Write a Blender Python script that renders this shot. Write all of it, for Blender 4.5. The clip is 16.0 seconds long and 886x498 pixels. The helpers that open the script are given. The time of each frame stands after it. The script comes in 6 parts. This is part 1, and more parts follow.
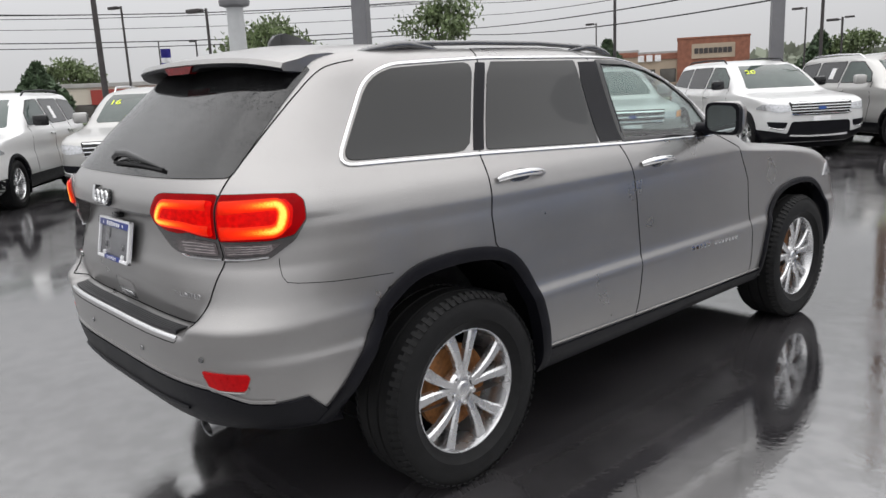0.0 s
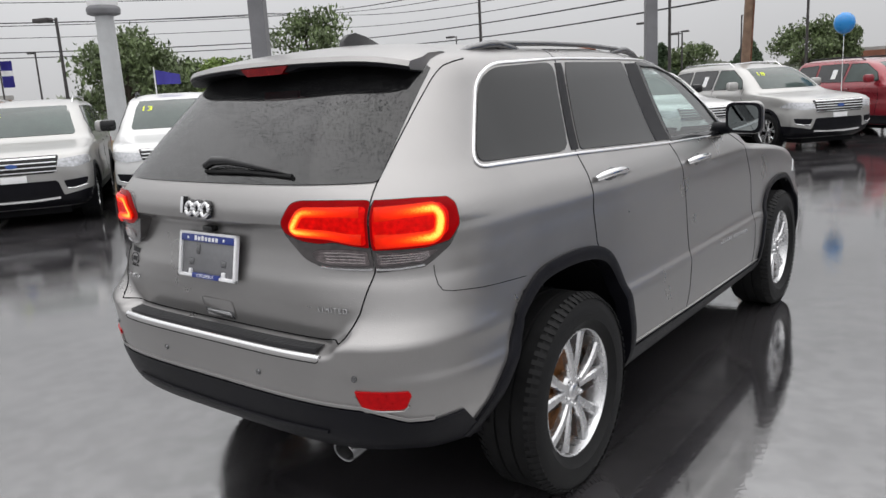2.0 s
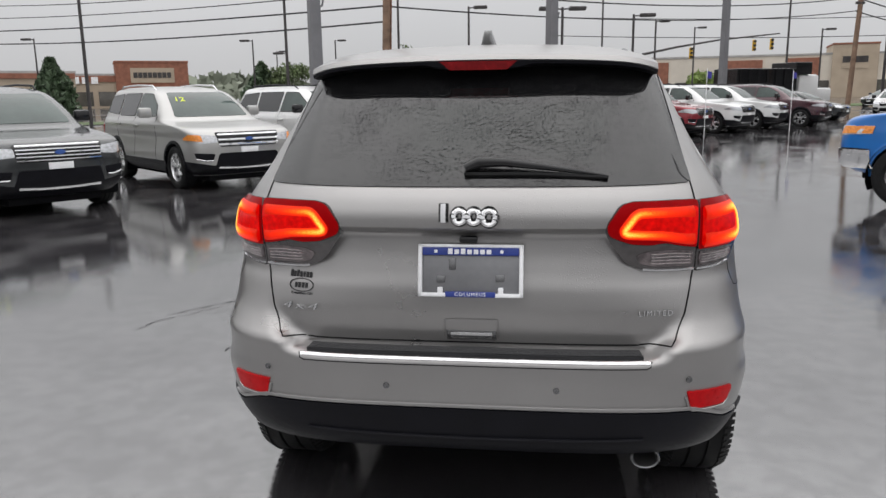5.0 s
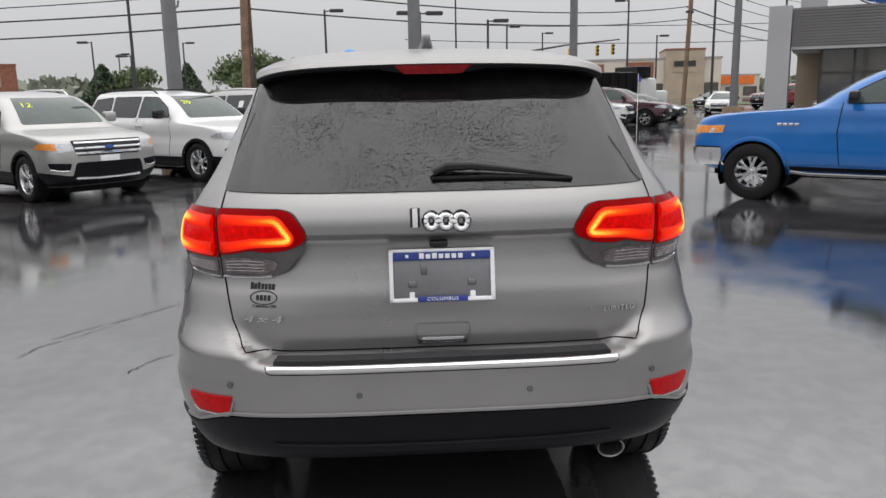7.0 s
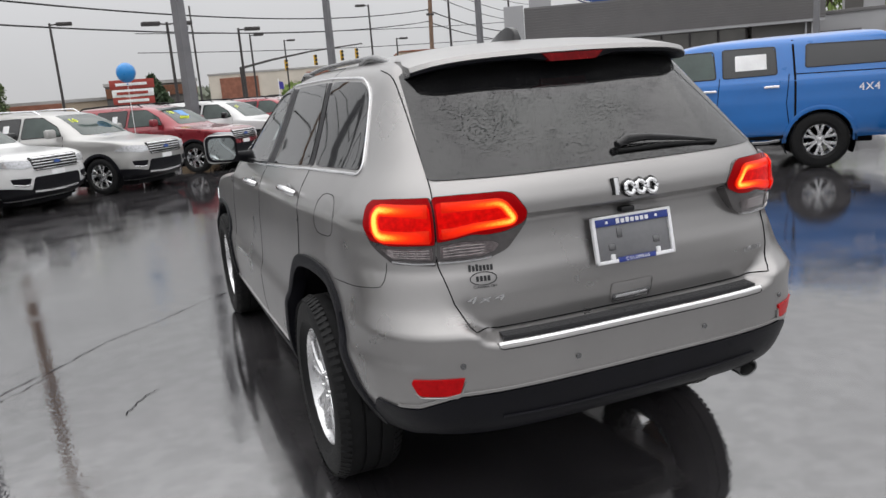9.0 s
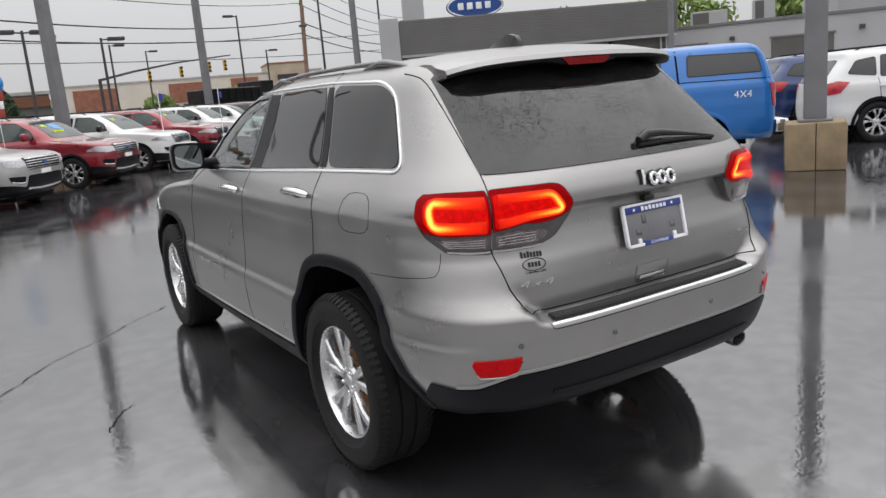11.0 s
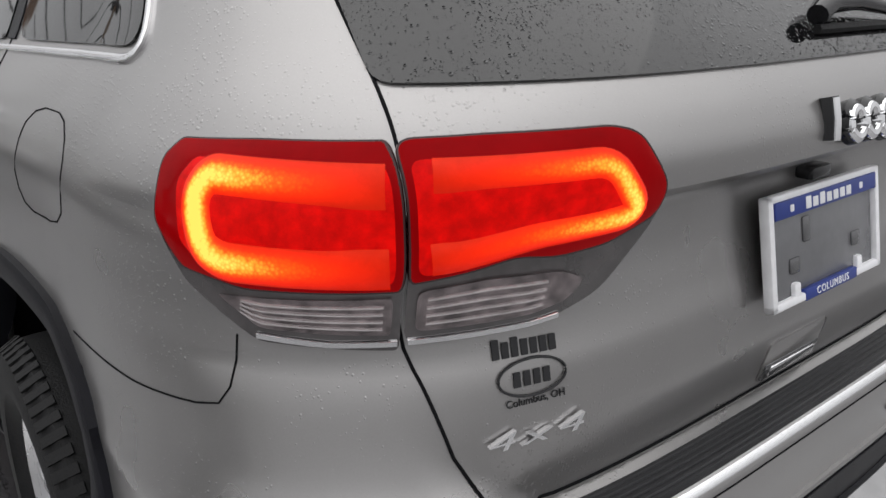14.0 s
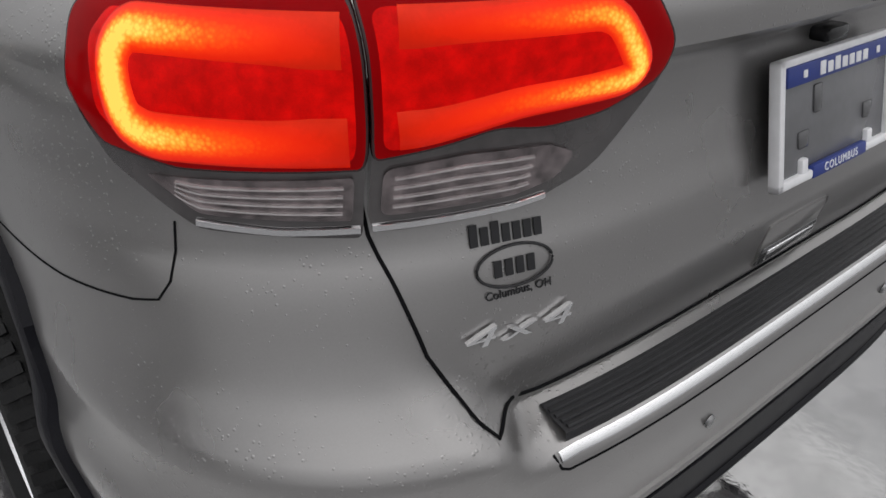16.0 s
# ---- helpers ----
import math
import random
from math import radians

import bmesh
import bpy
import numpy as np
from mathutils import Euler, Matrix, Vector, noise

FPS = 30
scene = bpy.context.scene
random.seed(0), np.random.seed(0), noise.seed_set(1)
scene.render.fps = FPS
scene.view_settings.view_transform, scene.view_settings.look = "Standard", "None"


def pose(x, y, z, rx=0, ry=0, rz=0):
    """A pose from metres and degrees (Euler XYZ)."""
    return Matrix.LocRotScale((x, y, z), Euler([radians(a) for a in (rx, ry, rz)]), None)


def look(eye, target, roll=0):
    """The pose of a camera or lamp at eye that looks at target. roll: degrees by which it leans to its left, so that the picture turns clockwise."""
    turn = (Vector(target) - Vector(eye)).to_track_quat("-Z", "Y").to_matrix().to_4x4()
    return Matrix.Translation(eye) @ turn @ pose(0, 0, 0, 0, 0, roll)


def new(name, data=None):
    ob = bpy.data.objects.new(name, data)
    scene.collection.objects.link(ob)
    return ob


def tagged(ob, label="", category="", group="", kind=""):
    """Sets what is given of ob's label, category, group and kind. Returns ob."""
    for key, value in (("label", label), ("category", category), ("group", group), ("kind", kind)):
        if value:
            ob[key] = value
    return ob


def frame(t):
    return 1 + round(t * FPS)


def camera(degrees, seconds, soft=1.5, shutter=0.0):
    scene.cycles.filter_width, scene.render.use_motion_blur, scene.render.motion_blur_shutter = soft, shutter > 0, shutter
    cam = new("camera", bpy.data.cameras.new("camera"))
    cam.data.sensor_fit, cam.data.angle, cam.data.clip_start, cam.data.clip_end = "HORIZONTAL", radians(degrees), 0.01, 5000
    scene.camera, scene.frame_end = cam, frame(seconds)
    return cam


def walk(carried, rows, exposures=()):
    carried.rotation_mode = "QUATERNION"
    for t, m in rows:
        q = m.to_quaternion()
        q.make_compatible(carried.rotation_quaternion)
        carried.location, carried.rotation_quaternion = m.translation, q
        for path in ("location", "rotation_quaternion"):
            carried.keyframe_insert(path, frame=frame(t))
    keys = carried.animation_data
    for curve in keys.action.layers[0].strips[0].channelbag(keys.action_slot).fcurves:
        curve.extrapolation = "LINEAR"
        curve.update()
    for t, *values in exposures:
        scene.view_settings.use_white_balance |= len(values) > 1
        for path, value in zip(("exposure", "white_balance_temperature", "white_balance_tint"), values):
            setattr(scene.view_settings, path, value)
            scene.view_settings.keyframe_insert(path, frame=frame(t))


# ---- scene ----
cam = camera(60.3, 16.0)
PATH = [
    (0, (2.962, -1.903, 1.552), (1.499, -0.604, 1.133), -2.7),
    (0.5, (2.95, -1.9, 1.556), (1.507, -0.579, 1.141), -2.9),
    (1, (2.818, -2.054, 1.549), (1.421, -0.683, 1.14), -3.2),
    (1.5, (2.584, -2.302, 1.565), (1.267, -0.853, 1.16), -3.3),
    (2, (2.228, -2.48, 1.552), (1.026, -0.934, 1.146), -3.2),
    (2.5, (1.909, -2.75, 1.544), (0.841, -1.109, 1.136), -3.0),
    (3, (1.567, -3.007, 1.569), (0.654, -1.275, 1.16), -2.5),
    (3.5, (1.15, -3.138, 1.547), (0.419, -1.32, 1.146), -1.9),
    (6, (0.004, -3.183, 1.575), (-0.052, -1.224, 1.173), -0.6),
    (6.5, (0.005, -3.172, 1.574), (0.014, -1.212, 1.174), -0.7),
    (7, (-0.123, -3.179, 1.571), (-0.012, -1.222, 1.175), -1.1),
    (7.5, (-0.46, -3.274, 1.589), (-0.22, -1.328, 1.196), -2.1),
    (8, (-0.833, -3.211, 1.575), (-0.422, -1.295, 1.174), -3.4),
    (10.5, (-2.135, -2.916, 1.587), (-1.139, -1.231, 1.181), -4.9),
    (11, (-2.15, -2.914, 1.589), (-1.127, -1.245, 1.18), -4.9),
    (11.5, (-2.135, -2.858, 1.582), (-1.09, -1.204, 1.165), -4.4),
    (12, (-1.975, -2.592, 1.541), (-0.902, -0.964, 1.098), -3.6),
    (12.5, (-1.723, -2.243, 1.505), (-0.612, -0.651, 1.024), -2.6),
    (13, (-1.48, -1.875, 1.446), (-0.344, -0.319, 0.908), -1.7),
    (13.5, (-1.239, -1.592, 1.401), (-0.081, -0.077, 0.798), -0.8),
    (14, (-1.091, -1.424, 1.382), (0.079, 0.063, 0.734), -0.4),
    (14.5, (-1.074, -1.382, 1.382), (0.1, 0.089, 0.705), -0.2),
    (15, (-1.076, -1.388, 1.381), (0.101, 0.064, 0.669), -0.3),
    (15.5, (-1.076, -1.383, 1.381), (0.095, 0.038, 0.6), -0.3),
    (16, (-1.027, -1.348, 1.334), (0.12, 0.005, 0.411), -0.1),
]
walk(cam, [(t, look(eye, target, roll)) for t, eye, target, roll in PATH],
     exposures=((0, .06), (1, .03), (3, -.04), (7.5, -.08), (10.3, .02), (12.5, 0), (14, -.1), (15.4, -.14), (16, -.34)))


# ---- world, sun ----
world = bpy.data.worlds.new("overcast_sky")
world.use_nodes = True
scene.world = world
wn, wl = world.node_tree.nodes, world.node_tree.links
wn.clear()
w_out = wn.new("ShaderNodeOutputWorld")
w_bg = wn.new("ShaderNodeBackground")
w_sky = wn.new("ShaderNodeTexSky")
w_sky.sky_type, w_sky.sun_disc = "NISHITA", False
w_sky.sun_elevation, w_sky.sun_rotation = radians(75), radians(22)
w_coord = wn.new("ShaderNodeTexCoord")
w_sep = wn.new("ShaderNodeSeparateXYZ")
w_ramp = wn.new("ShaderNodeValToRGB")
w_ramp.color_ramp.elements[0].position, w_ramp.color_ramp.elements[0].color = 0.0, (.56, .56, .575, 1)
w_ramp.color_ramp.elements[1].position, w_ramp.color_ramp.elements[1].color = 0.9, (2.25, 2.24, 2.25, 1)
w_mid = w_ramp.color_ramp.elements.new(.35)
w_mid.color = (1.0, 1.0, 1.015, 1)
w_noise = wn.new("ShaderNodeTexNoise")
w_noise.inputs["Scale"].default_value, w_noise.inputs["Detail"].default_value = 2.2, 4
w_cloud = wn.new("ShaderNodeMapRange")
w_cloud.inputs["To Min"].default_value, w_cloud.inputs["To Max"].default_value = .86, 1.1
w_mul = wn.new("ShaderNodeMix")
w_mul.data_type, w_mul.blend_type = "RGBA", "MULTIPLY"
w_mul.inputs["Factor"].default_value = 1
w_mix = wn.new("ShaderNodeMix")
w_mix.data_type = "RGBA"
w_mix.inputs["Factor"].default_value = .97
w_dim = wn.new("ShaderNodeMix")
w_dim.data_type, w_dim.blend_type = "RGBA", "MULTIPLY"
w_dim.inputs["Factor"].default_value = 1
w_dim.inputs["B"].default_value = (.1, .1, .1, 1)
wl.new(w_coord.outputs["Generated"], w_sep.inputs[0])
wl.new(w_sep.outputs["Z"], w_ramp.inputs[0])
wl.new(w_coord.outputs["Generated"], w_noise.inputs["Vector"])
wl.new(w_noise.outputs[0], w_cloud.inputs["Value"])
wl.new(w_ramp.outputs[0], w_mul.inputs["A"])
wl.new(w_cloud.outputs[0], w_mul.inputs["B"])
wl.new(w_sky.outputs[0], w_dim.inputs["A"])
wl.new(w_dim.outputs["Result"], w_mix.inputs["A"])
wl.new(w_mul.outputs["Result"], w_mix.inputs["B"])
wl.new(w_mix.outputs["Result"], w_bg.inputs[0])
w_bg.inputs[1].default_value = 1.0
wl.new(w_bg.outputs[0], w_out.inputs[0])

sun = new("sun", bpy.data.lights.new("sun", "SUN"))
sun.data.energy, sun.data.angle, sun.data.color = .5, radians(90), (1, .97, .94)
sun.matrix_world = look((0, 0, 40), (-4, -10, 0))


# ---- materials ----
def mat(name, base, rough=.5, metal=0.0, spread=.12, scale=3.0, bump=0.0, bump_scale=60.0, coat=0.0, coat_rough=.04, spec=.5, ior=1.45, glow=None, strength=0.0, rough_spread=.08, alpha=1.0):
    """A node material with variation of colour and gloss at two scales, and fine relief."""
    m = bpy.data.materials.new(name)
    m.use_nodes = True
    n, l = m.node_tree.nodes, m.node_tree.links
    b = n["Principled BSDF"]
    co = n.new("ShaderNodeTexCoord")
    big, fine = n.new("ShaderNodeTexNoise"), n.new("ShaderNodeTexNoise")
    big.inputs["Scale"].default_value, big.inputs["Detail"].default_value = scale, 5
    fine.inputs["Scale"].default_value, fine.inputs["Detail"].default_value = bump_scale, 3
    l.new(co.outputs["Object"], big.inputs["Vector"])
    l.new(co.outputs["Object"], fine.inputs["Vector"])
    ramp = n.new("ShaderNodeValToRGB")
    lo, hi = [max(0, c * (1 - spread)) for c in base], [min(1, c * (1 + spread)) for c in base]
    ramp.color_ramp.elements[0].position, ramp.color_ramp.elements[0].color = .3, (*lo, 1)
    ramp.color_ramp.elements[1].position, ramp.color_ramp.elements[1].color = .7, (*hi, 1)
    add = n.new("ShaderNodeMath")
    add.operation = "MULTIPLY_ADD"
    add.inputs[1].default_value = .35
    l.new(fine.outputs[0], add.inputs[0])
    l.new(big.outputs[0], add.inputs[2])
    sub = n.new("ShaderNodeMath")
    sub.operation = "SUBTRACT"
    sub.inputs[1].default_value = .175
    l.new(add.outputs[0], sub.inputs[0])
    l.new(sub.outputs[0], ramp.inputs[0])
    l.new(ramp.outputs[0], b.inputs["Base Color"])
    rr = n.new("ShaderNodeMapRange")
    rr.inputs["To Min"].default_value, rr.inputs["To Max"].default_value = max(0, rough - rough_spread), min(1, rough + rough_spread)
    l.new(big.outputs[0], rr.inputs["Value"])
    l.new(rr.outputs[0], b.inputs["Roughness"])
    b.inputs["Metallic"].default_value = metal
    b.inputs["Coat Weight"].default_value, b.inputs["Coat Roughness"].default_value = coat, coat_rough
    b.inputs["Specular IOR Level"].default_value, b.inputs["IOR"].default_value = spec, ior
    b.inputs["Alpha"].default_value = alpha
    if bump:
        bp = n.new("ShaderNodeBump")
        bp.inputs["Strength"].default_value, bp.inputs["Distance"].default_value = bump, .004
        l.new(fine.outputs[0], bp.inputs["Height"])
        l.new(bp.outputs[0], b.inputs["Normal"])
    if glow:
        b.inputs["Emission Color"].default_value, b.inputs["Emission Strength"].default_value = (*glow, 1), strength
    return m


def glow_mat(name, base, glow, low, high, scale):
    """A lit lamp surface whose glow varies with the prisms behind it."""
    m = mat(name, base, .2, 0, .15, 30, spec=.1, glow=glow, strength=1)
    n, l = m.node_tree.nodes, m.node_tree.links
    co, v, t, mr = n.new("ShaderNodeTexCoord"), n.new("ShaderNodeTexNoise"), n.new("ShaderNodeTexNoise"), n.new("ShaderNodeMapRange")
    v.inputs["Scale"].default_value, t.inputs["Scale"].default_value = scale * .35, scale * 4
    ad = n.new("ShaderNodeMath")
    ad.operation = "MULTIPLY_ADD"
    ad.inputs[1].default_value = .3
    l.new(co.outputs["Object"], v.inputs["Vector"])
    l.new(co.outputs["Object"], t.inputs["Vector"])
    l.new(t.outputs[0], ad.inputs[0])
    l.new(v.outputs[0], ad.inputs[2])
    mr.inputs["From Min"].default_value, mr.inputs["From Max"].default_value = .45, .85
    mr.inputs["To Min"].default_value, mr.inputs["To Max"].default_value = low, high
    l.new(ad.outputs[0], mr.inputs["Value"])
    l.new(mr.outputs[0], n["Principled BSDF"].inputs["Emission Strength"])
    return m


def guide_mat():
    """The lit light guide: hottest along its middle and at its closed end, in cells of small lamps."""
    m = mat("light_guide_lit", (.3, .02, .004), .2, 0, .15, 30, spec=.1, glow=(1, .1, 0), strength=1)
    n, l = m.node_tree.nodes, m.node_tree.links
    b = n["Principled BSDF"]
    uv, sep = n.new("ShaderNodeUVMap"), n.new("ShaderNodeSeparateXYZ")
    uv.uv_map = "guide"
    l.new(uv.outputs[0], sep.inputs[0])
    co, cells = n.new("ShaderNodeTexCoord"), n.new("ShaderNodeTexVoronoi")
    cells.inputs["Scale"].default_value = 240
    l.new(co.outputs["Object"], cells.inputs["Vector"])

    def calc(op, a, b_):
        q = n.new("ShaderNodeMath")
        q.operation = op
        for i, v in enumerate((a, b_)):
            if isinstance(v, (int, float)):
                q.inputs[i].default_value = v
            else:
                l.new(v, q.inputs[i])
        return q.outputs[0]
    heat = calc("MULTIPLY", sep.outputs[0], sep.outputs[1])
    heat = calc("MULTIPLY", heat, calc("SUBTRACT", 1.12, calc("MULTIPLY", cells.outputs["Distance"], .26)))
    hue, power = n.new("ShaderNodeValToRGB"), n.new("ShaderNodeValToRGB")
    stops = ((0, (1, .003, .001), .45), (.25, (1, .010, .001), .8), (.45, (1, .03, .002), 1.0), (.65, (1, .11, .006), 1.12), (.82, (1, .36, .03), 1.3), (1, (1, .62, .10), 1.5))
    for ramp, pick in ((hue, 0), (power, 1)):
        e = ramp.color_ramp.elements
        while len(e) < len(stops):
            e.new(.5)
        for k, (at_, c, p) in enumerate(stops):
            e[k].position = at_
            e[k].color = (*c, 1) if pick == 0 else (p / 2, p / 2, p / 2, 1)
        l.new(heat, ramp.inputs[0])
    l.new(hue.outputs[0], b.inputs["Emission Color"])
    l.new(calc("MULTIPLY", power.outputs[0], 2), b.inputs["Emission Strength"])
    return m


def add_drops(m, cell=170.0, cover=.5, height=.0016, layers=2):
    """Beads of rain: domes in the cells of a Voronoi pattern, of uneven size, more of them in some places than in others."""
    n, l = m.node_tree.nodes, m.node_tree.links
    b = n["Principled BSDF"]
    co = n.new("ShaderNodeTexCoord")
    total = None
    for k, (sc, cv) in enumerate(((cell, cover), (cell * 2.1, cover * .9))[:layers]):
        v = n.new("ShaderNodeTexVoronoi")
        v.inputs["Scale"].default_value = sc
        l.new(co.outputs["Object"], v.inputs["Vector"])
        patchy = n.new("ShaderNodeTexNoise")
        patchy.inputs["Scale"].default_value = 5.0 + 4 * k
        l.new(co.outputs["Object"], patchy.inputs["Vector"])
        sep = n.new("ShaderNodeSeparateColor")
        l.new(v.outputs["Color"], sep.inputs[0])
        size = n.new("ShaderNodeMath")
        size.operation = "MULTIPLY"
        l.new(sep.outputs[0], size.inputs[0])
        l.new(patchy.outputs[0], size.inputs[1])
        cut = n.new("ShaderNodeMapRange")
        cut.inputs["From Min"].default_value, cut.inputs["From Max"].default_value = .36 - .3 * cv, .52
        cut.inputs["To Min"].default_value, cut.inputs["To Max"].default_value = 0, .46
        l.new(size.outputs[0], cut.inputs["Value"])
        dome = n.new("ShaderNodeMath")
        dome.operation = "SUBTRACT"
        l.new(cut.outputs[0], dome.inputs[0])
        l.new(v.outputs["Distance"], dome.inputs[1])
        top = n.new("ShaderNodeMath")
        top.operation = "MAXIMUM"
        top.inputs[1].default_value = 0
        l.new(dome.outputs[0], top.inputs[0])
        root = n.new("ShaderNodeMath")
        root.operation = "POWER"
        root.inputs[1].default_value = .6
        l.new(top.outputs[0], root.inputs[0])
        if total:
            s = n.new("ShaderNodeMath")
            s.operation = "ADD"
            l.new(total, s.inputs[0])
            l.new(root.outputs[0], s.inputs[1])
            total = s.outputs[0]
        else:
            total = root.outputs[0]
    bp = n.new("ShaderNodeBump")
    bp.inputs["Strength"].default_value, bp.inputs["Distance"].default_value = 1.0, height
    l.new(total, bp.inputs["Height"])
    l.new(bp.outputs[0], b.inputs["Normal"])
    l.new(bp.outputs[0], b.inputs["Coat Normal"])
    return m


def clear_glass(name, tint, gloss=.12):
    """Thin window glass: see-through with a tint, and a mirror's gloss that grows at grazing angles."""
    m = bpy.data.materials.new(name)
    m.use_nodes = True
    n, l = m.node_tree.nodes, m.node_tree.links
    n.clear()
    out, mix = n.new("ShaderNodeOutputMaterial"), n.new("ShaderNodeMixShader")
    tr, gl, fr = n.new("ShaderNodeBsdfTransparent"), n.new("ShaderNodeBsdfGlossy"), n.new("ShaderNodeLayerWeight")
    tr.inputs[0].default_value = (*tint, 1)
    gl.inputs["Roughness"].default_value = .02
    fr.inputs["Blend"].default_value = .5
    steep = n.new("ShaderNodeMath")
    steep.operation = "POWER"
    steep.inputs[1].default_value = 4
    share = n.new("ShaderNodeMath")
    share.operation = "MULTIPLY_ADD"
    share.inputs[1].default_value, share.inputs[2].default_value = .85, gloss * .5
    l.new(fr.outputs["Facing"], steep.inputs[0])
    l.new(steep.outputs[0], share.inputs[0])
    wob = n.new("ShaderNodeTexNoise")
    wob.inputs["Scale"].default_value = 2.0
    bp = n.new("ShaderNodeBump")
    bp.inputs["Strength"].default_value, bp.inputs["Distance"].default_value = .15, .01
    l.new(wob.outputs[0], bp.inputs["Height"])
    l.new(bp.outputs[0], gl.inputs["Normal"])
    l.new(share.outputs[0], mix.inputs[0])
    l.new(tr.outputs[0], mix.inputs[1])
    l.new(gl.outputs[0], mix.inputs[2])
    l.new(mix.outputs[0], out.inputs[0])
    return m


def wet_asphalt():
    m = bpy.data.materials.new("wet_asphalt")
    m.use_nodes = True
    n, l = m.node_tree.nodes, m.node_tree.links
    b = n["Principled BSDF"]
    co = n.new("ShaderNodeTexCoord")

    def noise_node(scale, detail, stretch=None):
        t = n.new("ShaderNodeTexNoise")
        t.inputs["Scale"].default_value, t.inputs["Detail"].default_value = scale, detail
        if stretch:
            mp = n.new("ShaderNodeMapping")
            mp.inputs["Scale"].default_value = stretch
            mp.inputs["Rotation"].default_value = (0, 0, radians(38))
            l.new(co.outputs["Object"], mp.inputs[0])
            l.new(mp.outputs[0], t.inputs["Vector"])
        else:
            l.new(co.outputs["Object"], t.inputs["Vector"])
        return t
    film, patchy, medium = noise_node(.35, 5, (1, .45, 1)), noise_node(1.7, 6), noise_node(7, 5)
    grit, ripple, wide = noise_node(150, 4), noise_node(34, 4), noise_node(.55, 7, (.6, 1.3, 1))

    def calc(op, a, b_, c=None):
        q = n.new("ShaderNodeMath")
        q.operation = op
        for i, v in enumerate((a, b_, c)):
            if v is None:
                continue
            if isinstance(v, (int, float)):
                q.inputs[i].default_value = v
            else:
                l.new(v, q.inputs[i])
        return q.outputs[0]

    def ranged(v, lo, hi, to_lo, to_hi):
        q = n.new("ShaderNodeMapRange")
        q.interpolation_type = "SMOOTHSTEP"
        for key, val in (("From Min", lo), ("From Max", hi), ("To Min", to_lo), ("To Max", to_hi)):
            q.inputs[key].default_value = val
        l.new(v, q.inputs["Value"])
        return q.outputs[0]
    # stones darker and lighter than the binder, in patches of older and newer surface
    stones = n.new("ShaderNodeTexVoronoi")
    stones.inputs["Scale"].default_value = 110
    l.new(co.outputs["Object"], stones.inputs["Vector"])
    sep = n.new("ShaderNodeSeparateColor")
    l.new(stones.outputs["Color"], sep.inputs[0])
    col = n.new("ShaderNodeValToRGB")
    col.color_ramp.elements[0].position, col.color_ramp.elements[0].color = .3, (.012, .0115, .013, 1)
    col.color_ramp.elements[1].position, col.color_ramp.elements[1].color = .85, (.058, .055, .058, 1)
    l.new(calc("MULTIPLY_ADD", sep.outputs[0], .22, calc("MULTIPLY", patchy.outputs[0], .9)), col.inputs[0])
    l.new(col.outputs[0], b.inputs["Base Color"])
    # 0: a film of standing water, 1: damp stones proud of the water
    damp = ranged(calc("MULTIPLY_ADD", medium.outputs[0], .20, calc("MULTIPLY_ADD", patchy.outputs[0], .45, film.outputs[0])), .73, .96, 0, 1)
    rough = calc("MULTIPLY_ADD", damp, .125, .012)
    l.new(calc("MULTIPLY_ADD", calc("MULTIPLY", damp, grit.outputs[0]), .07, rough), b.inputs["Roughness"])
    b.inputs["IOR"].default_value = 2.3
    l.new(calc("MULTIPLY", ranged(wide.outputs[0], .40, .66, 1.0, .80), ranged(medium.outputs[0], .36, .64, 1.08, .88)), b.inputs["Specular IOR Level"])
    height = calc("MULTIPLY_ADD", ripple.outputs[0], .16, calc("MULTIPLY", grit.outputs[0], calc("MULTIPLY_ADD", damp, .045, .006)))
    bp = n.new("ShaderNodeBump")
    bp.inputs["Strength"].default_value, bp.inputs["Distance"].default_value = .45, .007
    l.new(height, bp.inputs["Height"])
    l.new(bp.outputs[0], b.inputs["Normal"])
    return m


ASPHALT = wet_asphalt()
PAINT = add_drops(mat("silver_grey_paint", (.312, .304, .301), .30, .74, .05, 3, coat=.35, coat_rough=.10, bump_scale=400), 215, .60, .0008, 1)
TINT = add_drops(mat("privacy_glass", (.005, .005, .0055), .05, 0, .1, 3, spec=.5, ior=1.60, rough_spread=.02), 155, 1.0, .0042)
TINT_SIDE = mat("privacy_side_glass", (.006, .0065, .007), .03, 0, .1, 3, spec=.5, ior=1.46, rough_spread=.02)
PAD_GREY = mat("ribbed_step_plastic", (.022, .022, .024), .38, 0, .2, 8, spec=.45, bump=.2, bump_scale=400)
CLEAR = clear_glass("clear_glass", (.74, .84, .82))
SEAM = mat("seam_shadow_gap", (.006, .006, .007), .8, spec=.08)
PLASTIC = mat("black_plastic_trim", (.006, .006, .0085), .42, 0, .2, 8, spec=.16, bump=.25, bump_scale=500)
GLOSSBLACK = mat("gloss_black", (.01, .01, .011), .12)
CHROME = mat("chrome", (.78, .78, .79), .08, 1.0, .03, rough_spread=.04)
SATIN = mat("satin_bright_trim", (.72, .72, .73), .22, 1.0, .04)
ALLOY = mat("machined_alloy", (.62, .62, .63), .27, .9, .08, 12, coat=.4)
RUBBER = mat("tyre_rubber", (.009, .009, .0095), .6, 0, .3, 25, spec=.22, bump=.35, bump_scale=220)
RUST = mat("rusty_brake_disc", (.30, .13, .045), .6, .5, .35, 30, bump=.3)
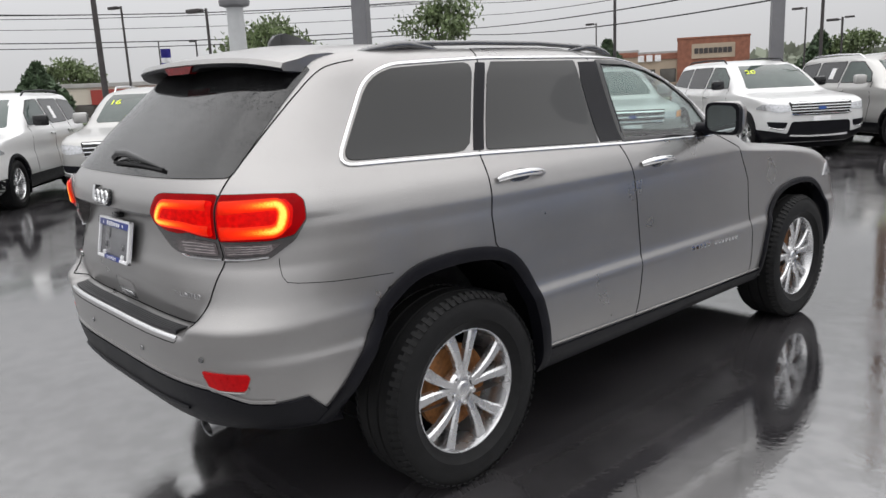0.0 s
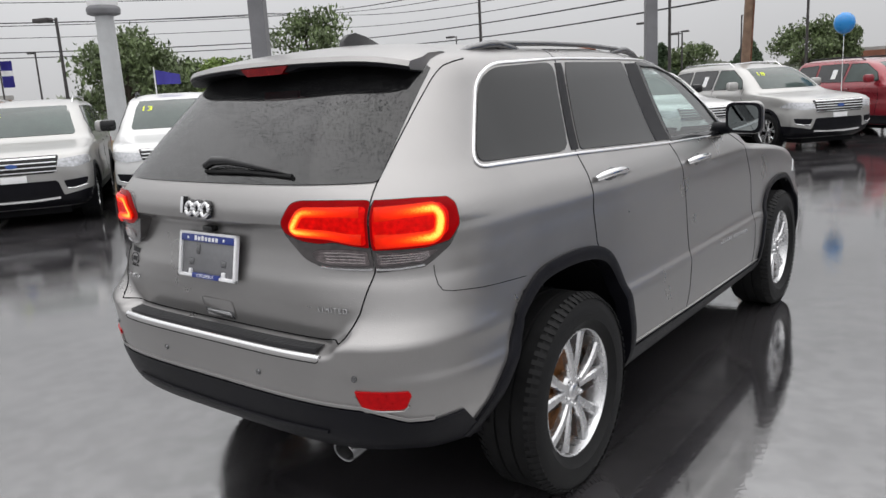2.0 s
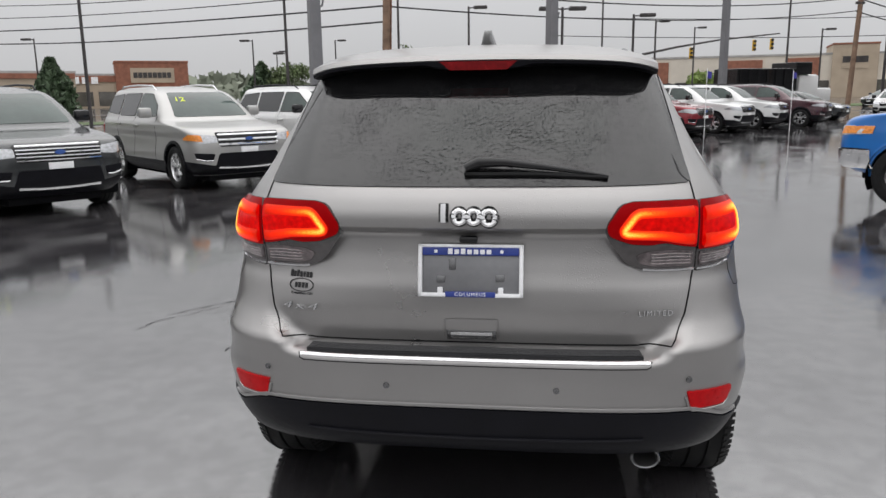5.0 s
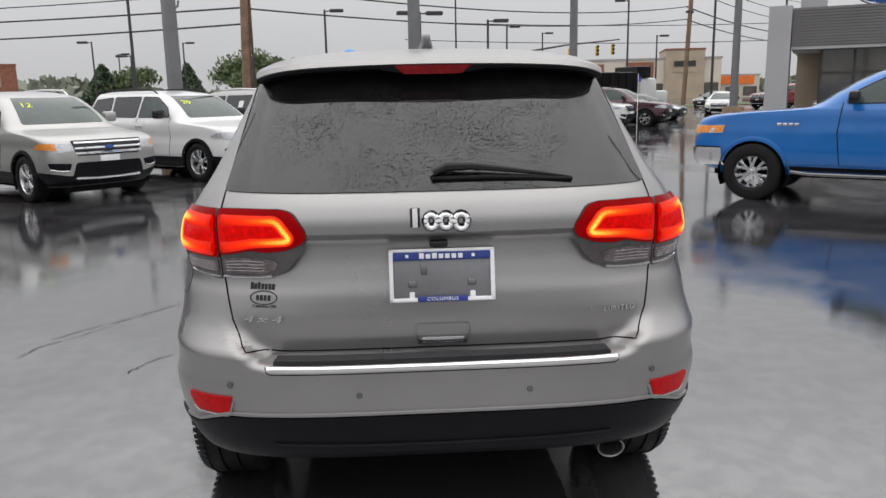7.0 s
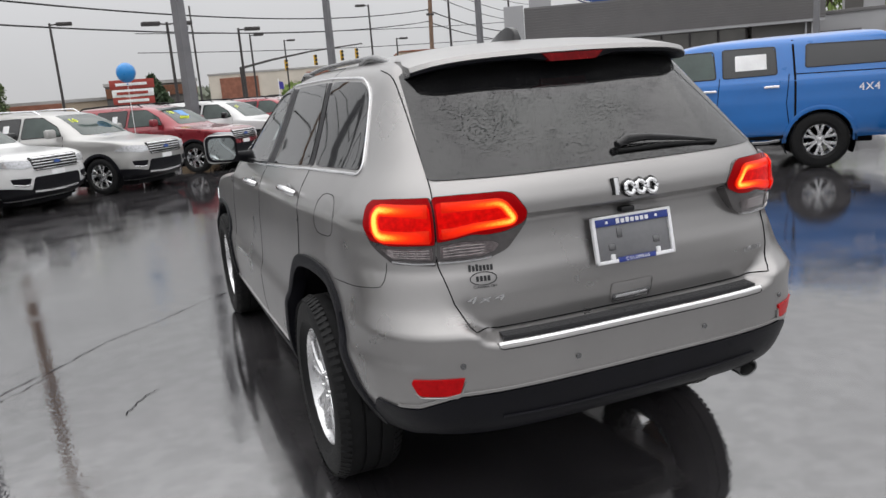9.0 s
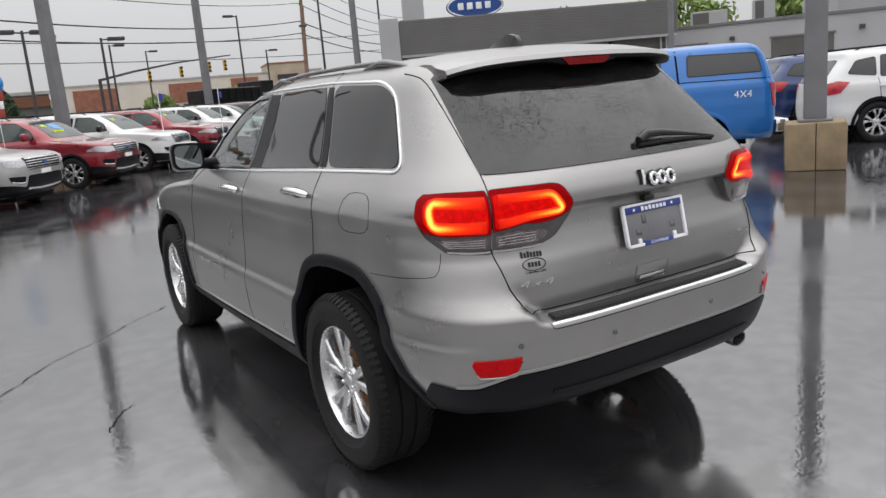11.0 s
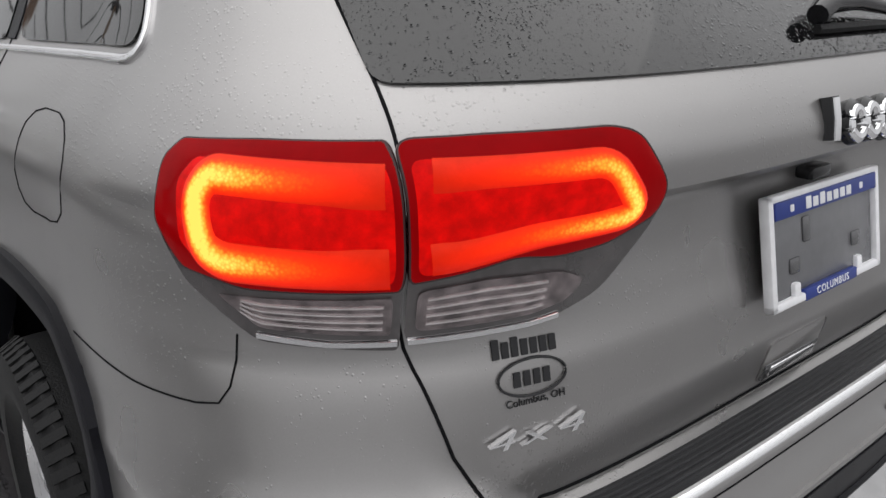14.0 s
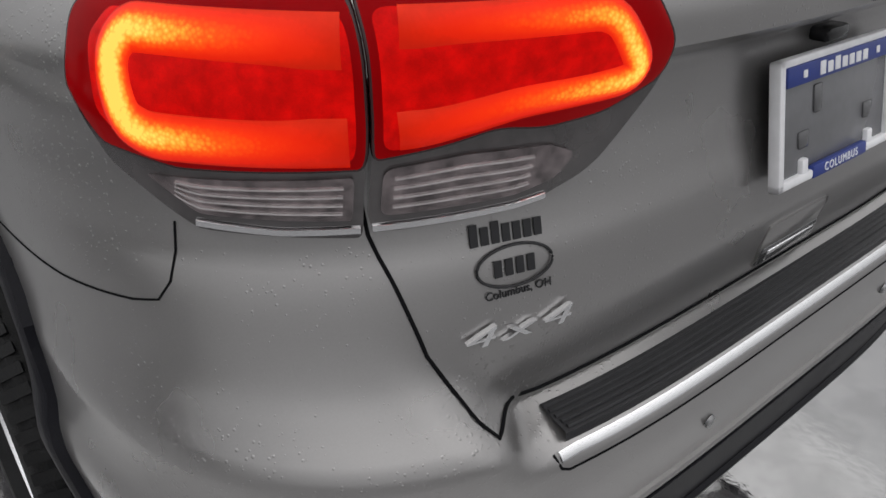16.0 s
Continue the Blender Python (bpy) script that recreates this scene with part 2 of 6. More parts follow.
RED_LENS = mat("red_lens_lit", (.13, .001, .002), .1, 0, .2, 20, spec=.05, glow=(1, .0, .003), strength=.14)
RED_HOT = glow_mat("red_lamp_lit_bright", (.25, .001, .001), (1, .003, .001), .32, .60, 170)
GUIDE = guide_mat()
# unpowered reflector; a faint red emission is added in place of returned light
RED_REFLECTOR_GLOW = mat("red_reflector_with_glow", (.30, .002, .004), .3, 0, .25, 60, bump=.3, bump_scale=300, spec=.15, glow=(1, .0, .004), strength=.10)
RED_BRAKE = mat("unlit_brake_lens", (.16, .003, .005), .25, 0, .25, 60, spec=.2)
CLEAR_LENS = mat("clear_lamp_lens", (.15, .125, .128), .10, .75, .55, 45, bump=.5, bump_scale=90, coat=.9)
LENS_RIB = mat("lens_rib", (.60, .56, .56), .15, .8, .2, 25, coat=.6)
LAMP_GREY = mat("lamp_housing_grey", (.17, .17, .175), .25, .8, .1, coat=.3)
LAMP_SMOKE = mat("smoked_lamp_shell", (.085, .078, .079), .14, .5, .25, 20, coat=.8)
LAMP_BLACK = mat("lamp_shell_dark", (.03, .006, .007), .2, 0, .2, coat=.3)
WHITE_PLASTIC = mat("white_plastic", (.78, .78, .8), .4)
BLUE_PLASTIC = mat("blue_plastic_strip", (.02, .04, .22), .4)
GREY_PLATE = mat("plate_insert_grey", (.2, .2, .21), .25, .4)
DECAL = mat("black_decal", (.012, .012, .014), .5)
CABIN = mat("cabin_grey_cloth", (.12, .12, .125), .8, 0, .2, 20, bump=.3)
PANE = mat("vehicle_glass", (.04, .058, .053), .05, 0, .3, 1.5, spec=.5, ior=1.5, rough_spread=.02)
PANE_DARK = mat("vehicle_privacy_glass", (.014, .015, .017), .06, 0, .3, 1.5, ior=1.6, rough_spread=.02)
HEADLAMP = mat("headlamp_lens", (.55, .56, .58), .12, .5, .3, 25, bump=.5, bump_scale=60, coat=1)
AMBER = mat("amber_marker", (.75, .26, .05), .2, 0, .2, 30, coat=.5)
TAILRED = mat("tail_lens_red", (.38, .012, .018), .12, 0, .3, 30, coat=.6)
BODY_WHITE = mat("white_paint", (.62, .62, .62), .3, 0, .03, 1.5, coat=.8)
BODY_SILVER = mat("silver_paint", (.40, .395, .385), .33, .5, .05, 1.5, coat=.7)
BODY_BLACK = mat("dark_grey_paint", (.035, .038, .04), .25, .3, .1, 1.5, coat=.8)
BODY_RED = mat("ruby_red_paint", (.22, .012, .022), .28, .3, .1, 1.5, coat=.9)
BODY_MAROON = mat("maroon_paint", (.055, .016, .024), .28, .3, .1, 1.5, coat=.9)
BODY_BLUE = mat("bright_blue_paint", (.005, .125, .42), .3, .1, .06, 1.5, coat=.8)
BODY_NAVY = mat("dark_blue_paint", (.012, .03, .11), .3, .3, .1, 1.5, coat=.8)
YELLOW_PAINT = mat("yellow_window_paint", (.72, .82, .06), .6)
PAPER = mat("paper_sheet", (.75, .75, .76), .8)
POLE_GREY = mat("grey_painted_steel", (.17, .17, .18), .5, .3, .15, 2, bump=.15)
POLE_DARK = mat("bronze_lamp_post", (.06, .055, .055), .5, .4, .2, 2)
POLE_WHITE = mat("pale_grey_steel", (.48, .49, .5), .45, .2, .1, 2)
RUSTED = mat("rusted_steel", (.16, .07, .04), .75, .2, .4, 8, bump=.4)
CONCRETE = mat("stained_concrete", (.23, .17, .105), .8, 0, .25, 3, bump=.5, bump_scale=80)
CONCRETE_PALE = mat("pale_concrete", (.34, .33, .32), .75, 0, .15, 1, bump=.3)
TIMBER = mat("weathered_pole_timber", (.20, .13, .09), .85, 0, .3, 4, bump=.6, bump_scale=45)
CABLE = mat("black_cable", (.02, .02, .021), .6)
BARK = mat("bark", (.07, .055, .042), .9, 0, .3, 6, bump=.7, bump_scale=30)
LEAF = mat("wet_green_leaves", (.10, .135, .055), .5, 0, .55, 1.2)
LEAF_LIME = mat("lime_green_leaves", (.17, .24, .06), .5, 0, .4, 1.2)
LEAF_DARK = mat("conifer_needles", (.05, .08, .04), .6, 0, .45, 2)
# leaf green paled and greyed: the haze of distance is in the colour
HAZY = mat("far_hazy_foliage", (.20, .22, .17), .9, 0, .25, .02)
BRICK = mat("red_brick", (.24, .10, .065), .85, 0, .2, 1.5, bump=.4)
STUCCO = mat("tan_stucco", (.38, .31, .235), .85, 0, .1, .5)
STUCCO_RED = mat("red_sign_band", (.30, .045, .035), .7, 0, .1, .5)
STUCCO_PALE = mat("pale_stucco", (.55, .5, .43), .85, 0, .08, .4)
ROOF_DARK = mat("dark_roof_metal", (.10, .095, .09), .6, 0, .15, .5)
SIDING = mat("grey_metal_siding", (.16, .155, .155), .45, .4, .08, .6)
SIDING_PALE = mat("pale_grey_wall", (.36, .36, .37), .7, 0, .07, .3)
SIGN_BLUE = mat("blue_enamel_sign", (.015, .06, .24), .3)
SIGN_WHITE = mat("white_enamel_sign", (.75, .75, .76), .35)
FLAG_BLUE = mat("blue_flag_cloth", (.045, .04, .26), .8)
BALLOON = mat("blue_balloon_rubber", (.012, .21, .55), .3, 0, .05, coat=.3)
ORANGE = mat("orange_enamel", (.72, .17, .03), .6)
TRAFFIC_YELLOW = mat("traffic_signal_yellow", (.65, .38, .03), .5)
SHOWROOM = mat("showroom_glass", (.09, .085, .075), .06, 0, .4, .4, ior=1.7, rough_spread=.02)
GRASS = mat("verge_grass", (.07, .10, .035), .9, 0, .3, .4)


# ---- building helpers ----
def mesh_of(bm, name, material, smooth=True):
    me = bpy.data.meshes.new(name)
    bm.normal_update()
    bm.to_mesh(me)
    bm.free()
    for mm in (material if isinstance(material, (list, tuple)) else [material]):
        me.materials.append(mm)
    if smooth:
        me.polygons.foreach_set("use_smooth", [True] * len(me.polygons))
        me.set_sharp_from_angle(angle=radians(38))
    return me


def part(name, bm, material, parent, label="", smooth=True):
    """One mesh object under a thing or under a part; a mesh that is already made is shared."""
    me = bm if isinstance(bm, bpy.types.Mesh) else mesh_of(bm, name, material, smooth)
    ob = new(name, me)
    ob.parent = parent
    if label:
        ob["label"] = label
    return ob


def thing(name, label, category, group="", at=None, kind=""):
    ob = new(name)
    ob.empty_display_size = .2
    if at is not None:
        ob.matrix_world = at
    return tagged(ob, label, category, group, kind)


def solo(name, bm, material, label, category, group="", kind="", smooth=True):
    return tagged(new(name, mesh_of(bm, name, material, smooth)), label, category, group, kind)


def add_box(bm, lo, hi, bevel=0.0, m=None):
    size = [b - a for a, b in zip(lo, hi)]
    mid = [(a + b) / 2 for a, b in zip(lo, hi)]
    r = bmesh.ops.create_cube(bm, size=1, matrix=Matrix.LocRotScale(mid, None, size))
    vs = r["verts"]
    if bevel:
        es = list({e for v in vs for e in v.link_edges})
        r = bmesh.ops.bevel(bm, geom=es, offset=bevel, segments=2, affect="EDGES", profile=.5)
        vs = list({v for f in r["faces"] for v in f.verts} | {v for v in vs if v.is_valid})
    if m is not None:
        bmesh.ops.transform(bm, matrix=m, verts=vs)
    return vs


def box(lo, hi, bevel=0.0, m=None):
    bm = bmesh.new()
    add_box(bm, lo, hi, bevel, m)
    return bm


def add_tube(bm, pts, r, n=8, cap=True):
    """A round bar through points; r: one radius, or one for each point."""
    pts = [Vector(p) for p in pts]
    rings = []
    for i, p in enumerate(pts):
        t = (pts[min(i + 1, len(pts) - 1)] - pts[max(i - 1, 0)]).normalized()
        a = t.cross(Vector((0, 0, 1)) if abs(t.z) < .95 else Vector((0, 1, 0))).normalized()
        b = t.cross(a)
        rr = r[i] if isinstance(r, (list, tuple)) else r
        rings.append([bm.verts.new(p + (a * math.cos(k * math.tau / n) + b * math.sin(k * math.tau / n)) * rr) for k in range(n)])
    for u, v in zip(rings, rings[1:]):
        for k in range(n):
            bm.faces.new((u[k], u[(k + 1) % n], v[(k + 1) % n], v[k]))
    if cap:
        bm.faces.new(rings[0][::-1])
        bm.faces.new(rings[-1])
    return bm


def tube(pts, r, n=8):
    return add_tube(bmesh.new(), pts, r, n)


def lathe(profile, n=64, axis="x", bm=None):
    """Turn (radius, height) pairs round an axis."""
    bm = bm or bmesh.new()
    rings = []
    for r, h in profile:
        ring = []
        for k in range(n):
            c, s = math.cos(k * math.tau / n) * r, math.sin(k * math.tau / n) * r
            ring.append(bm.verts.new((h, c, s) if axis == "x" else (c, s, h)))
        rings.append(ring)
    for u, v in zip(rings, rings[1:]):
        for k in range(n):
            bm.faces.new((u[k], u[(k + 1) % n], v[(k + 1) % n], v[k]))
    return bm


def fill_outline(pts, depth_way, bm=None):
    """A flat plate with the outline pts and a thickness along depth_way."""
    bm = bm or bmesh.new()
    front = [bm.verts.new(p) for p in pts]
    back = [bm.verts.new(Vector(p) + Vector(depth_way)) for p in pts]
    bm.faces.new(front)
    bm.faces.new(back[::-1])
    for i in range(len(pts)):
        j = (i + 1) % len(pts)
        bm.faces.new((front[j], front[i], back[i], back[j]))
    bmesh.ops.recalc_face_normals(bm, faces=bm.faces)
    return bm


def lettering(body, size, m, depth=.002, slant=0.0, spacing=1.0):
    """A mesh of words in the built-in font, centred, reading along local x with y up, placed by m."""
    cu = bpy.data.curves.new("words", "FONT")
    cu.body, cu.size, cu.extrude, cu.align_x, cu.align_y, cu.shear, cu.space_character = body, size, depth, "CENTER", "CENTER", slant, spacing
    ob = bpy.data.objects.new("words", cu)
    scene.collection.objects.link(ob)
    me = bpy.data.meshes.new_from_object(ob.evaluated_get(bpy.context.evaluated_depsgraph_get()))
    bpy.data.objects.remove(ob)
    me.transform(m)
    bm = bmesh.new()
    bm.from_mesh(me)
    bpy.data.meshes.remove(me)
    return bm


# ---- the skin of a vehicle: level curves stacked from floor to roof ----
def smooth_table(v, xs, ys):
    """Monotone cubic through a table."""
    n = len(xs)
    if v <= xs[0]:
        return ys[0]
    if v >= xs[-1]:
        return ys[-1]
    i = max(k for k in range(n - 1) if xs[k] <= v)
    d = [(ys[k + 1] - ys[k]) / (xs[k + 1] - xs[k]) for k in range(max(0, i - 1), min(n - 1, i + 2))]
    j = 1 if i > 0 else 0
    here = d[j]
    before, after = (d[j - 1] if i > 0 else here), (d[j + 1] if j + 1 < len(d) else here)
    m0 = 0 if before * here <= 0 else 2 * before * here / (before + here)
    m1 = 0 if after * here <= 0 else 2 * after * here / (after + here)
    h = xs[i + 1] - xs[i]
    t = (v - xs[i]) / h
    return (2 * t**3 - 3 * t * t + 1) * ys[i] + (t**3 - 2 * t * t + t) * h * m0 + (3 * t * t - 2 * t**3) * ys[i + 1] + (t**3 - t * t) * h * m1


class Skin:
    """side: half width by height; tail, nose: y of the middle by height; shoulder: y by height outside the edge x; flare: extra width at the tail; square: fuller low corners."""

    def __init__(self, side, tail, nose, y0, corner=.45, power=3.5, taper=.035, pinch=.0, shoulder=None, edge=None, flare=None, square=0.0):
        self.shoulder, self.edge, self.flare = [tuple(zip(*rows)) if rows else None for rows in (shoulder, edge, flare)]
        self.square = square
        self.side, self.tail, self.nose = [tuple(zip(*rows)) for rows in (side, tail, nose)]
        self.y0, self.corner, self.power, self.taper, self.pinch = y0, corner, power, taper, pinch
        self.zs = sorted({z for rows in (side, tail, nose) for z, _ in rows})

    def width(self, z):
        return smooth_table(z, *self.side)

    def back(self, z):
        return smooth_table(z, *self.tail)

    def pw(self, z):
        return self.power + self.square * min(1, max(0, (1.0 - z) / .15))

    def start(self, z):
        return max(self.y0, self.back(z) + .12)

    def front(self, z):
        return smooth_table(z, *self.nose)

    def y1(self, z):
        return self.front(z) - self.corner

    def narrow(self, y):
        return 1 - self.taper * max(0, (y - self.y0 - 1.2) / 2.6) ** 2 - self.pinch * min(1, max(0, (self.y0 + .65 - y) / .65)) ** 1.6

    def at(self, s, z):
        """s: degrees round the tail's corner to 90, 100 a metre along the side, then degrees round the nose's corner."""
        w, side, a = self.width(z), (-1 if s < 0 else 1), abs(s)
        y0, y1, p = self.start(z), self.y1(z), 2 / self.pw(z)
        long = max(1, 100 * (y1 - y0))
        if a < 90:
            x, back = w * (1 - self.pinch) * max(0, math.sin(radians(a))) ** p, self.back(z)
            if self.shoulder and .72 < z < 1:
                f = min(1, max(0, (x - smooth_table(z, *self.edge)) / .095))
                back += (smooth_table(z, *self.shoulder) - back) * f * f * (3 - 2 * f)
            y = y0 + (back - y0) * max(0, math.cos(radians(a))) ** p
            if self.flare:
                f = min(1, max(0, (self.y0 - y) / .35))
                x += smooth_table(z, *self.flare) * f * f * (3 - 2 * f) * x / w
            return Vector((side * x, y, z))
        if a < 90 + long:
            y = y0 + (a - 90) / 100
            return Vector((side * w * self.narrow(y), y, z))
        f = max(0, min(90, a - 90 - long))
        y = y1 + self.corner * max(0, math.sin(radians(f))) ** p
        return Vector((side * w * self.narrow(y1) * max(0, math.cos(radians(f))) ** p, y, z))

    def s_tail(self, x, z):
        return math.copysign(math.degrees(math.asin(min(1, abs(x) / (self.width(z) * (1 - self.pinch))) ** (self.pw(z) / 2))), x)

    def s_nose(self, x, z):
        w = self.width(z) * self.narrow(self.y1(z))
        long = max(1, 100 * (self.y1(z) - self.start(z)))
        return math.copysign(90 + long + math.degrees(math.acos(min(1, abs(x) / w) ** (self.pw(z) / 2))), x if x else 1)

    def s_side(self, y, z, side=1):
        y0, y1 = self.start(z), self.y1(z)
        long = max(1, 100 * (y1 - y0))
        if y < y0:
            return side * math.degrees(math.acos(min(1, (y - y0) / (self.back(z) - y0)) ** (self.pw(z) / 2)))
        if y <= y1:
            return side * (90 + (y - y0) * 100)
        return side * (90 + long + math.degrees(math.asin(min(1, (y - y1) / self.corner) ** (self.pw(z) / 2))))

    def normal(self, s, z):
        a, b = self.at(s + .4, z) - self.at(s - .4, z), self.at(s, z + .004) - self.at(s, z - .004)
        return a.cross(b).normalized()

    def shell(self, step=.03, corner_n=30, side_step=.05, holes=()):
        """The closed body; holes: tests of a point (x, y, z) inside which the faces are left out."""
        zs = []
        for a, b in zip(self.zs, self.zs[1:]):
            n = max(1, math.ceil((b - a) / step))
            zs += [a + (b - a) * k / n for k in range(n)]
        zs.append(self.zs[-1])
        bm, rings = bmesh.new(), []
        n_side = max(4, int((self.y1(.6) - self.y0) / side_step))
        for z in zs:
            long = max(1, 100 * (self.y1(z) - self.start(z)))
            half = [90 * k / corner_n for k in range(corner_n)] + [90 + long * k / n_side for k in range(n_side)] + [90 + long + 90 * k / corner_n for k in range(corner_n + 1)]
            right = [self.at(s, z) for s in half]
            loop = right + [Vector((-p.x, p.y, p.z)) for p in right[-2:0:-1]]
            rings.append([bm.verts.new(p) for p in loop])
        m = len(rings[0])
        for u, v in zip(rings, rings[1:]):
            for k in range(m):
                c = (u[k].co + v[(k + 1) % m].co) / 2
                if not any(h(c) for h in holes):
                    bm.faces.new((u[k], u[(k + 1) % m], v[(k + 1) % m], v[k]))
        bm.faces.new(rings[0][::-1])
        bm.faces.new(rings[-1])
        return bm


def round_off(pts, times=2):
    for _ in range(times):
        pts = [q for i, p in enumerate(pts) for a in [pts[(i + 1) % len(pts)]] for q in ((p[0] * .78 + a[0] * .22, p[1] * .78 + a[1] * .22), (p[0] * .22 + a[0] * .78, p[1] * .22 + a[1] * .78))]
    return pts


def fillet(pts, r, n=5):
    """Round the corners of an outline by a radius."""
    out = []
    for i, p in enumerate(pts):
        a, b, p = Vector(pts[i - 1]), Vector(pts[(i + 1) % len(pts)]), Vector(p)
        ra, rb = min(r, (a - p).length * .45), min(r, (b - p).length * .45)
        u, v = p + (a - p).normalized() * ra, p + (b - p).normalized() * rb
        out += [tuple(u * (1 - t) ** 2 + p * (2 * t * (1 - t)) + v * t * t) for t in [k / n for k in range(n + 1)]]
    return out


def span(outline, c):
    zs = []
    for (a, za), (b, zb) in zip(outline, outline[1:] + outline[:1]):
        if (a - c) * (b - c) < 0:
            zs.append(za + (zb - za) * (c - a) / (b - a))
    return (min(zs), max(zs)) if len(zs) > 1 else None


def inside(outline, c, z):
    odd = False
    for (a, za), (b, zb) in zip(outline, outline[1:] + outline[:1]):
        if (za > z) != (zb > z) and c < a + (b - a) * (z - za) / (zb - za):
            odd = not odd
    return odd


def patch(skin, to_s, outline, off=.004, cols=24, rows=10, depth=.012, bulge=0.0):
    """A panel that follows the skin inside an outline of (coordinate, z), standing off from it, with a rim that reaches back to it."""
    cs = [c for c, _ in outline]
    lo, hi = min(cs), max(cs)
    bm, grid = bmesh.new(), []
    for i in range(cols + 1):
        u = .5 - .5 * math.cos(math.pi * (.015 + .97 * i / cols))
        c = lo + (hi - lo) * u
        zz = span(outline, c)
        if not zz:
            continue
        col = []
        for j in range(rows + 1):
            z = zz[0] + (zz[1] - zz[0]) * j / rows
            s = to_s(c, z)
            swell = bulge * (1 - (2 * u - 1) ** 4) * (1 - (2 * j / rows - 1) ** 4)
            col.append((skin.at(s, z), skin.normal(s, z), swell))
        grid.append(col)
    vs = [[bm.verts.new(p + n * (off + w)) for p, n, w in col] for col in grid]
    for a, b in zip(vs, vs[1:]):
        for k in range(rows):
            bm.faces.new((a[k], b[k], b[k + 1], a[k + 1]))
    ring = [(i, 0) for i in range(len(vs))] + [(len(vs) - 1, j) for j in range(1, rows + 1)] + [(i, rows) for i in range(len(vs) - 2, -1, -1)] + [(0, j) for j in range(rows - 1, 0, -1)]
    back = [bm.verts.new(grid[i][j][0] + grid[i][j][1] * (off - depth)) for i, j in ring]
    for k in range(len(ring)):
        l = (k + 1) % len(ring)
        a, b = vs[ring[k][0]][ring[k][1]], vs[ring[l][0]][ring[l][1]]
        bm.faces.new((b, a, back[k], back[l]))
    bm.normal_update()
    mid = grid[len(grid) // 2][rows // 2]
    bm.faces.ensure_lookup_table()
    if bm.faces[(len(vs) // 2) * rows + rows // 2].normal.dot(mid[1]) < 0:
        bmesh.ops.reverse_faces(bm, faces=bm.faces[:])
    return bm


def band(skin, to_s, line, width, high, closed=False, shift=0.0, sink=.006, dense=.03):
    """A strip along a line of (coordinate, z) on the skin: width across, standing high above it."""
    line = list(line) + ([line[0]] if closed else [])
    fine = []
    for (a, za), (b, zb) in zip(line, line[1:]):
        n = max(1, math.ceil(math.hypot(b - a, zb - za) / dense))
        fine += [(a + (b - a) * k / n, za + (zb - za) * k / n) for k in range(n)]
    if not closed:
        fine.append(line[-1])
    ps, ns = [], []
    for c, z in fine:
        s = to_s(c, z)
        ps.append(skin.at(s, z))
        ns.append(skin.normal(s, z))
    bm, rings, n = bmesh.new(), [], len(ps)
    for i in range(n):
        t = (ps[(i + 1) % n] - ps[i - 1]) if closed else (ps[min(i + 1, n - 1)] - ps[max(i - 1, 0)])
        b = ns[i].cross(t).normalized()
        p = ps[i] + b * shift
        rings.append([bm.verts.new(p + b * (width * u) + ns[i] * h) for u, h in ((-.5, -sink), (-.5, high * .75), (-.3, high), (.3, high), (.5, high * .75), (.5, -sink))])
    for i in range(n if closed else n - 1):
        a, b = rings[i], rings[(i + 1) % n]
        for k in range(5):
            bm.faces.new((a[k], a[k + 1], b[k + 1], b[k]))
    if not closed:
        bm.faces.new(rings[0])
        bm.faces.new(rings[-1][::-1])
    bmesh.ops.recalc_face_normals(bm, faces=bm.faces)
    return bm


def guide_band(skin, to_s, line, width, high, hot=1.0):
    """A domed light guide along a line on the skin; its map holds the closeness to the middle and to the closed end."""
    fine = []
    for (a, za), (b, zb) in zip(line, line[1:]):
        n = max(1, math.ceil(math.hypot(b - a, zb - za) / .012))
        fine += [(a + (b - a) * k / n, za + (zb - za) * k / n) for k in range(n)]
    fine.append(line[-1])
    ps = [skin.at(to_s(c, z), z) for c, z in fine]
    ns = [skin.normal(to_s(c, z), z) for c, z in fine]
    far = [0]
    for a, b in zip(ps, ps[1:]):
        far.append(far[-1] + (b - a).length)
    bm = bmesh.new()
    lay = bm.loops.layers.uv.new("guide")
    cuts, rings, marks = 10, [], {}
    for i, p in enumerate(ps):
        t = ps[min(i + 1, len(ps) - 1)] - ps[max(i - 1, 0)]
        side = ns[i].cross(t).normalized()
        v = abs(2 * far[i] / far[-1] - 1)
        ring = []
        for k in range(cuts + 1):
            u = -1 + 2 * k / cuts
            q = bm.verts.new(p + side * (width * u / 2) + ns[i] * (high - .006 * u * u))
            marks[q] = ((1 - u * u) ** 1.1, hot * (1 - .97 * v ** 1.3))
            ring.append(q)
        rings.append(ring)
    for a, b in zip(rings, rings[1:]):
        for k in range(cuts):
            for lp in bm.faces.new((a[k], a[k + 1], b[k + 1], b[k])).loops:
                lp[lay].uv = marks[lp.vert]
    bm.normal_update()
    mid = bm.faces[:][len(bm.faces) // 2]
    if mid.normal.dot(ns[len(ns) // 2]) < 0:
        bmesh.ops.reverse_faces(bm, faces=bm.faces[:])
    return bm


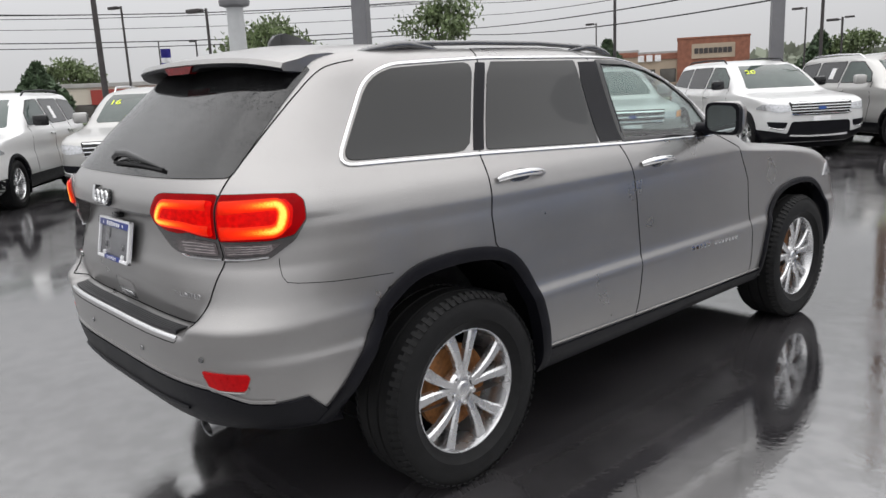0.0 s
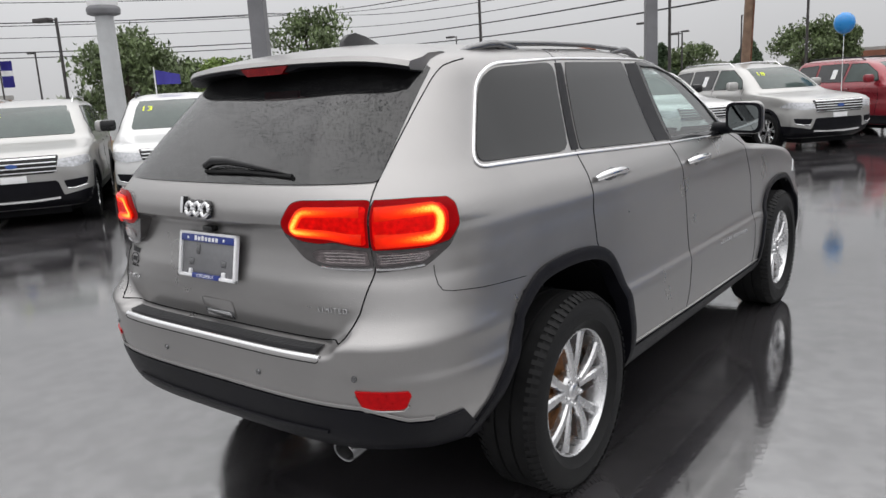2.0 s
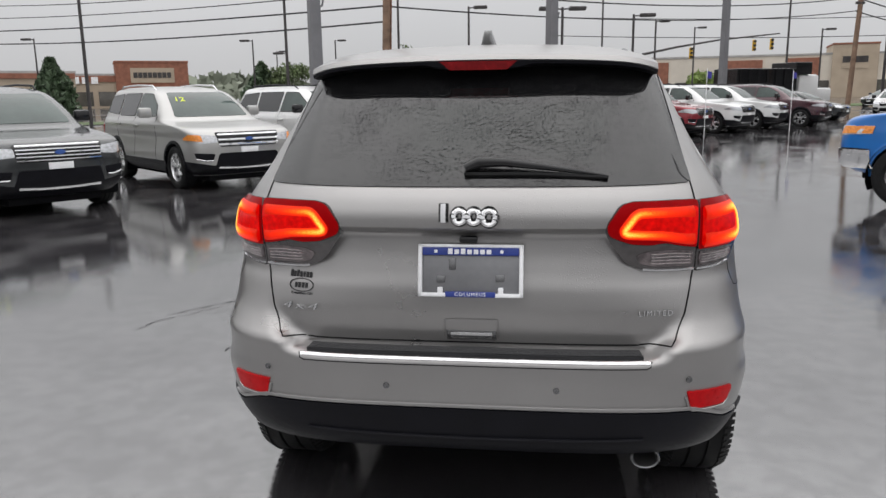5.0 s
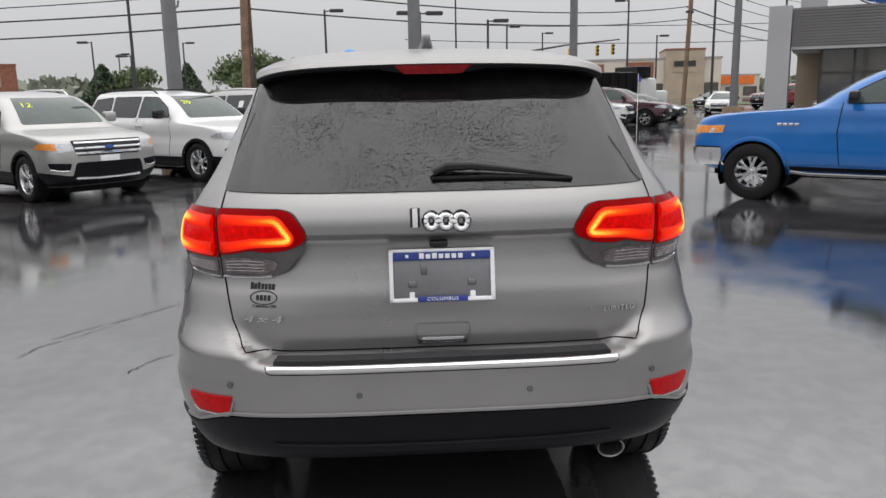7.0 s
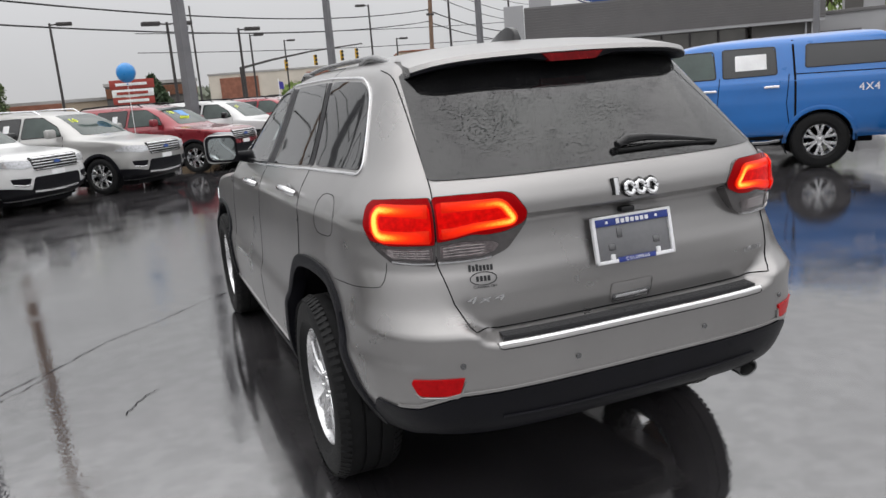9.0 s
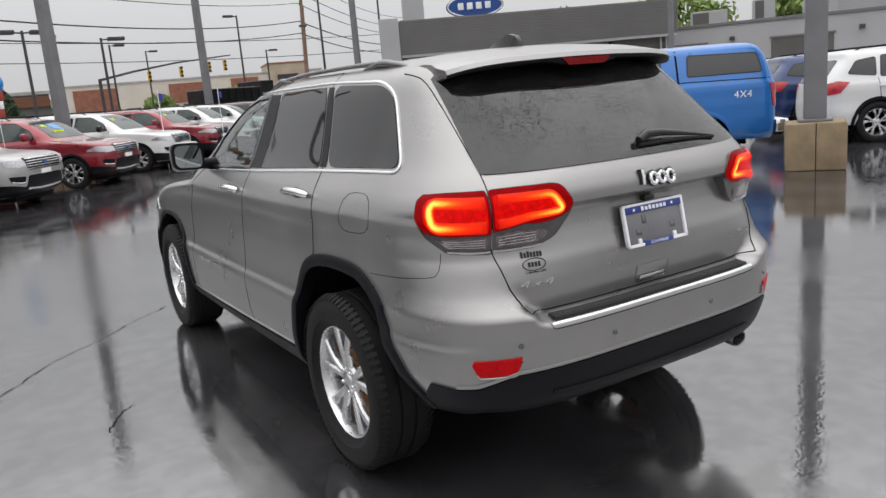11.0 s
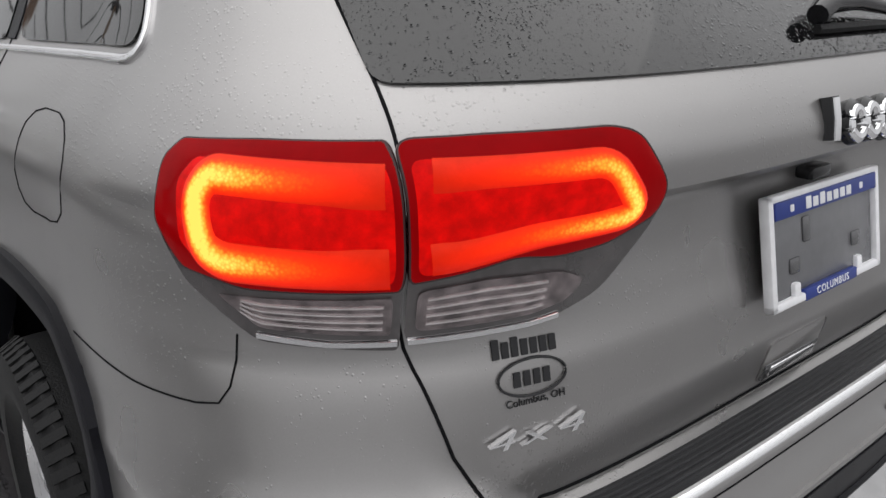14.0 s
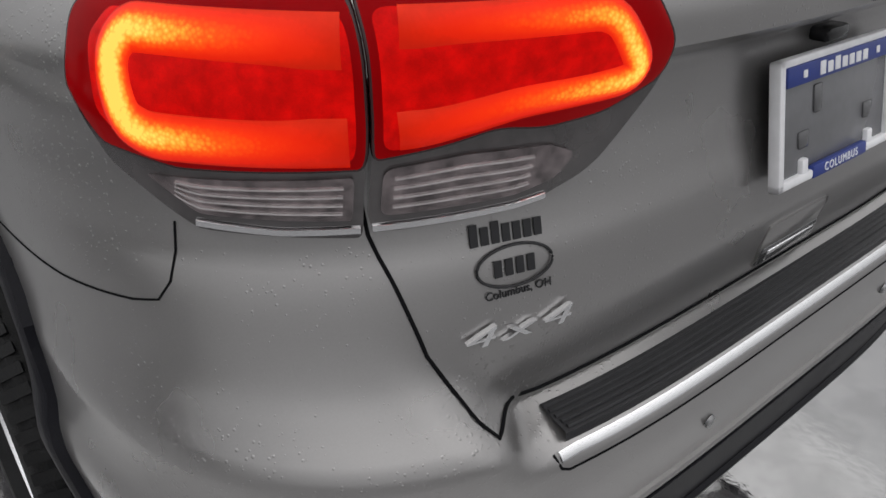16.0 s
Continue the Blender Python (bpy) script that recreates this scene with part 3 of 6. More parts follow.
# ---- wheels ----
def tyre_mesh(r=.387, rim=.236, wide=.262, blocks=74):
    h = wide / 2
    prof = [(rim - .012, -h * .72), (rim + .008, -h * .84), (rim + .05, -h), (r - .06, -h * 1.01), (r - .022, -h * .93), (r - .004, -h * .80), (r, -h * .5),
            (r, -h * .3), (r - .009, -h * .28), (r - .009, -h * .22), (r, -h * .2), (r, h * .2), (r - .009, h * .22), (r - .009, h * .28), (r, h * .3),
            (r, h * .5), (r - .004, h * .80), (r - .022, h * .93), (r - .06, h * 1.01), (rim + .05, h), (rim + .036, h * .99), (rim + .034, h * .96), (rim + .008, h * .84), (rim - .012, h * .72)]
    bm = lathe(prof, 72)
    tread = bmesh.new()
    for k in range(blocks):
        a = k * math.tau / blocks
        for side in (-1, 1):
            add_box(tread, (-.022, -.009, -.0025), (.022, .009, .0025), 0, Matrix.Rotation(a + side * .02, 4, "X") @ Matrix.Translation((side * h * .83, 0, r - .008)) @ Matrix.Rotation(side * .5, 4, "Y"))
    return mesh_of(bm, "tyre", RUBBER), mesh_of(tread, "tread", RUBBER, False)


def spoke_bm(a0, a1, r0, r1, w0, w1, x0, x1, thick=.03):
    """One spoke from hub to rim that swings from the angle a0 to a1 and widens outwards."""
    bm, rings = bmesh.new(), []
    for k in range(9):
        u = k / 8
        r, a = r0 + (r1 - r0) * u, a0 + (a1 - a0) * u ** 1.3
        w = (w0 + (w1 - w0) * u ** 1.6) / 2
        x = x0 + (x1 - x0) * (u ** 2) + .008 * math.sin(math.pi * u)
        rad, tan = Vector((0, math.cos(a), math.sin(a))), Vector((0, -math.sin(a), math.cos(a)))
        mid = rad * r + Vector((x, 0, 0))
        rings.append([bm.verts.new(mid + tan * (w * c) + Vector((d, 0, 0))) for c, d in ((-1, -thick), (-1, -.008), (-.62, 0), (.62, 0), (1, -.008), (1, -thick))])
    for u, v in zip(rings, rings[1:]):
        for k in range(5):
            bm.faces.new((u[k], u[k + 1], v[k + 1], v[k]))
    bmesh.ops.recalc_face_normals(bm, faces=bm.faces)
    return bm


def join_bm(bm, other):
    me = bpy.data.meshes.new("tmp")
    other.to_mesh(me)
    other.free()
    bm.from_mesh(me)
    bpy.data.meshes.remove(me)


def rim_meshes(r=.236, spokes=5, twin=.17, w0=.026, w1=.048, h=.12, hub=.062):
    barrel = lathe([(r - .001, h * .80), (r - .002, h * .86), (r - .007, h * .86), (r - .011, h * .80), (r - .018, h * .5), (r - .034, .0), (r - .03, -h * .8), (r, -h * .9)], 64)
    face = bmesh.new()
    for k in range(spokes):
        a = math.pi / 2 + k * math.tau / spokes
        for sgn in ((-1, 1) if twin else (0,)):
            join_bm(face, spoke_bm(a + sgn * twin * .95, a + sgn * twin * 1.75, hub * .75, r - .014, w0, w1, h * .66, h * .74))
    lathe([(.001, h * .70), (.026, h * .71), (.030, h * .69), (.034, h * .64), (hub, h * .62), (hub + .012, h * .52), (hub + .012, h * .25)], 40, "x", face)
    return mesh_of(barrel, "rim", ALLOY), mesh_of(face, "spokes", ALLOY)


def nut_mesh(h=.12):
    return mesh_of(lathe([(.001, h * .74), (.008, h * .74), (.0105, h * .70), (.0105, h * .45)], 12), "lug_nut", CHROME)


def disc_mesh():
    return mesh_of(lathe([(.05, .02), (.17, .02), (.172, .0), (.05, .0)], 48), "brake_disc", RUST)


WHEEL = {"tyre": tyre_mesh(.387, .250, .255), "rim": rim_meshes(.250, 5, .155, .03, .05), "nuts": nut_mesh(), "disc": disc_mesh()}
WHEEL_SMALL = {"tyre": tyre_mesh(.372, .245, .25, 60), "rim": rim_meshes(.245, 5, .15, .022, .055), "nuts": None, "disc": None}
WHEEL_TRUCK = {"tyre": tyre_mesh(.40, .232, .27, 60), "rim": rim_meshes(.232, 6, .13, .03, .05), "nuts": None, "disc": None}


def wheel(parent, kit, x, y, z, side):
    hub = part("wheel", kit["tyre"][0], None, parent)
    tagged(part("tread", kit["tyre"][1], None, hub, "black rubber tread blocks"), kind="stuff")
    hub.matrix_local = pose(x, y, z, 0, 0, 0 if side > 0 else 180)
    part("rim", kit["rim"][0], None, hub, "bright alloy rim barrel")
    part("spokes", kit["rim"][1], None, hub, "machined alloy twin spokes")
    if kit["nuts"]:
        for k in range(5):
            a = math.pi / 2 + (k + .5) * math.tau / 5
            part("lug_nut", kit["nuts"], None, hub, "chrome lug nut").location = (0, math.cos(a) * .052, math.sin(a) * .052)
    if kit["disc"]:
        part("brake_disc", kit["disc"], None, hub, "brake disc filmed with orange rust")
    return hub


# ---- ground ----
ground_bm = bmesh.new()
bmesh.ops.create_grid(ground_bm, x_segments=8, y_segments=8, size=1500)
solo("ground", ground_bm, ASPHALT, "wet dark asphalt car park with standing rain water", "ground", kind="structure", smooth=False)

# ---- the grey sport utility vehicle ----
SKIN = Skin(
    side=[(.335, .885), (.38, .918), (.44, .938), (.55, .95), (.66, .951), (.69, .946), (.72, .934), (.755, .928), (.80, .925), (.88, .922), (.96, .919), (1.04, .914), (1.08, .910),
          (1.12, .908), (1.16, .897), (1.20, .88), (1.25, .848), (1.32, .80), (1.42, .745), (1.54, .685), (1.62, .645), (1.66, .615), (1.69, .57), (1.715, .50), (1.73, .38), (1.738, .2), (1.741, .03)],
    tail=[(.335, -.40), (.40, -.52), (.425, -.80), (.452, -.912), (.49, -.940), (.55, -.956), (.60, -.966), (.66, -.976), (.72, -.985), (.755, -.987), (.772, -.974), (.783, -.935), (.795, -.906), (.86, -.918), (.92, -.929),
          (.97, -.927), (1.03, -.912), (1.09, -.90), (1.135, -.897), (1.148, -.903), (1.160, -.942), (1.172, -.956), (1.20, -.957), (1.24, -.944), (1.285, -.915), (1.34, -.862), (1.42, -.778), (1.50, -.688), (1.58, -.592),
          (1.62, -.541), (1.66, -.49), (1.69, -.44), (1.715, -.38), (1.73, -.28), (1.738, -.12), (1.741, .15)],
    nose=[(.335, 3.60), (.38, 3.72), (.45, 3.73), (.60, 3.75), (.75, 3.74), (.90, 3.70), (.98, 3.62), (1.02, 3.52), (1.06, 3.30), (1.10, 2.88), (1.125, 2.64), (1.15, 2.56), (1.225, 2.45),
          (1.32, 2.30), (1.42, 2.18), (1.54, 1.98), (1.62, 1.76), (1.66, 1.56), (1.69, 1.38), (1.715, 1.16), (1.73, .95), (1.738, .65), (1.741, .35)],
    y0=-.20, corner=.60, pinch=.035, square=.8,
    shoulder=[(.66, -.976), (.72, -.985), (.77, -.994), (.80, -.998), (.812, -.995), (.824, -.983), (.85, -.958), (.88, -.941), (.92, -.932), (.97, -.927), (1.03, -.912)],
    edge=[(.70, .51), (.77, .51), (.80, .52), (.82, .545), (.90, .605), (1.02, .65)],
    flare=[(.40, -.08), (.46, -.06), (.52, -.035), (.58, -.014), (.64, -.005), (.72, .004), (.77, .007), (.80, .010), (.815, .009), (.85, .003), (.90, 0), (1.0, 0)])
WHEEL_Z, FRONT_Y = .387, 2.915
ARCHES = ((0, .455), (FRONT_Y, .44))
QUARTER = fillet([(-.405, 1.312), (-.18, 1.582), (-.07, 1.625), (.37, 1.642), (.18, 1.298)], .06)
REAR_DOOR = fillet([(.262, 1.295), (.46, 1.640), (1.04, 1.638), (.97, 1.266)], .015)
FRONT_DOOR = round_off([(1.15, 1.262), (1.215, 1.63), (1.42, 1.622), (1.62, 1.585), (1.78, 1.525), (1.93, 1.40), (1.95, 1.236)], 0)
WINDSHIELD = [(-.66, 1.20), (.66, 1.20), (.50, 1.62), (-.50, 1.62)]
REAR_GLASS = fillet([(-.664, 1.290), (0, 1.289), (.664, 1.290), (.588, 1.645), (0, 1.655), (-.588, 1.645)], .015)


REAR_FLARE = [(-.60, .44), (-.525, .56), (-.43, .70), (-.33, .83), (-.20, .905), (.0, .922), (.17, .91), (.28, .865), (.36, .76), (.42, .60), (.455, .42), (.46, .33)]
FRONT_FLARE = [(2.40, .33), (2.42, .52), (2.48, .70), (2.60, .82), (2.75, .865), (2.95, .875), (3.12, .855), (3.26, .77), (3.34, .60), (3.36, .45), (3.36, .33)]


def in_arch(c):
    return abs(c.x) > .55 and (inside([(-.60, .20)] + REAR_FLARE + [(.46, .20)], c.y, c.z) or inside([(2.40, .2)] + FRONT_FLARE + [(3.36, .2)], c.y, c.z))


def in_front_glass(c):
    return abs(c.x) > .5 and c.y > 1.1 and inside(FRONT_DOOR, c.y, c.z)


def in_windshield(c):
    return c.y > 1.5 and 1.21 < c.z < 1.61 and abs(c.x) < .66 - (c.z - 1.2) * .38


suv = thing("sport_utility_vehicle", "silver-grey five-door sport utility vehicle, rain-beaded, tail lamps lit, on wet asphalt", "car")
part("body", SKIN.shell(.013, 64, .03, (in_arch, in_front_glass, in_windshield)), PAINT, suv, "silver-grey metallic paint beaded with rain")


def side_s(side):
    return lambda y, z: SKIN.s_side(y, z, side)


def tail_s(x, z):
    return SKIN.s_tail(x, z)


def plain_s(s, z):
    return s


# wheel housings
for y, r in ARCHES:
    for side in (-1, 1):
        hb = lathe([(r + .07, side * .88), (r + .06, side * .55), (.001, side * .53)], 40)
        bmesh.ops.translate(hb, vec=(-0.0, y - .03 * (y == 0), WHEEL_Z), verts=hb.verts)
        bmesh.ops.delete(hb, geom=[v for v in hb.verts if v.co.z < .45], context="VERTS")
        part("wheel_housing", hb, SEAM, suv, "black wheel housing liner")
for side in (-1, 1):
    for y in (0, FRONT_Y):
        wheel(suv, WHEEL, side * .822, y, WHEEL_Z, side)

# glass
for side in (-1, 1):
    f = side_s(side)
    part("quarter_window", patch(SKIN, f, QUARTER, .004, 26, 10, .02), TINT_SIDE, suv, "dark privacy glass")
    part("rear_door_window", patch(SKIN, f, REAR_DOOR, .004, 20, 10, .02), TINT_SIDE, suv, "dark privacy glass")
    fw = part("front_door_window", patch(SKIN, f, FRONT_DOOR, -.004, 30, 12, .002), CLEAR, suv, "clear greenish glass")
    fw.visible_shadow = False
    part("window_seal", band(SKIN, f, FRONT_DOOR, .030, .004, True, dense=.04), GLOSSBLACK, suv, "black rubber window seal")
    part("window_trim", band(SKIN, f, fillet([(-.432, 1.298), (-.195, 1.588), (-.06, 1.640), (.36, 1.655), (.46, 1.658), (1.03, 1.655), (1.215, 1.652), (1.44, 1.644), (1.65, 1.605), (1.82, 1.54), (1.96, 1.41), (2.02, 1.235),
                                                   (1.93, 1.225), (1.15, 1.246), (.24, 1.282)], .07), .012, .006, True), CHROME, suv, "bright chrome window surround")
    part("pillar_cover", patch(SKIN, f, [(.975, 1.266), (1.048, 1.63), (1.238, 1.632), (1.172, 1.262)], .003, 10, 10, .012), PLASTIC, suv, "black centre pillar cover")
    part("pillar_cover", patch(SKIN, f, [(.195, 1.298), (.385, 1.638), (.445, 1.638), (.25, 1.297)], .003, 10, 10, .012), PLASTIC, suv, "black rear pillar strip")
    for line, wide in (([(.445, 1.70), (.42, 1.66), (.215, 1.28), (.185, 1.05), (.195, .94), (.22, .90)], .006), ([(1.10, 1.69), (1.155, 1.65), (1.10, 1.24), (1.14, 1.08), (1.165, .76), (1.12, .46), (1.10, .36)], .006),
                       ([(1.96, 1.23), (2.16, 1.145), (2.25, .95), (2.275, .45), (2.26, .36)], .006), ([(.445, 1.70), (.8, 1.703), (1.2, 1.70), (1.55, 1.665), (1.85, 1.56), (2.02, 1.40)], .005),
                       ([(-.30, .915), (-.54, .932), (-.66, .945), (-.69, .952), (-.70, .972), (-.697, 1.03)], .0022)):
        part("panel_seam", band(SKIN, f, line, wide, .0012, sink=.002), SEAM, suv, "dark shut line")
    # door handles
    for y, z in ((.37, 1.179), (1.335, 1.142)):
        p, nn = SKIN.at(f(y, z), z), SKIN.normal(f(y, z), z)
        m = Matrix.Translation(p) @ Matrix(((nn.x, 0, 0), (0, 1, 0), (0, 0, 1))).to_4x4()
        # no hollow here: a raised oval whose darker grey paints the recess's shade
        cup = bmesh.new()
        bmesh.ops.create_uvsphere(cup, u_segments=20, v_segments=10, radius=1, matrix=Matrix.LocRotScale((0, 0, 0), None, (.006, .062, .034)))
        bmesh.ops.translate(cup, vec=p + nn * .001, verts=cup.verts)
        part("handle_recess", cup, LAMP_GREY, suv, "raised grey oval with the finger recess's shade as its colour")
        hb = bmesh.new()
        add_tube(hb, [p + nn * d + Vector((0, a, b)) for a, b, d in ((-.125, .002, .004), (-.112, .004, .024), (-.07, .006, .036), (0, .006, .040), (.07, .004, .036), (.112, .0, .024), (.125, -.004, .004))], [.012, .015, .016, .016, .016, .015, .012], 12)
        part("door_handle", hb, CHROME, suv, "chrome pull handle")
    # arch flares and sill
    for line in ([p[0]] + fillet(p, .12)[6:-6] + [p[-1]] for p in (REAR_FLARE, FRONT_FLARE)):
        part("arch_flare", band(SKIN, f, line, .052 if line[0][0] < 1 else .034, .016, sink=.05), PLASTIC, suv, "dark plastic wheel arch moulding")
    part("sill_cladding", patch(SKIN, f, [(.44, .34), (.44, .435), (1.2, .42), (2.42, .40), (2.42, .34)], .012, 40, 4, .03), PLASTIC, suv, "black sill cladding")
    part("sill_strip", band(SKIN, f, [(.46, .452), (1.2, .436), (2.40, .416)], .005, .010), PAINT, suv, "thin painted sill strip")
    # side badge as plain bars
    for k in range(13):
        if k != 5:
            part("side_badge_bar", band(SKIN, f, [(1.60 + k * .038, .672 - k * .0016), (1.624 + k * .038, .672 - k * .0016)], .020, .003), CHROME, suv, "small chrome badge bar")
    # mirror
    mb = bmesh.new()
    bmesh.ops.create_cube(mb, size=1, matrix=Matrix.LocRotScale((side * 1.0, 1.84, 1.322), None, (.19, .13, .175)))
    bmesh.ops.bevel(mb, geom=mb.edges[:], offset=.045, segments=4, affect="EDGES", profile=.5)
    for v in mb.verts:
        if v.co.y > 1.85:
            v.co.x = side * (1.015 + (abs(v.co.x) - 1.015) * .8)
            v.co.z = 1.322 + (v.co.z - 1.322) * .82
    mir = part("door_mirror", mb, PAINT, suv, "grey painted door mirror housing")
    oval = lambda w, h, y: [(side * 1.0 + q[0], y, 1.322 + q[1]) for q in fillet([(-w, -h * .86), (w, -h), (w, h * .92), (-w, h)], .042, 7)]
    part("mirror_glass", fill_outline(oval(.078, .070, 1.764), (0, .006, 0)), mat("mirror_glass", (.42, .46, .46), .03, 1.0, .02, rough_spread=.02) if side < 0 else bpy.data.materials["mirror_glass"], mir, "mirror glass")
    part("mirror_bezel", fill_outline(oval(.092, .084, 1.768), (0, .045, 0)), PLASTIC, mir, "black mirror bezel")
    part("mirror_foot", tube([(side * .80, 1.88, 1.255), (side * .86, 1.87, 1.262), (side * .95, 1.85, 1.27)], [.045, .035, .03], 10), PLASTIC, mir, "black mirror foot")
    # roof rail
    rz = lambda y: 1.700 - .03 * max(0, (y - .6)) ** 2 - .02 * max(0, .1 - y)
    rb = add_tube(bmesh.new(), [(side * .535, y, rz(y) + d) for y, d in ((-.12, -.01), (-.02, .014), (.1, .022), (.5, .026), (.9, .026), (1.2, .02), (1.34, .008), (1.42, -.012))], [.009, .012, .012, .011, .011, .012, .011, .008], 10)
    rail = part("roof_rail", rb, LAMP_GREY, suv, "satin grey roof rail")
    for ya, yb in ((-.17, .30), (1.10, 1.46)):
        fb = add_tube(bmesh.new(), [(side * .535, ya + (yb - ya) * u, rz(ya + (yb - ya) * u) + d) for u, d in ((0, -.012), (.2, .004), (.45, .018), (.6, .02), (.85, .004), (1, -.012))], [.007, .013, .016, .016, .013, .007], 12)
        part("rail_foot", fb, LAMP_GREY, rail, "grey rail end cap")

ws = part("windshield", patch(SKIN, lambda x, z: SKIN.s_nose(x, z), WINDSHIELD, -.003, 30, 10, .002), CLEAR, suv, "clear laminated glass")
ws.visible_shadow = False
part("rear_window", patch(SKIN, tail_s, REAR_GLASS, .004, 44, 16, .012), TINT, suv, "dark tinted rear glass covered in rain drops")
part("tailgate_seam", band(SKIN, tail_s, [(.60, 1.66), (.662, 1.288), (.671, 1.235), (.675, 1.15), (.672, 1.02), (.646, .90), (.612, .83), (.597, .813), (.50, .802), (0, .802), (-.50, .802), (-.597, .813), (-.612, .83), (-.646, .90),
                                              (-.672, 1.02), (-.675, 1.15), (-.671, 1.235), (-.662, 1.288), (-.60, 1.66)], .004, .0025, sink=.004, dense=.012), SEAM, suv, "dark tailgate shut line")

# spoiler: top skin, rear edge and dark underside
sp, rows_ = bmesh.new(), []
for i in range(41):
    u = -1 + 2 * i / 40
    x = .592 * u
    drop, fwd = .016 * u * u + .02 * abs(u) ** 8, .05 * u * u + .06 * abs(u) ** 10
    rows_.append([sp.verts.new((x * k, y + fwd * q, z - drop * dd)) for y, z, k, q, dd in ((-.20, 1.741, .93, 0, 1.6), (-.30, 1.738, .95, .1, 1.4), (-.42, 1.725, .97, .4, 1.2), (-.54, 1.703, 1, 1, 1), (-.604, 1.690, 1, 1, 1), (-.615, 1.673, 1, 1, 1), (-.611, 1.670, 1, 1, 1))])
for a, b in zip(rows_, rows_[1:]):
    for k in range(6):
        sp.faces.new((a[k], b[k], b[k + 1], a[k + 1]))
bmesh.ops.recalc_face_normals(sp, faces=sp.faces)
spoiler = part("spoiler", sp, PAINT, suv, "grey painted roof spoiler")
for sgn in (-1, 1):
    pl_ = bmesh.new()
    tops = [(sgn * .592 * k, y + .11 * q, z - .036 * dd) for y, z, k, q, dd in ((-.28, 1.738, .95, .1, 1.45), (-.42, 1.725, .972, .42, 1.2), (-.54, 1.703, 1, 1, 1), (-.604, 1.690, 1, 1, 1), (-.615, 1.673, 1, 1, 1))]
    hi_ = [pl_.verts.new(q) for q in tops]
    lo_ = [pl_.verts.new((q[0] * k, q[1] + .015, q[2] - d)) for q, d, k in zip(tops, (.015, .045, .045, .028, .010), (.995, .99, .985, .985, .985))]
    for k in range(4):
        pl_.faces.new((hi_[k], hi_[k + 1], lo_[k + 1], lo_[k]))
    part("spoiler_end", pl_, PAINT, spoiler)
un, rows_ = bmesh.new(), []
for i in range(41):
    u = -1 + 2 * i / 40
    fwd, drop = .05 * u * u + .06 * abs(u) ** 10, .016 * u * u + .02 * abs(u) ** 8
    mid = max(0, 1 - (abs(u) / .3) ** 4)
    rows_.append([un.verts.new((.592 * u * k, y + fwd, z - drop)) for y, z, k in ((-.611, 1.671, 1), (-.607, 1.660 - .016 * mid, 1), (-.58, 1.655 - .012 * mid, .995), (-.50, 1.655, .99), (-.43, 1.66, .98))])
for a, b in zip(rows_, rows_[1:]):
    for k in range(4):
        un.faces.new((a[k], b[k], b[k + 1], a[k + 1]))
part("spoiler_underside", un, PLASTIC, spoiler, "gloss black spoiler underside")
part("high_brake_lamp", fill_outline([(-.128, -.613, 1.668), (.128, -.613, 1.668), (.095, -.613, 1.640), (-.095, -.613, 1.640)], (0, .03, 0)), RED_BRAKE, spoiler, "dark red high brake lamp")

# fin aerial
fin = bmesh.new()
for y, w, h in ((-.21, .008, .004), (-.20, .022, .030), (-.175, .027, .056), (-.13, .030, .066), (-.07, .034, .052), (.0, .034, .026), (.06, .014, .004)):
    for x in (-w, -w * .45, w * .45, w):
        fin.verts.new((x, y, 1.735 + (h if abs(x) < w * .9 else 0)))
fv = list(fin.verts)
for r in range(6):
    for k in range(3):
        fin.faces.new((fv[r * 4 + k], fv[r * 4 + k + 1], fv[r * 4 + 5 + k], fv[r * 4 + 4 + k]))
part("fin_aerial", fin, GLOSSBLACK, suv, "dark grey shark-fin aerial")

# wiper
wp = [SKIN.at(tail_s(x, z), z) + SKIN.normal(tail_s(x, z), z) * d for x, z, d in ((-.02, 1.328, .022), (.02, 1.340, .03), (.10, 1.340, .03), (.22, 1.331, .022), (.40, 1.312, .012))]
wip = part("wiper", tube(wp, [.015, .018, .014, .010, .004], 10), GLOSSBLACK, suv, "black rear wiper arm")
part("wiper_blade", tube([SKIN.at(tail_s(x, z), z) + SKIN.normal(tail_s(x, z), z) * .010 for x, z in ((-.02, 1.318), (.2, 1.318), (.405, 1.308))], .007, 6), RUBBER, wip, "rubber wiper blade")

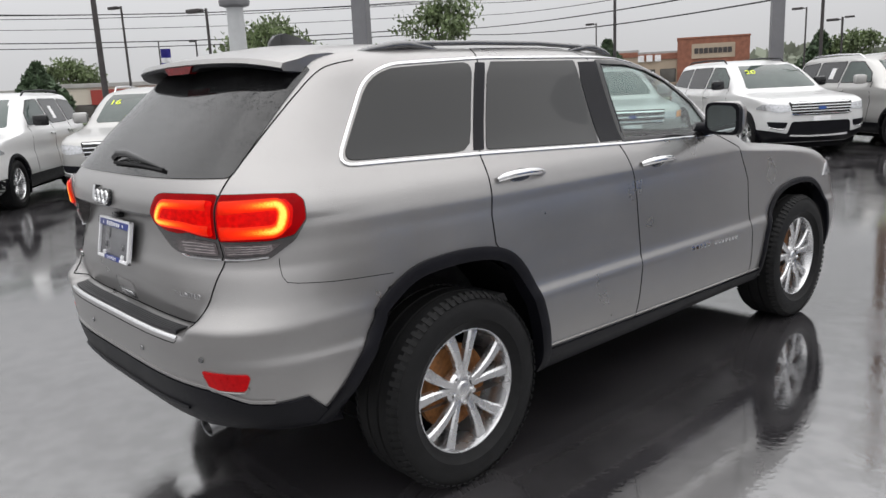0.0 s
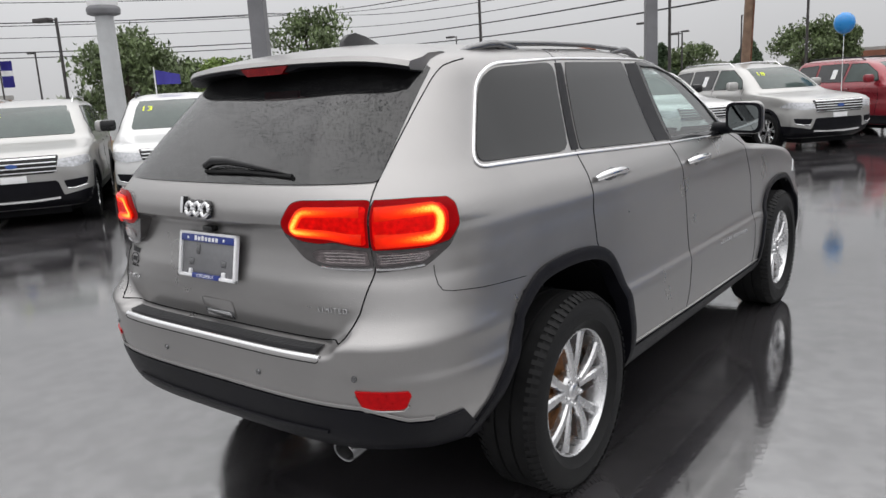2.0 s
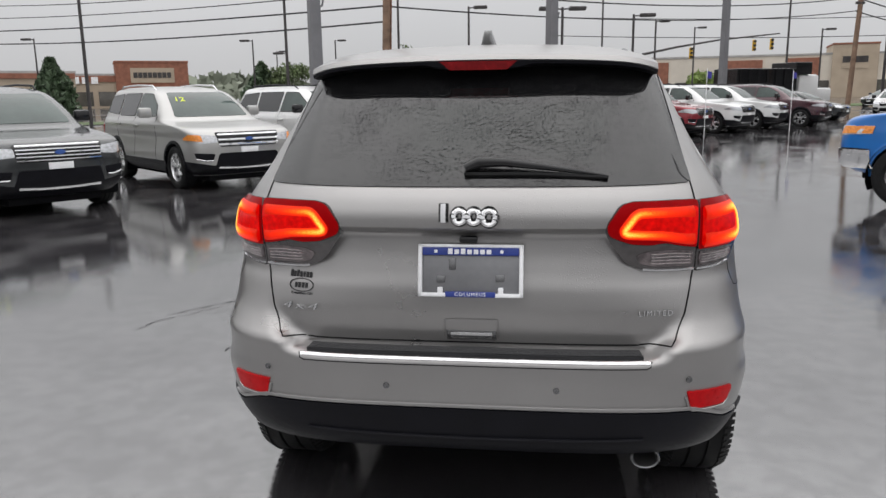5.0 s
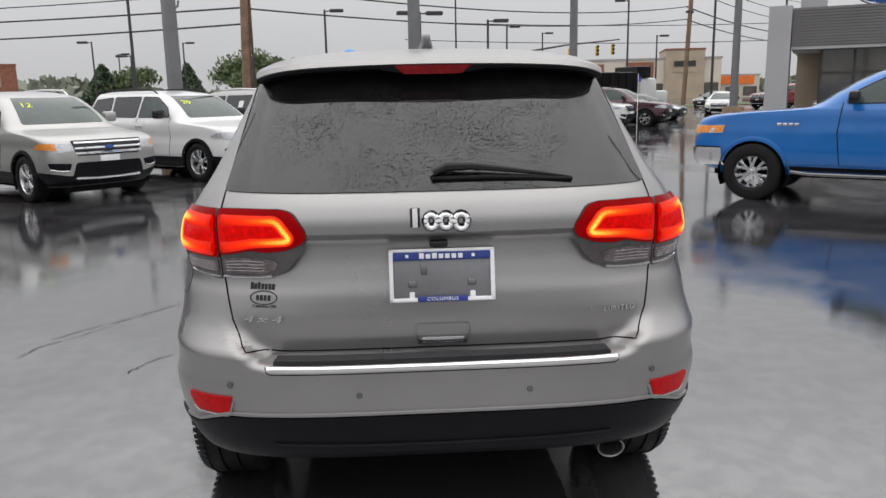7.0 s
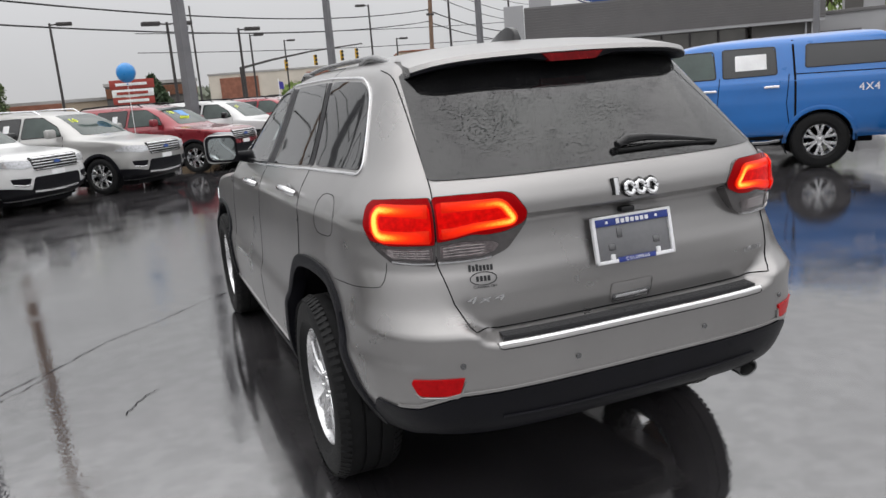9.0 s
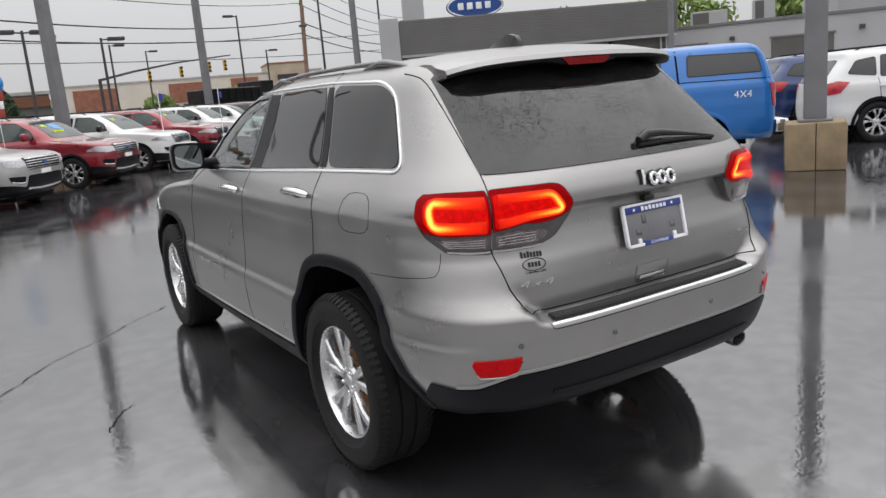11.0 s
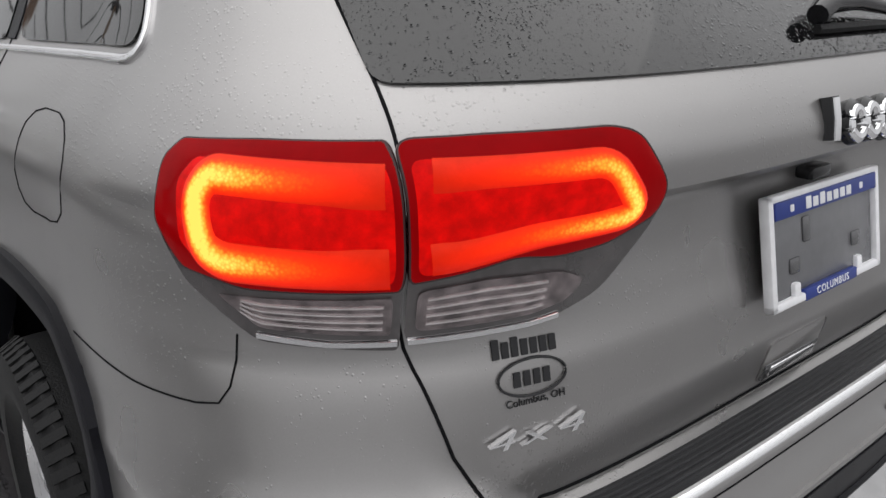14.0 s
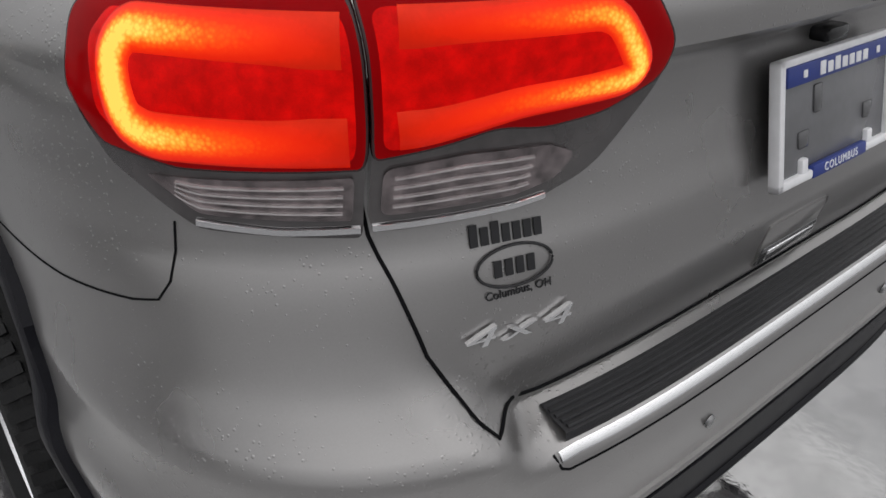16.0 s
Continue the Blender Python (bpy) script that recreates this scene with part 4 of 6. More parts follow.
# tail lamps: a smoother skin that bridges the ridge
LAMP = Skin(side=list(zip(*SKIN.side)), tail=[(.9, -.921), (1.03, -.918), (1.09, -.930), (1.15, -.942), (1.20, -.950), (1.24, -.947), (1.3, -.91)], nose=list(zip(*SKIN.nose)), y0=-.20, corner=.60, pinch=.035)
LAMP_END = 71
GATE_LAMP = dict(
    house=fillet([(.673, 1.241), (.47, 1.246), (.437, 1.240), (.396, 1.178), (.402, 1.142), (.462, 1.060), (.53, 1.032), (.673, 1.026)], .02),
    red=fillet([(.672, 1.240), (.60, 1.2435), (.472, 1.2445), (.441, 1.237), (.399, 1.178), (.408, 1.148), (.47, 1.124), (.53, 1.118), (.575, 1.124), (.62, 1.112), (.66, 1.105), (.672, 1.103)], .015),
    hot=fillet([(.666, 1.222), (.60, 1.224), (.48, 1.225), (.432, 1.170), (.438, 1.152), (.50, 1.136), (.58, 1.140), (.64, 1.117), (.666, 1.113)], .012),
    guide=fillet([(.669, 1.208), (.484, 1.212), (.447, 1.168), (.456, 1.157), (.56, 1.150), (.64, 1.132), (.669, 1.130)], .018)[5:-5],
    clear=fillet([(.664, 1.092), (.60, 1.100), (.52, 1.098), (.488, 1.084), (.505, 1.060), (.545, 1.049), (.664, 1.045)], .01),
    trim=[(.512, 1.041), (.545, 1.036), (.60, 1.034), (.670, 1.032)])
QUARTER_LAMP = dict(
    house=fillet([(.0, 1.240), (.55, 1.236), (.93, 1.229), (1.0, 1.208), (.965, 1.15), (.80, 1.085), (.50, 1.03), (.0, 1.022)], .02),
    red=fillet([(.004, 1.2385), (.55, 1.2345), (.92, 1.2275), (.985, 1.207), (.95, 1.15), (.80, 1.105), (.55, 1.092), (.004, 1.095)], .02),
    hot=fillet([(.03, 1.216), (.48, 1.218), (.80, 1.212), (.86, 1.190), (.80, 1.135), (.68, 1.110), (.03, 1.106)], .02),
    guide=fillet([(.015, 1.199), (.71, 1.199), (.755, 1.178), (.69, 1.132), (.61, 1.122), (.015, 1.123)], .035)[5:-5],
    clear=fillet([(.03, 1.086), (.66, 1.080), (.49, 1.047), (.03, 1.042)], .012),
    trim=[(.01, 1.031), (.24, 1.031), (.50, 1.037)])

for side in (-1, 1):
    g = lambda x, z, sd=side: LAMP.s_tail(sd * x, z)
    h = lambda c, z, sd=side: sd * (LAMP.s_tail(.6765, z) + c * (LAMP_END - LAMP.s_tail(.6765, z)))
    for where, fs, o in (("tailgate", g, GATE_LAMP), ("quarter", h, QUARTER_LAMP)):
        wide = where == "quarter"
        lamp = part("tail_lamp", patch(LAMP, fs, o["house"], .006, 44, 14, .05), LAMP_SMOKE, suv, "lit tail lamp on the " + ("rear quarter" if wide else "tailgate"))
        part("lens_edge", band(LAMP, fs, o["red"], .006, .011, True, dense=.02), LAMP_BLACK, lamp, "dark lens edge")
        part("red_lens", patch(LAMP, fs, o["red"], .011, 50, 14, .02, .005), RED_LENS, lamp, "glowing red lens")
        part("lamp_field", patch(LAMP, fs, o["hot"], .0175, 50, 14, .003, .004), RED_HOT, lamp, "brightly lit red lamp field")
        part("light_guide", guide_band(LAMP, fs, o["guide"], .044 if wide else .034, .0250, 1.2 if wide else 1.0), GUIDE, lamp, "glowing light guide, yellow at its closed end and red at its edges")
        lens = part("reversing_lens", patch(LAMP, fs, o["clear"], .0095, 34, 8, .012), CLEAR_LENS, lamp, "clear ribbed reversing lens")
        cs = [(.06 + .5 * k / 12) if wide else (.535 + .12 * k / 12) for k in range(13)]
        for f_ in (.2, .4, .6, .8):
            line = [(c, zz[0] + (zz[1] - zz[0]) * f_) for c in cs for zz in [span(o["clear"], c)] if zz]
            part("lens_rib", band(LAMP, fs, line, .0028, .0125, dense=.02, sink=-.008), LENS_RIB, lens)
        part("lamp_trim", band(LAMP, fs, o["trim"], .009, .010, dense=.015), SATIN, lamp, "chrome strip under the lamp")

# badge on the tailgate, as plain chrome shapes
bd, under = bmesh.new(), bmesh.new()
for x, rx, rz_, cz in ((-.030, .0165, .0185, 1.208), (.013, .0165, .0185, 1.208), (.058, .0185, .0205, 1.206)):
    y = SKIN.at(tail_s(x, cz), cz).y
    ring = [(x + rx * math.cos(a), y - .004 + .25 * (rz_ * math.sin(a)), cz + rz_ * math.sin(a)) for a in [k * math.tau / 28 for k in range(29)]]
    for bmx, r_, lift in ((under, .0125, .0), (bd, .0088, .006)):
        add_tube(bmx, [(p[0], p[1] - lift, p[2]) for p in ring], r_, 8)
y = SKIN.at(tail_s(-.08, 1.22), 1.22).y
for bmx, r_, lift in ((under, .0125, .0), (bd, .0088, .006)):
    add_tube(bmx, [(-.078, y + .006 - lift, 1.244), (-.078, y - .001 - lift, 1.216), (-.078, y - .004 - lift, 1.190)], r_ * 1.2, 8)
badge = part("tailgate_badge", bd, CHROME, suv, "chrome badge of a bar and three rings")
part("badge_backing", under, GLOSSBLACK, badge, "black badge outline")


def on_tail(x, z, lift=.004):
    """A pose on the tailgate for flat things: x to the right, y up, z outwards."""
    p, nn = SKIN.at(tail_s(x, z), z), SKIN.normal(tail_s(x, z), z)
    ax = Vector((0, 0, 1)).cross(nn).normalized()
    up = nn.cross(ax)
    m = Matrix((ax, up, nn)).transposed().to_4x4()
    m.translation = p + nn * lift
    return m


part("drive_badge", lettering("4x4", .030, on_tail(-.552, .908) @ Matrix.Diagonal((2.35, 1, 1, 1)), .003, .22, 1.3), CHROME, suv, "chrome raised badge reading 4x4")
part("trim_badge", lettering("LIMITED", .024, on_tail(.556, .906), .002, 0, 1.3), CHROME, suv, "chrome raised badge reading LIMITED")
for k in range(7):
    part("decal_bar", box((-.040 + k * .0118, -.010, -.0005), (-.0315 + k * .0118, .008 + (.004 if k in (0, 2) else 0), .001), 0, on_tail(-.548, 1.006, .001)), DECAL, suv, "black vinyl bar in place of a name")
part("decal_line", lettering("Columbus, OH", .0125, on_tail(-.545, .947, .001), .0006, 0, 1.0), DECAL, suv, "small black words Columbus, OH")
ov = bmesh.new()
ring = [on_tail(-.546, .973, .0012) @ Vector((math.cos(a) * .043, math.sin(a) * .021, 0)) for a in [k * math.tau / 40 for k in range(41)]]
add_tube(ov, ring, .0016, 6)
for k in range(4):
    add_box(ov, (-.024 + k * .0125, -.009, -.0005), (-.0155 + k * .0125, .008, .001), .0, on_tail(-.546, .973, .001))
part("oval_decal", ov, DECAL, suv, "black outlined oval decal")

# number plate holder
PM = pose(0, -.9335, 1.0375, 90 - 11, 0, 0)
plate = part("plate_holder", box((-.148, -.070, -.004), (.148, .070, .004), .003, PM), GREY_PLATE, suv, "empty grey plate recess")
pf = bmesh.new()
for lo, hi in (((-.160, -.080, -.004), (-.147, .080, .012)), ((.147, -.080, -.004), (.160, .080, .012)), ((-.160, .070, -.004), (.160, .080, .012)), ((-.160, -.080, -.004), (.160, -.068, .012)),
               ((-.100, -.075, -.002), (-.084, -.050, .011)), ((.084, -.075, -.002), (.100, -.050, .011))):
    add_box(pf, lo, hi, .003, PM)
part("plate_frame", pf, WHITE_PLASTIC, plate, "white plastic plate frame")
part("header_strip", box((-.146, .046, .004), (.146, .0705, .0135), .002, PM), BLUE_PLASTIC, plate, "blue header strip")
for k in range(7):
    part("header_bar", box((-.068 + k * .0195, .050, .012), (-.054 + k * .0195, .064 + (.003 if k in (0, 2) else 0), .0145), .001, PM), WHITE_PLASTIC, plate, "white bar in place of a name")
for x in (-.105, .095):
    part("header_dot", box((x - .005, .053, .012), (x + .005, .063, .0145), .002, PM), WHITE_PLASTIC, plate, "small white mark")
part("footer_strip", box((-.076, -.0805, .004), (.076, -.0635, .0135), .002, PM), BLUE_PLASTIC, plate, "dark blue footer strip")
part("footer_words", lettering("COLUMBUS", .0155, PM @ Matrix.Translation((0, -.072, .0138)), .0006, 0, 1.25), WHITE_PLASTIC, plate, "white word COLUMBUS")
for x, y, a, b in ((-.090, -.026, .013, .011), (.090, -.022, .013, .011), (-.055, .020, .010, .018)):
    part("plate_clip", box((x - a, y - b, .003), (x + a, y + b, .007), .003, PM), LAMP_GREY, plate, "plastic plate clip")
part("rear_camera", box((-.035, -.925, 1.120), (.020, -.895, 1.140), .006), GLOSSBLACK, suv, "small black rear camera")

# tailgate grip
gm = on_tail(0, .845, 0)
grip = part("tailgate_grip", box((-.086, -.036, -.01), (.086, .040, .0045), .012, gm), PAINT, suv, "painted tailgate pull")
# the slot's shadow is painted: a darker grey plate proud of the pull
part("grip_recess", box((-.078, -.034, -.002), (.078, .000, .0062), .004, gm), LAMP_GREY, grip, "raised grey plate with the grip slot's shadow as its colour")
part("grip_bar", box((-.066, -.026, .0), (.066, -.006, .009), .004, gm), SATIN, grip, "bright grip bar")

# step pad and chrome strip on the bumper
def ledge(x, inset, z):
    return Vector((x, SKIN.at(tail_s(x, .757), .757).y + inset, z))


XS = [-.520 + 1.04 * i / 40 for i in range(41)]
pad = bmesh.new()
pr = [[pad.verts.new(ledge(x * k, inset, z)) for x in XS] for inset, z, k in ((.016, .768, 1), (.016, .785, 1), (.064, .791, .985), (.068, .772, .98))]
for a, b in zip(pr, pr[1:]):
    for k in range(40):
        pad.faces.new((a[k], a[k + 1], b[k + 1], b[k]))
bmesh.ops.recalc_face_normals(pad, faces=pad.faces)
step = part("step_pad", pad, PAD_GREY, suv, "black bumper step pad")
for k in range(5):
    part("pad_rib", add_tube(bmesh.new(), [ledge(x * .985, .023 + .0090 * k, .7868 + .0009 * k) for x in XS], .0030, 6), PAD_GREY, step)
part("bumper_strip", band(SKIN, tail_s, [(-.535 + 1.07 * k / 40, .768) for k in range(41)], .012, .004), SATIN, suv, "chrome strip along the bumper edge")
part("bumper_seam", band(SKIN, tail_s, [(-.54, .772), (-.536, .757), (-.525, .751), (0, .751), (.525, .751), (.536, .757), (.54, .772)], .003, .001, sink=.002), SEAM, suv, "thin bumper cover joint")

# lower bumper
lip = [(-69, .565), (-57, .556), (-47, .562), (-39, .584), (-31, .604), (-16, .606), (0, .606), (16, .606), (31, .604), (39, .584), (47, .562), (57, .556), (69, .565)]
low = [(78, .46), (76, .425), (62, .435), (48, .462), (0, .456), (-48, .462), (-62, .435), (-76, .425), (-78, .46)]
part("lower_bumper", patch(SKIN, plain_s, lip + low, .010, 70, 10, .03), PLASTIC, suv, "black plastic lower bumper")
part("bumper_lip", band(SKIN, plain_s, [(s, z + .010) for s, z in lip[1:-1]], .013, .008, dense=1.5), PAINT, suv, "painted lip above the lower bumper")
part("valance_fold", band(SKIN, tail_s, [(-.55, .515), (-.3, .508), (0, .505), (.3, .508), (.55, .515)], .010, .018), PLASTIC, suv, "fold in the black lower bumper")
for side in (-1, 1):
    g = lambda x, z, sd=side: SKIN.s_tail(sd * x, z)
    fog = part("bumper_reflector", patch(SKIN, g, [(.655, .672), (.800, .670), (.803, .655), (.791, .618), (.782, .612), (.684, .612), (.672, .620)], .006, 18, 6, .02), RED_REFLECTOR_GLOW, suv, "red bumper reflector")
    part("reflector_rim", band(SKIN, g, [(.653, .655), (.670, .614), (.682, .605), (.785, .605), (.797, .622)], .008, .008, dense=.015), PAINT, fog)
    for x, z in ((.655, .712), (.262, .678)):
        sb = lathe([(.001, .004), (.009, .004), (.010, .0)], 20, "z")
        bmesh.ops.transform(sb, matrix=on_tail(side * x, z, .001), verts=sb.verts)
        part("parking_sensor", sb, LAMP_GREY, suv, "small round parking sensor")
    # front lamps, seen only in the outline
    part("headlamp", patch(SKIN, side_s(side), [(3.30, .86), (3.36, .93), (3.70, .95), (3.76, .84)], .006, 12, 5, .02), HEADLAMP, suv, "clear headlamp")
part("fuel_door_seam", band(SKIN, side_s(-1), round_off([(-.075, 1.215), (-.29, 1.215), (-.315, 1.065), (-.045, 1.055)], 2), .0024, .001, True, sink=.002), SEAM, suv, "rounded fuel flap joint")

# exhaust tip
ex = lathe([(.030, .10), (.034, .0), (.038, -.003), (.040, 0), (.040, .14)], 32, "z")
bmesh.ops.transform(ex, matrix=pose(.545, -.893, .428, -82, 0, 0) @ Matrix.Diagonal((1.15, .9, 1, 1)), verts=ex.verts)
part("exhaust_tip", ex, LAMP_GREY, suv, "oval dull steel exhaust tip")
part("floor_pan", box((-.62, -.30, .25), (.62, 3.5, .40), .03), SEAM, suv, "dark underbody")
part("silencer", box((-.45, -.62, .32), (.40, -.36, .44), .05), SEAM, suv, "dark exhaust silencer")

# cabin
part("cabin_floor", box((-.74, -.6, .62), (.74, 2.3, .66)), CABIN, suv, "dark cabin floor")
for side in (-1, 1):
    part("front_seat", box((side * .36 - .24, .75, .66), (side * .36 + .24, 1.35, .92), .06), CABIN, suv, "grey front seat")
    part("seat_back", box((-.23, -.07, 0), (.23, .07, .62), .05, Matrix.Translation((side * .36, .80, .84)) @ Matrix.Rotation(radians(14), 4, "X")), CABIN, suv, "grey seat back")
    part("head_restraint", box((side * .36 - .12, .58, 1.42), (side * .36 + .12, .68, 1.60), .04), CABIN, suv, "grey head restraint")
part("dashboard", box((-.76, 1.85, .80), (.76, 2.42, 1.16), .06), CABIN, suv, "dark dashboard")
part("rear_bulkhead", box((-.70, .42, .66), (.70, .46, 1.30), .02), CABIN, suv, "dark rear bench back")
sw = bmesh.new()
add_tube(sw, [Matrix.Translation((-.36, 1.66, 1.10)) @ Matrix.Rotation(radians(-62), 4, "X") @ Vector((math.cos(a) * .19, math.sin(a) * .19, 0)) for a in [k * math.tau / 36 for k in range(37)]], .016, 8)
add_box(sw, (-.44, 1.66, 1.05), (-.28, 1.74, 1.14), .02)
part("steering_wheel", sw, CABIN, suv, "dark steering wheel")


# ---- other vehicles ----
def cached(store, key, make):
    if key not in store:
        store[key] = make()
    return store[key]


MESHES = {}
SPECS = {
    "wagon": dict(base=2.86, wheel=WHEEL_SMALL, track=.84, rz=.372, skin=Skin(
        side=[(.25, .84), (.36, .94), (.55, .985), (.72, .978), (.85, .962), (1.0, .972), (1.08, .965), (1.14, .945), (1.2, .91), (1.35, .85), (1.55, .765), (1.66, .715), (1.72, .65), (1.76, .5), (1.775, .3), (1.78, .05)],
        tail=[(.25, -.95), (.4, -1.10), (.7, -1.13), (.85, -1.10), (1.05, -1.08), (1.2, -1.03), (1.45, -.92), (1.62, -.80), (1.72, -.70), (1.76, -.5), (1.775, -.1), (1.78, .3)],
        nose=[(.25, 3.55), (.36, 3.70), (.5, 3.77), (.75, 3.79), (.93, 3.76), (1.0, 3.68), (1.045, 3.5), (1.085, 3.1), (1.125, 2.72), (1.155, 2.58), (1.19, 2.5), (1.35, 2.28), (1.52, 2.02), (1.64, 1.76), (1.72, 1.4), (1.76, 1.05), (1.775, .75), (1.78, .5)], y0=-.5, corner=.5),
        windows=[("front_window", [(1.03, 1.23), (1.07, 1.64), (1.52, 1.63), (1.90, 1.42), (2.02, 1.24)], PANE), ("rear_window", [(.12, 1.24), (.10, 1.64), (.98, 1.645), (.95, 1.235)], PANE_DARK), ("quarter_window", [(-.72, 1.30), (-.56, 1.60), (.02, 1.64), (.03, 1.25)], PANE_DARK)],
        shield=[(-.70, 1.22), (.70, 1.22), (.57, 1.65), (-.57, 1.65)], hatch=[(-.62, 1.18), (.62, 1.18), (.55, 1.56), (-.55, 1.56)], seams=(1.0, .06, 2.05), handles=((.22, 1.08), (1.14, 1.06)), rails=(-.55, 1.35, .60, 1.755), arch=.43),
    "crossover": dict(base=2.69, wheel=WHEEL_SMALL, track=.80, rz=.36, skin=Skin(
        side=[(.25, .78), (.38, .88), (.55, .92), (.75, .905), (.95, .915), (1.05, .905), (1.12, .87), (1.35, .78), (1.55, .68), (1.63, .6), (1.67, .4), (1.685, .05)],
        tail=[(.25, -.75), (.4, -.90), (.7, -.93), (.95, -.90), (1.1, -.86), (1.3, -.72), (1.5, -.55), (1.62, -.5), (1.66, -.35), (1.685, .3)],
        nose=[(.25, 3.35), (.4, 3.52), (.7, 3.56), (.86, 3.48), (.95, 3.2), (1.02, 2.7), (1.08, 2.5), (1.3, 2.12), (1.5, 1.75), (1.6, 1.45), (1.66, 1.0), (1.685, .5)], y0=-.35, corner=.5),
        windows=[("front_window", [(.92, 1.15), (.96, 1.54), (1.38, 1.53), (1.75, 1.32), (1.86, 1.15)], PANE), ("rear_window", [(.05, 1.17), (.10, 1.53), (.86, 1.545), (.86, 1.15)], PANE_DARK), ("quarter_window", [(-.50, 1.25), (-.34, 1.46), (.0, 1.51), (-.03, 1.19)], PANE_DARK)],
        shield=[(-.62, 1.1), (.62, 1.1), (.5, 1.55), (-.5, 1.55)], hatch=[(-.58, 1.10), (.58, 1.10), (.47, 1.50), (-.47, 1.50)], seams=(.9, .0, 1.9), handles=((.1, 1.0), (1.0, .99)), rails=(-.3, 1.2, .52, 1.655), arch=.42),
    "saloon": dict(base=2.7, wheel=WHEEL_SMALL, track=.77, rz=.33, skin=Skin(
        side=[(.2, .76), (.35, .86), (.55, .90), (.8, .895), (.92, .87), (1.0, .8), (1.25, .65), (1.38, .55), (1.44, .35), (1.46, .05)],
        tail=[(.2, -.75), (.4, -.95), (.75, -.96), (.92, -.85), (.98, -.5), (1.15, -.2), (1.38, .1), (1.44, .3), (1.46, .6)],
        nose=[(.2, 3.35), (.4, 3.55), (.6, 3.55), (.74, 3.4), (.82, 2.9), (.9, 2.5), (1.1, 2.1), (1.3, 1.6), (1.42, 1.2), (1.46, .9)], y0=-.2, corner=.5),
        windows=[("front_window", [(.95, .97), (1.0, 1.36), (1.35, 1.3), (1.9, .98)], PANE), ("rear_window", [(.1, .99), (.3, 1.33), (.9, 1.36), (.88, .97)], PANE)],
        shield=[(-.66, .95), (.66, .95), (.5, 1.34), (-.5, 1.34)], hatch=[(-.60, 1.02), (.60, 1.02), (.5, 1.33), (-.5, 1.33)], seams=(.92, .05, 1.9), handles=((.2, .87), (1.05, .87)), rails=None, arch=.38),
    "pickup": dict(base=3.68, wheel=WHEEL_TRUCK, track=.85, rz=.40, skin=Skin(
        side=[(.42, .86), (.55, .96), (.75, .985), (.95, .985), (1.1, .975), (1.2, .97), (1.28, .955), (1.33, .93), (1.5, .87), (1.7, .79), (1.82, .73), (1.88, .66), (1.92, .5), (1.935, .3), (1.94, .05)],
        tail=[(.42, -1.13), (.55, -1.17), (1.2, -1.17), (1.33, -1.15), (1.7, -1.02), (1.84, -.93), (1.9, -.8), (1.925, -.5), (1.94, .2)],
        nose=[(.42, 4.45), (.55, 4.62), (.8, 4.63), (1.0, 4.61), (1.12, 4.56), (1.19, 4.42), (1.235, 4.05), (1.275, 3.4), (1.31, 3.05), (1.5, 2.72), (1.68, 2.42), (1.8, 2.15), (1.87, 1.85), (1.91, 1.5), (1.925, 1.2), (1.94, .8)], y0=-.9, corner=.5, power=4.2),
        windows=[("front_window", [(1.42, 1.37), (1.45, 1.77), (1.95, 1.77), (2.45, 1.5), (2.52, 1.36)], PANE), ("rear_window", [(.58, 1.38), (.6, 1.77), (1.32, 1.78), (1.32, 1.37)], PANE_DARK), ("cap_window", [(-.92, 1.45), (-.86, 1.74), (.18, 1.77), (.2, 1.45)], PANE_DARK)],
        shield=[(-.72, 1.36), (.72, 1.36), (.6, 1.8), (-.6, 1.8)], hatch=[(-.70, 1.38), (.70, 1.38), (.6, 1.75), (-.6, 1.75)], seams=(1.37, .42, 2.56), handles=((.66, 1.2), (1.52, 1.19)), rails=None, arch=.47),
}


